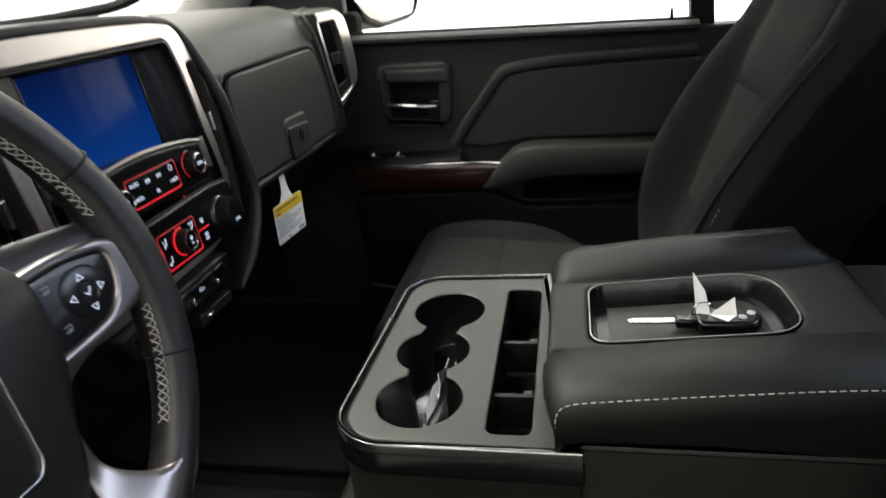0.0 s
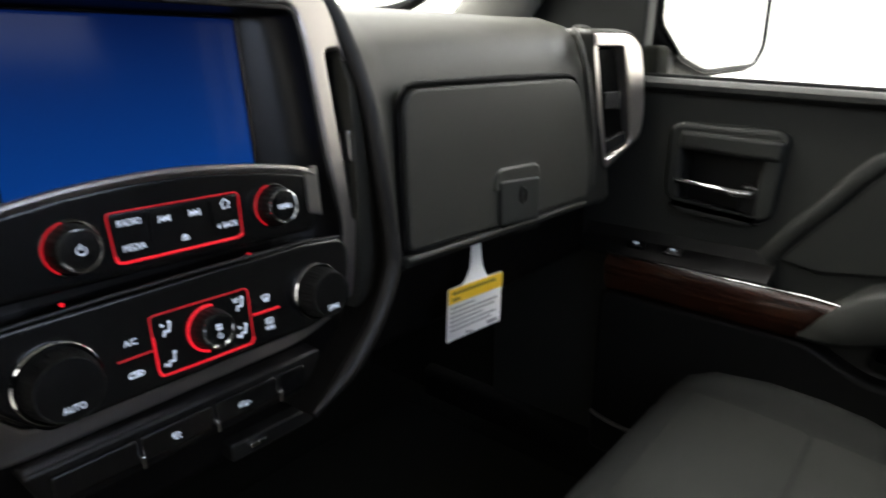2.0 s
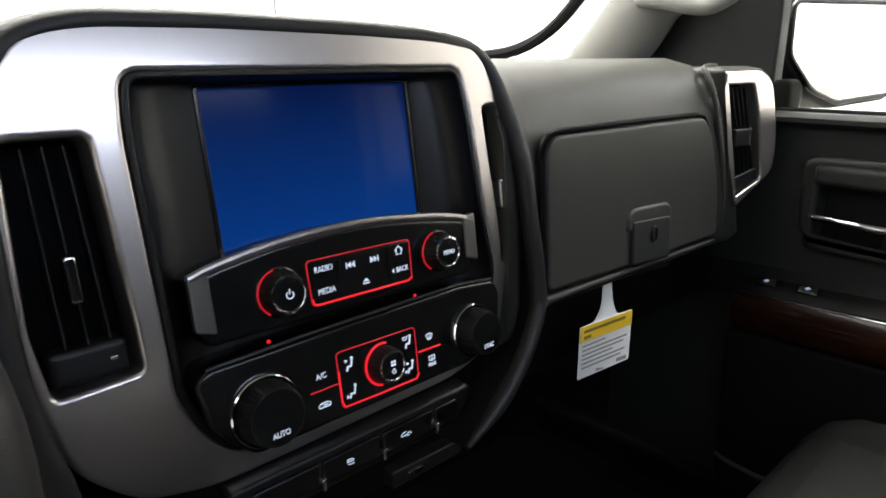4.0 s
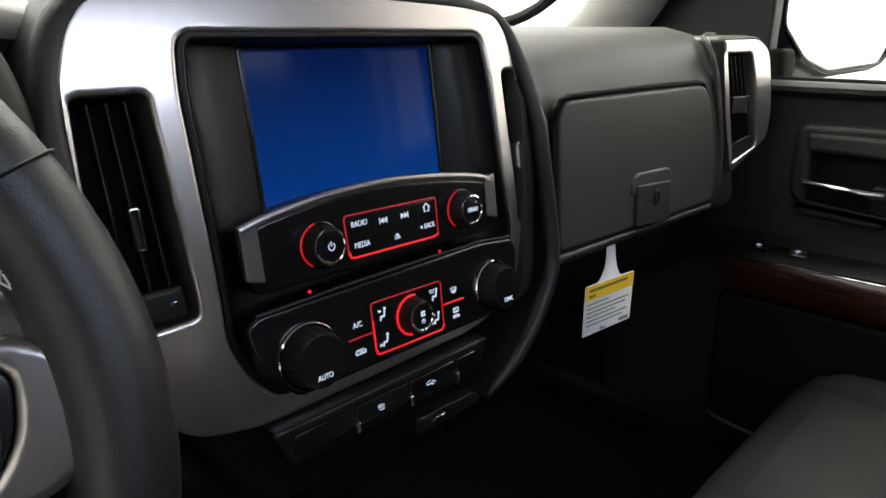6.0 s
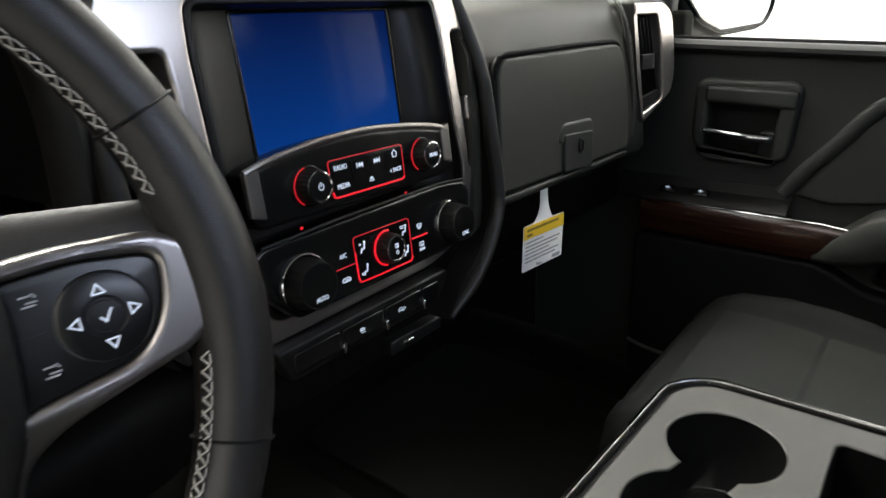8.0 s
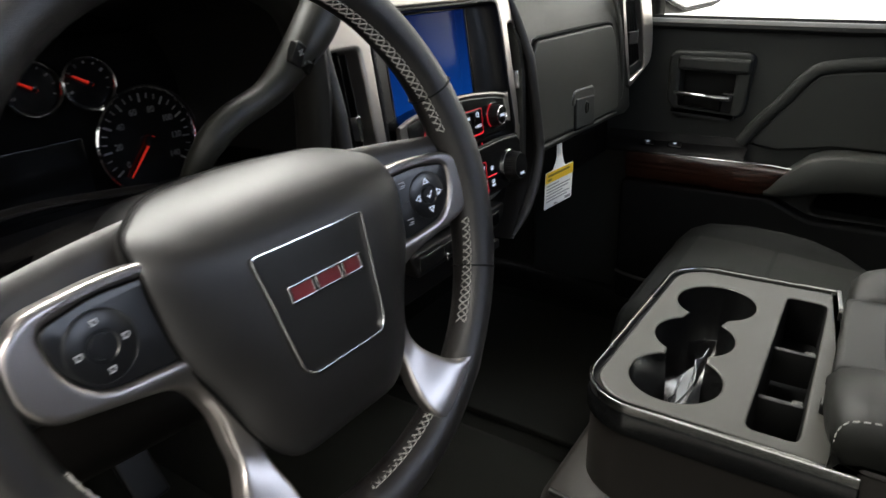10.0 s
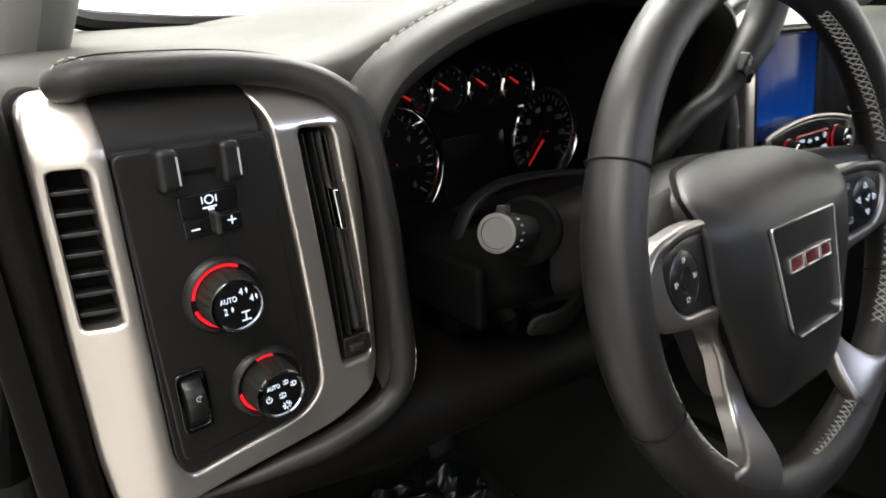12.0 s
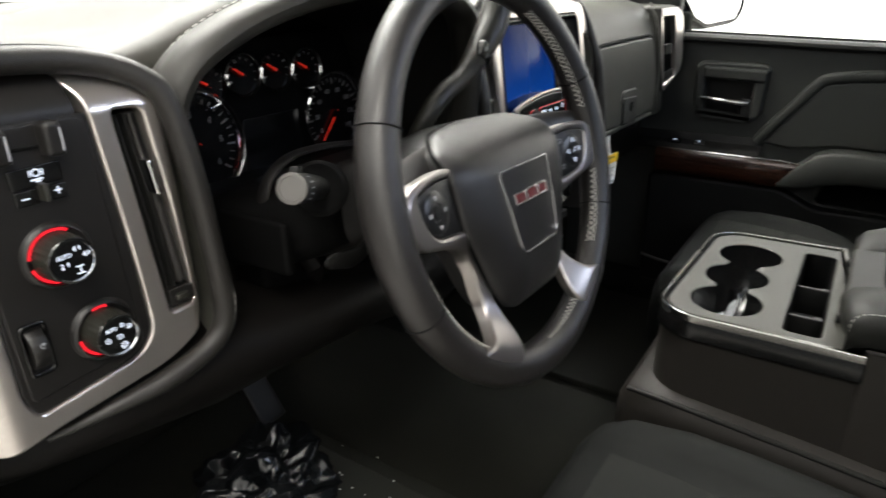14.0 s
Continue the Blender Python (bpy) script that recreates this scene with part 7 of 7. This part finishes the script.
    for lo, hi in ((0.435, 0.636), (0.643, 0.90)):
        ins = []
        for z, p in zip(levels, fine):
            if lo <= z <= hi or abs(z - lo) < 0.02 or abs(z - hi) < 0.02:
                zz = min(hi, max(lo, z))
                sunk = 0.004 if zz in (lo, hi) else 0.0
                ins.append([(cx + u * 0.56 * p.x, lean(zz) + back - p.z + 0.005 - sunk - (0.006 if abs(u) > 0.93 else 0), zz) for u in (-1, -0.93, -0.5, 0, 0.5, 0.93, 1)])
        part("insert", loft(ins, caps=False, closed=False), CLOTHIN, S, "lighter grey ribbed cloth insert", sharp=60)
    for s in (1, -1):
        line = [(cx + s * half * 0.955, lean(z) + back - 0.0235, z) for z, half, deep, bol in table[1:8]]
        part("edge_piping", tube(curve([(cx + s * half * 0.925, lean(z) + back - 0.0105, z) for z, half, deep, bol in table[1:8]], 6), 0.003, 8), CLOTHIN, S)
        thread(curve(line, 6), S, 0.005, 0.003, 0.00035)
    part("headrest", block(0.26, 0.10, 0.17, 0.04, Matrix.Translation((cx, -0.955 + back, 1.00)) @ Matrix.Rotation(radians(14), 4, "X"), seg=5), CLOTH, S)
    for s in (1, -1):
        part("post", tube([(cx + s * 0.07, -0.93 + back, 0.92), (cx + s * 0.07, -0.95 + back, 1.03)], 0.006, 10), CHROME, S)


seat(0.475, -0.150, "dark grey cloth front passenger seat with stitched bolsters")
seat(-0.450, -0.215, "dark grey cloth driver seat beside the console")


# ---- floor of the cab ----
def floor_things():
    hump = loft([[(x, y, z) for x, z in ((-0.20, 0.02), (-0.16, 0.07), (-0.10, 0.12), (0.0, 0.135), (0.10, 0.12), (0.16, 0.07), (0.20, 0.02))] for y in (-0.25, 0.2, 0.62)], caps=False, closed=False)
    tagged(put("tunnel", hump, CARPET), "carpeted floor tunnel", "floor", kind="structure")
    m1 = thing("floor_mat", (-0.45, 0.12, 0.032), "black driver floor mat on the carpet", "floor mat", "floor mats")
    part("mat", plate(rounded([(-0.70, -0.20), (-0.23, -0.20), (-0.23, 0.42), (-0.70, 0.42)], 0.05), depth=0.012, bev=0.004, m=Matrix.Translation((0, 0, 0.044))), MATRUB, m1)
    m2 = thing("floor_mat", (0.48, 0.15, 0.032), "black passenger floor mat on the carpet", "floor mat", "floor mats")
    part("mat", plate(rounded([(0.24, -0.15), (0.72, -0.15), (0.72, 0.45), (0.24, 0.45)], 0.05), depth=0.012, bev=0.004, m=Matrix.Translation((0, 0, 0.044))), MATRUB, m2)
    for x, w, h, z, y in ((-0.30, 0.055, 0.13, 0.13, 0.36), (-0.46, 0.10, 0.065, 0.27, 0.40)):
        p = thing("pedal", (x, y, z), "black rubber-faced pedal hanging under the dashboard", "pedal", "pedals")
        part("pad", block(w, 0.016, h, 0.006, Matrix.Translation((x, y, z)) @ Matrix.Rotation(radians(-35), 4, "X")), DARK, p)
        part("arm", tube([(x, y + 0.05, z + h * 0.8), (x, y + 0.14, 0.40), (x, 0.56, 0.50), (x, 0.648, 0.52)], 0.010, 10), DARK, p)
    # flecks of litter on the carpet
    bits, rnd = bmesh.new(), random.Random(23)
    for k in range(26):
        x, y, a = rnd.uniform(-0.36, -0.20), rnd.uniform(-0.10, 0.30), rnd.uniform(0, 3.1)
        block(rnd.uniform(0.001, 0.004), rnd.uniform(0.001, 0.003), 0.0008, 0, Matrix.Translation((x, y, 0.0465)) @ Matrix.Rotation(a, 4, "Z"), bm=bits)
    flecks = put("litter", bits, PAPER, flat=True)
    tagged(flecks, "tiny pale flecks of litter on the carpet", "litter", kind="stuff")
    # crumpled plastic bag near the door side
    B = thing("plastic_bag", (-0.40, 0.28, 0.05), "crumpled shiny dark plastic bag on the driver floor", "plastic bag")
    rnd = random.Random(11)
    bm = bmesh.new()
    bmesh.ops.create_icosphere(bm, subdivisions=5, radius=1.0)
    for v in bm.verts:
        d = v.co.normalized()
        k = 0.78 + 0.40 * noise.noise(d * 2.2) + 0.24 * abs(noise.noise(d * 4.0)) + 0.03 * abs(noise.noise(d * 9))
        v.co = Vector((d.x * 0.13 * k - 0.40, d.y * 0.12 * k + 0.28, max(0.0, d.z * 0.09 * k + 0.045) + 0.046))
    part("film", bm, CLEAR, B, sharp=70)
    rows = []
    for i in range(25):
        rows.append([])
        for j in range(19):
            p = Vector((0.0036 * i, 0.0036 * j, 0.0))
            n1, n2 = noise.noise(p * 30), noise.noise(p * 90 + Vector((3, 1, 0)))
            rows[-1].append((-0.450 + p.x + 0.004 * n2, 0.255 + p.y + 0.004 * n1, 0.132 - 0.0009 * abs(i - 8) - 0.0010 * j + 0.010 * abs(n1) - 0.006 * abs(n2)))
    part("clear_sheet", loft(rows, caps=False, closed=False), GREYFILM, B, "crumpled clear plastic sheet", sharp=60)


floor_things()
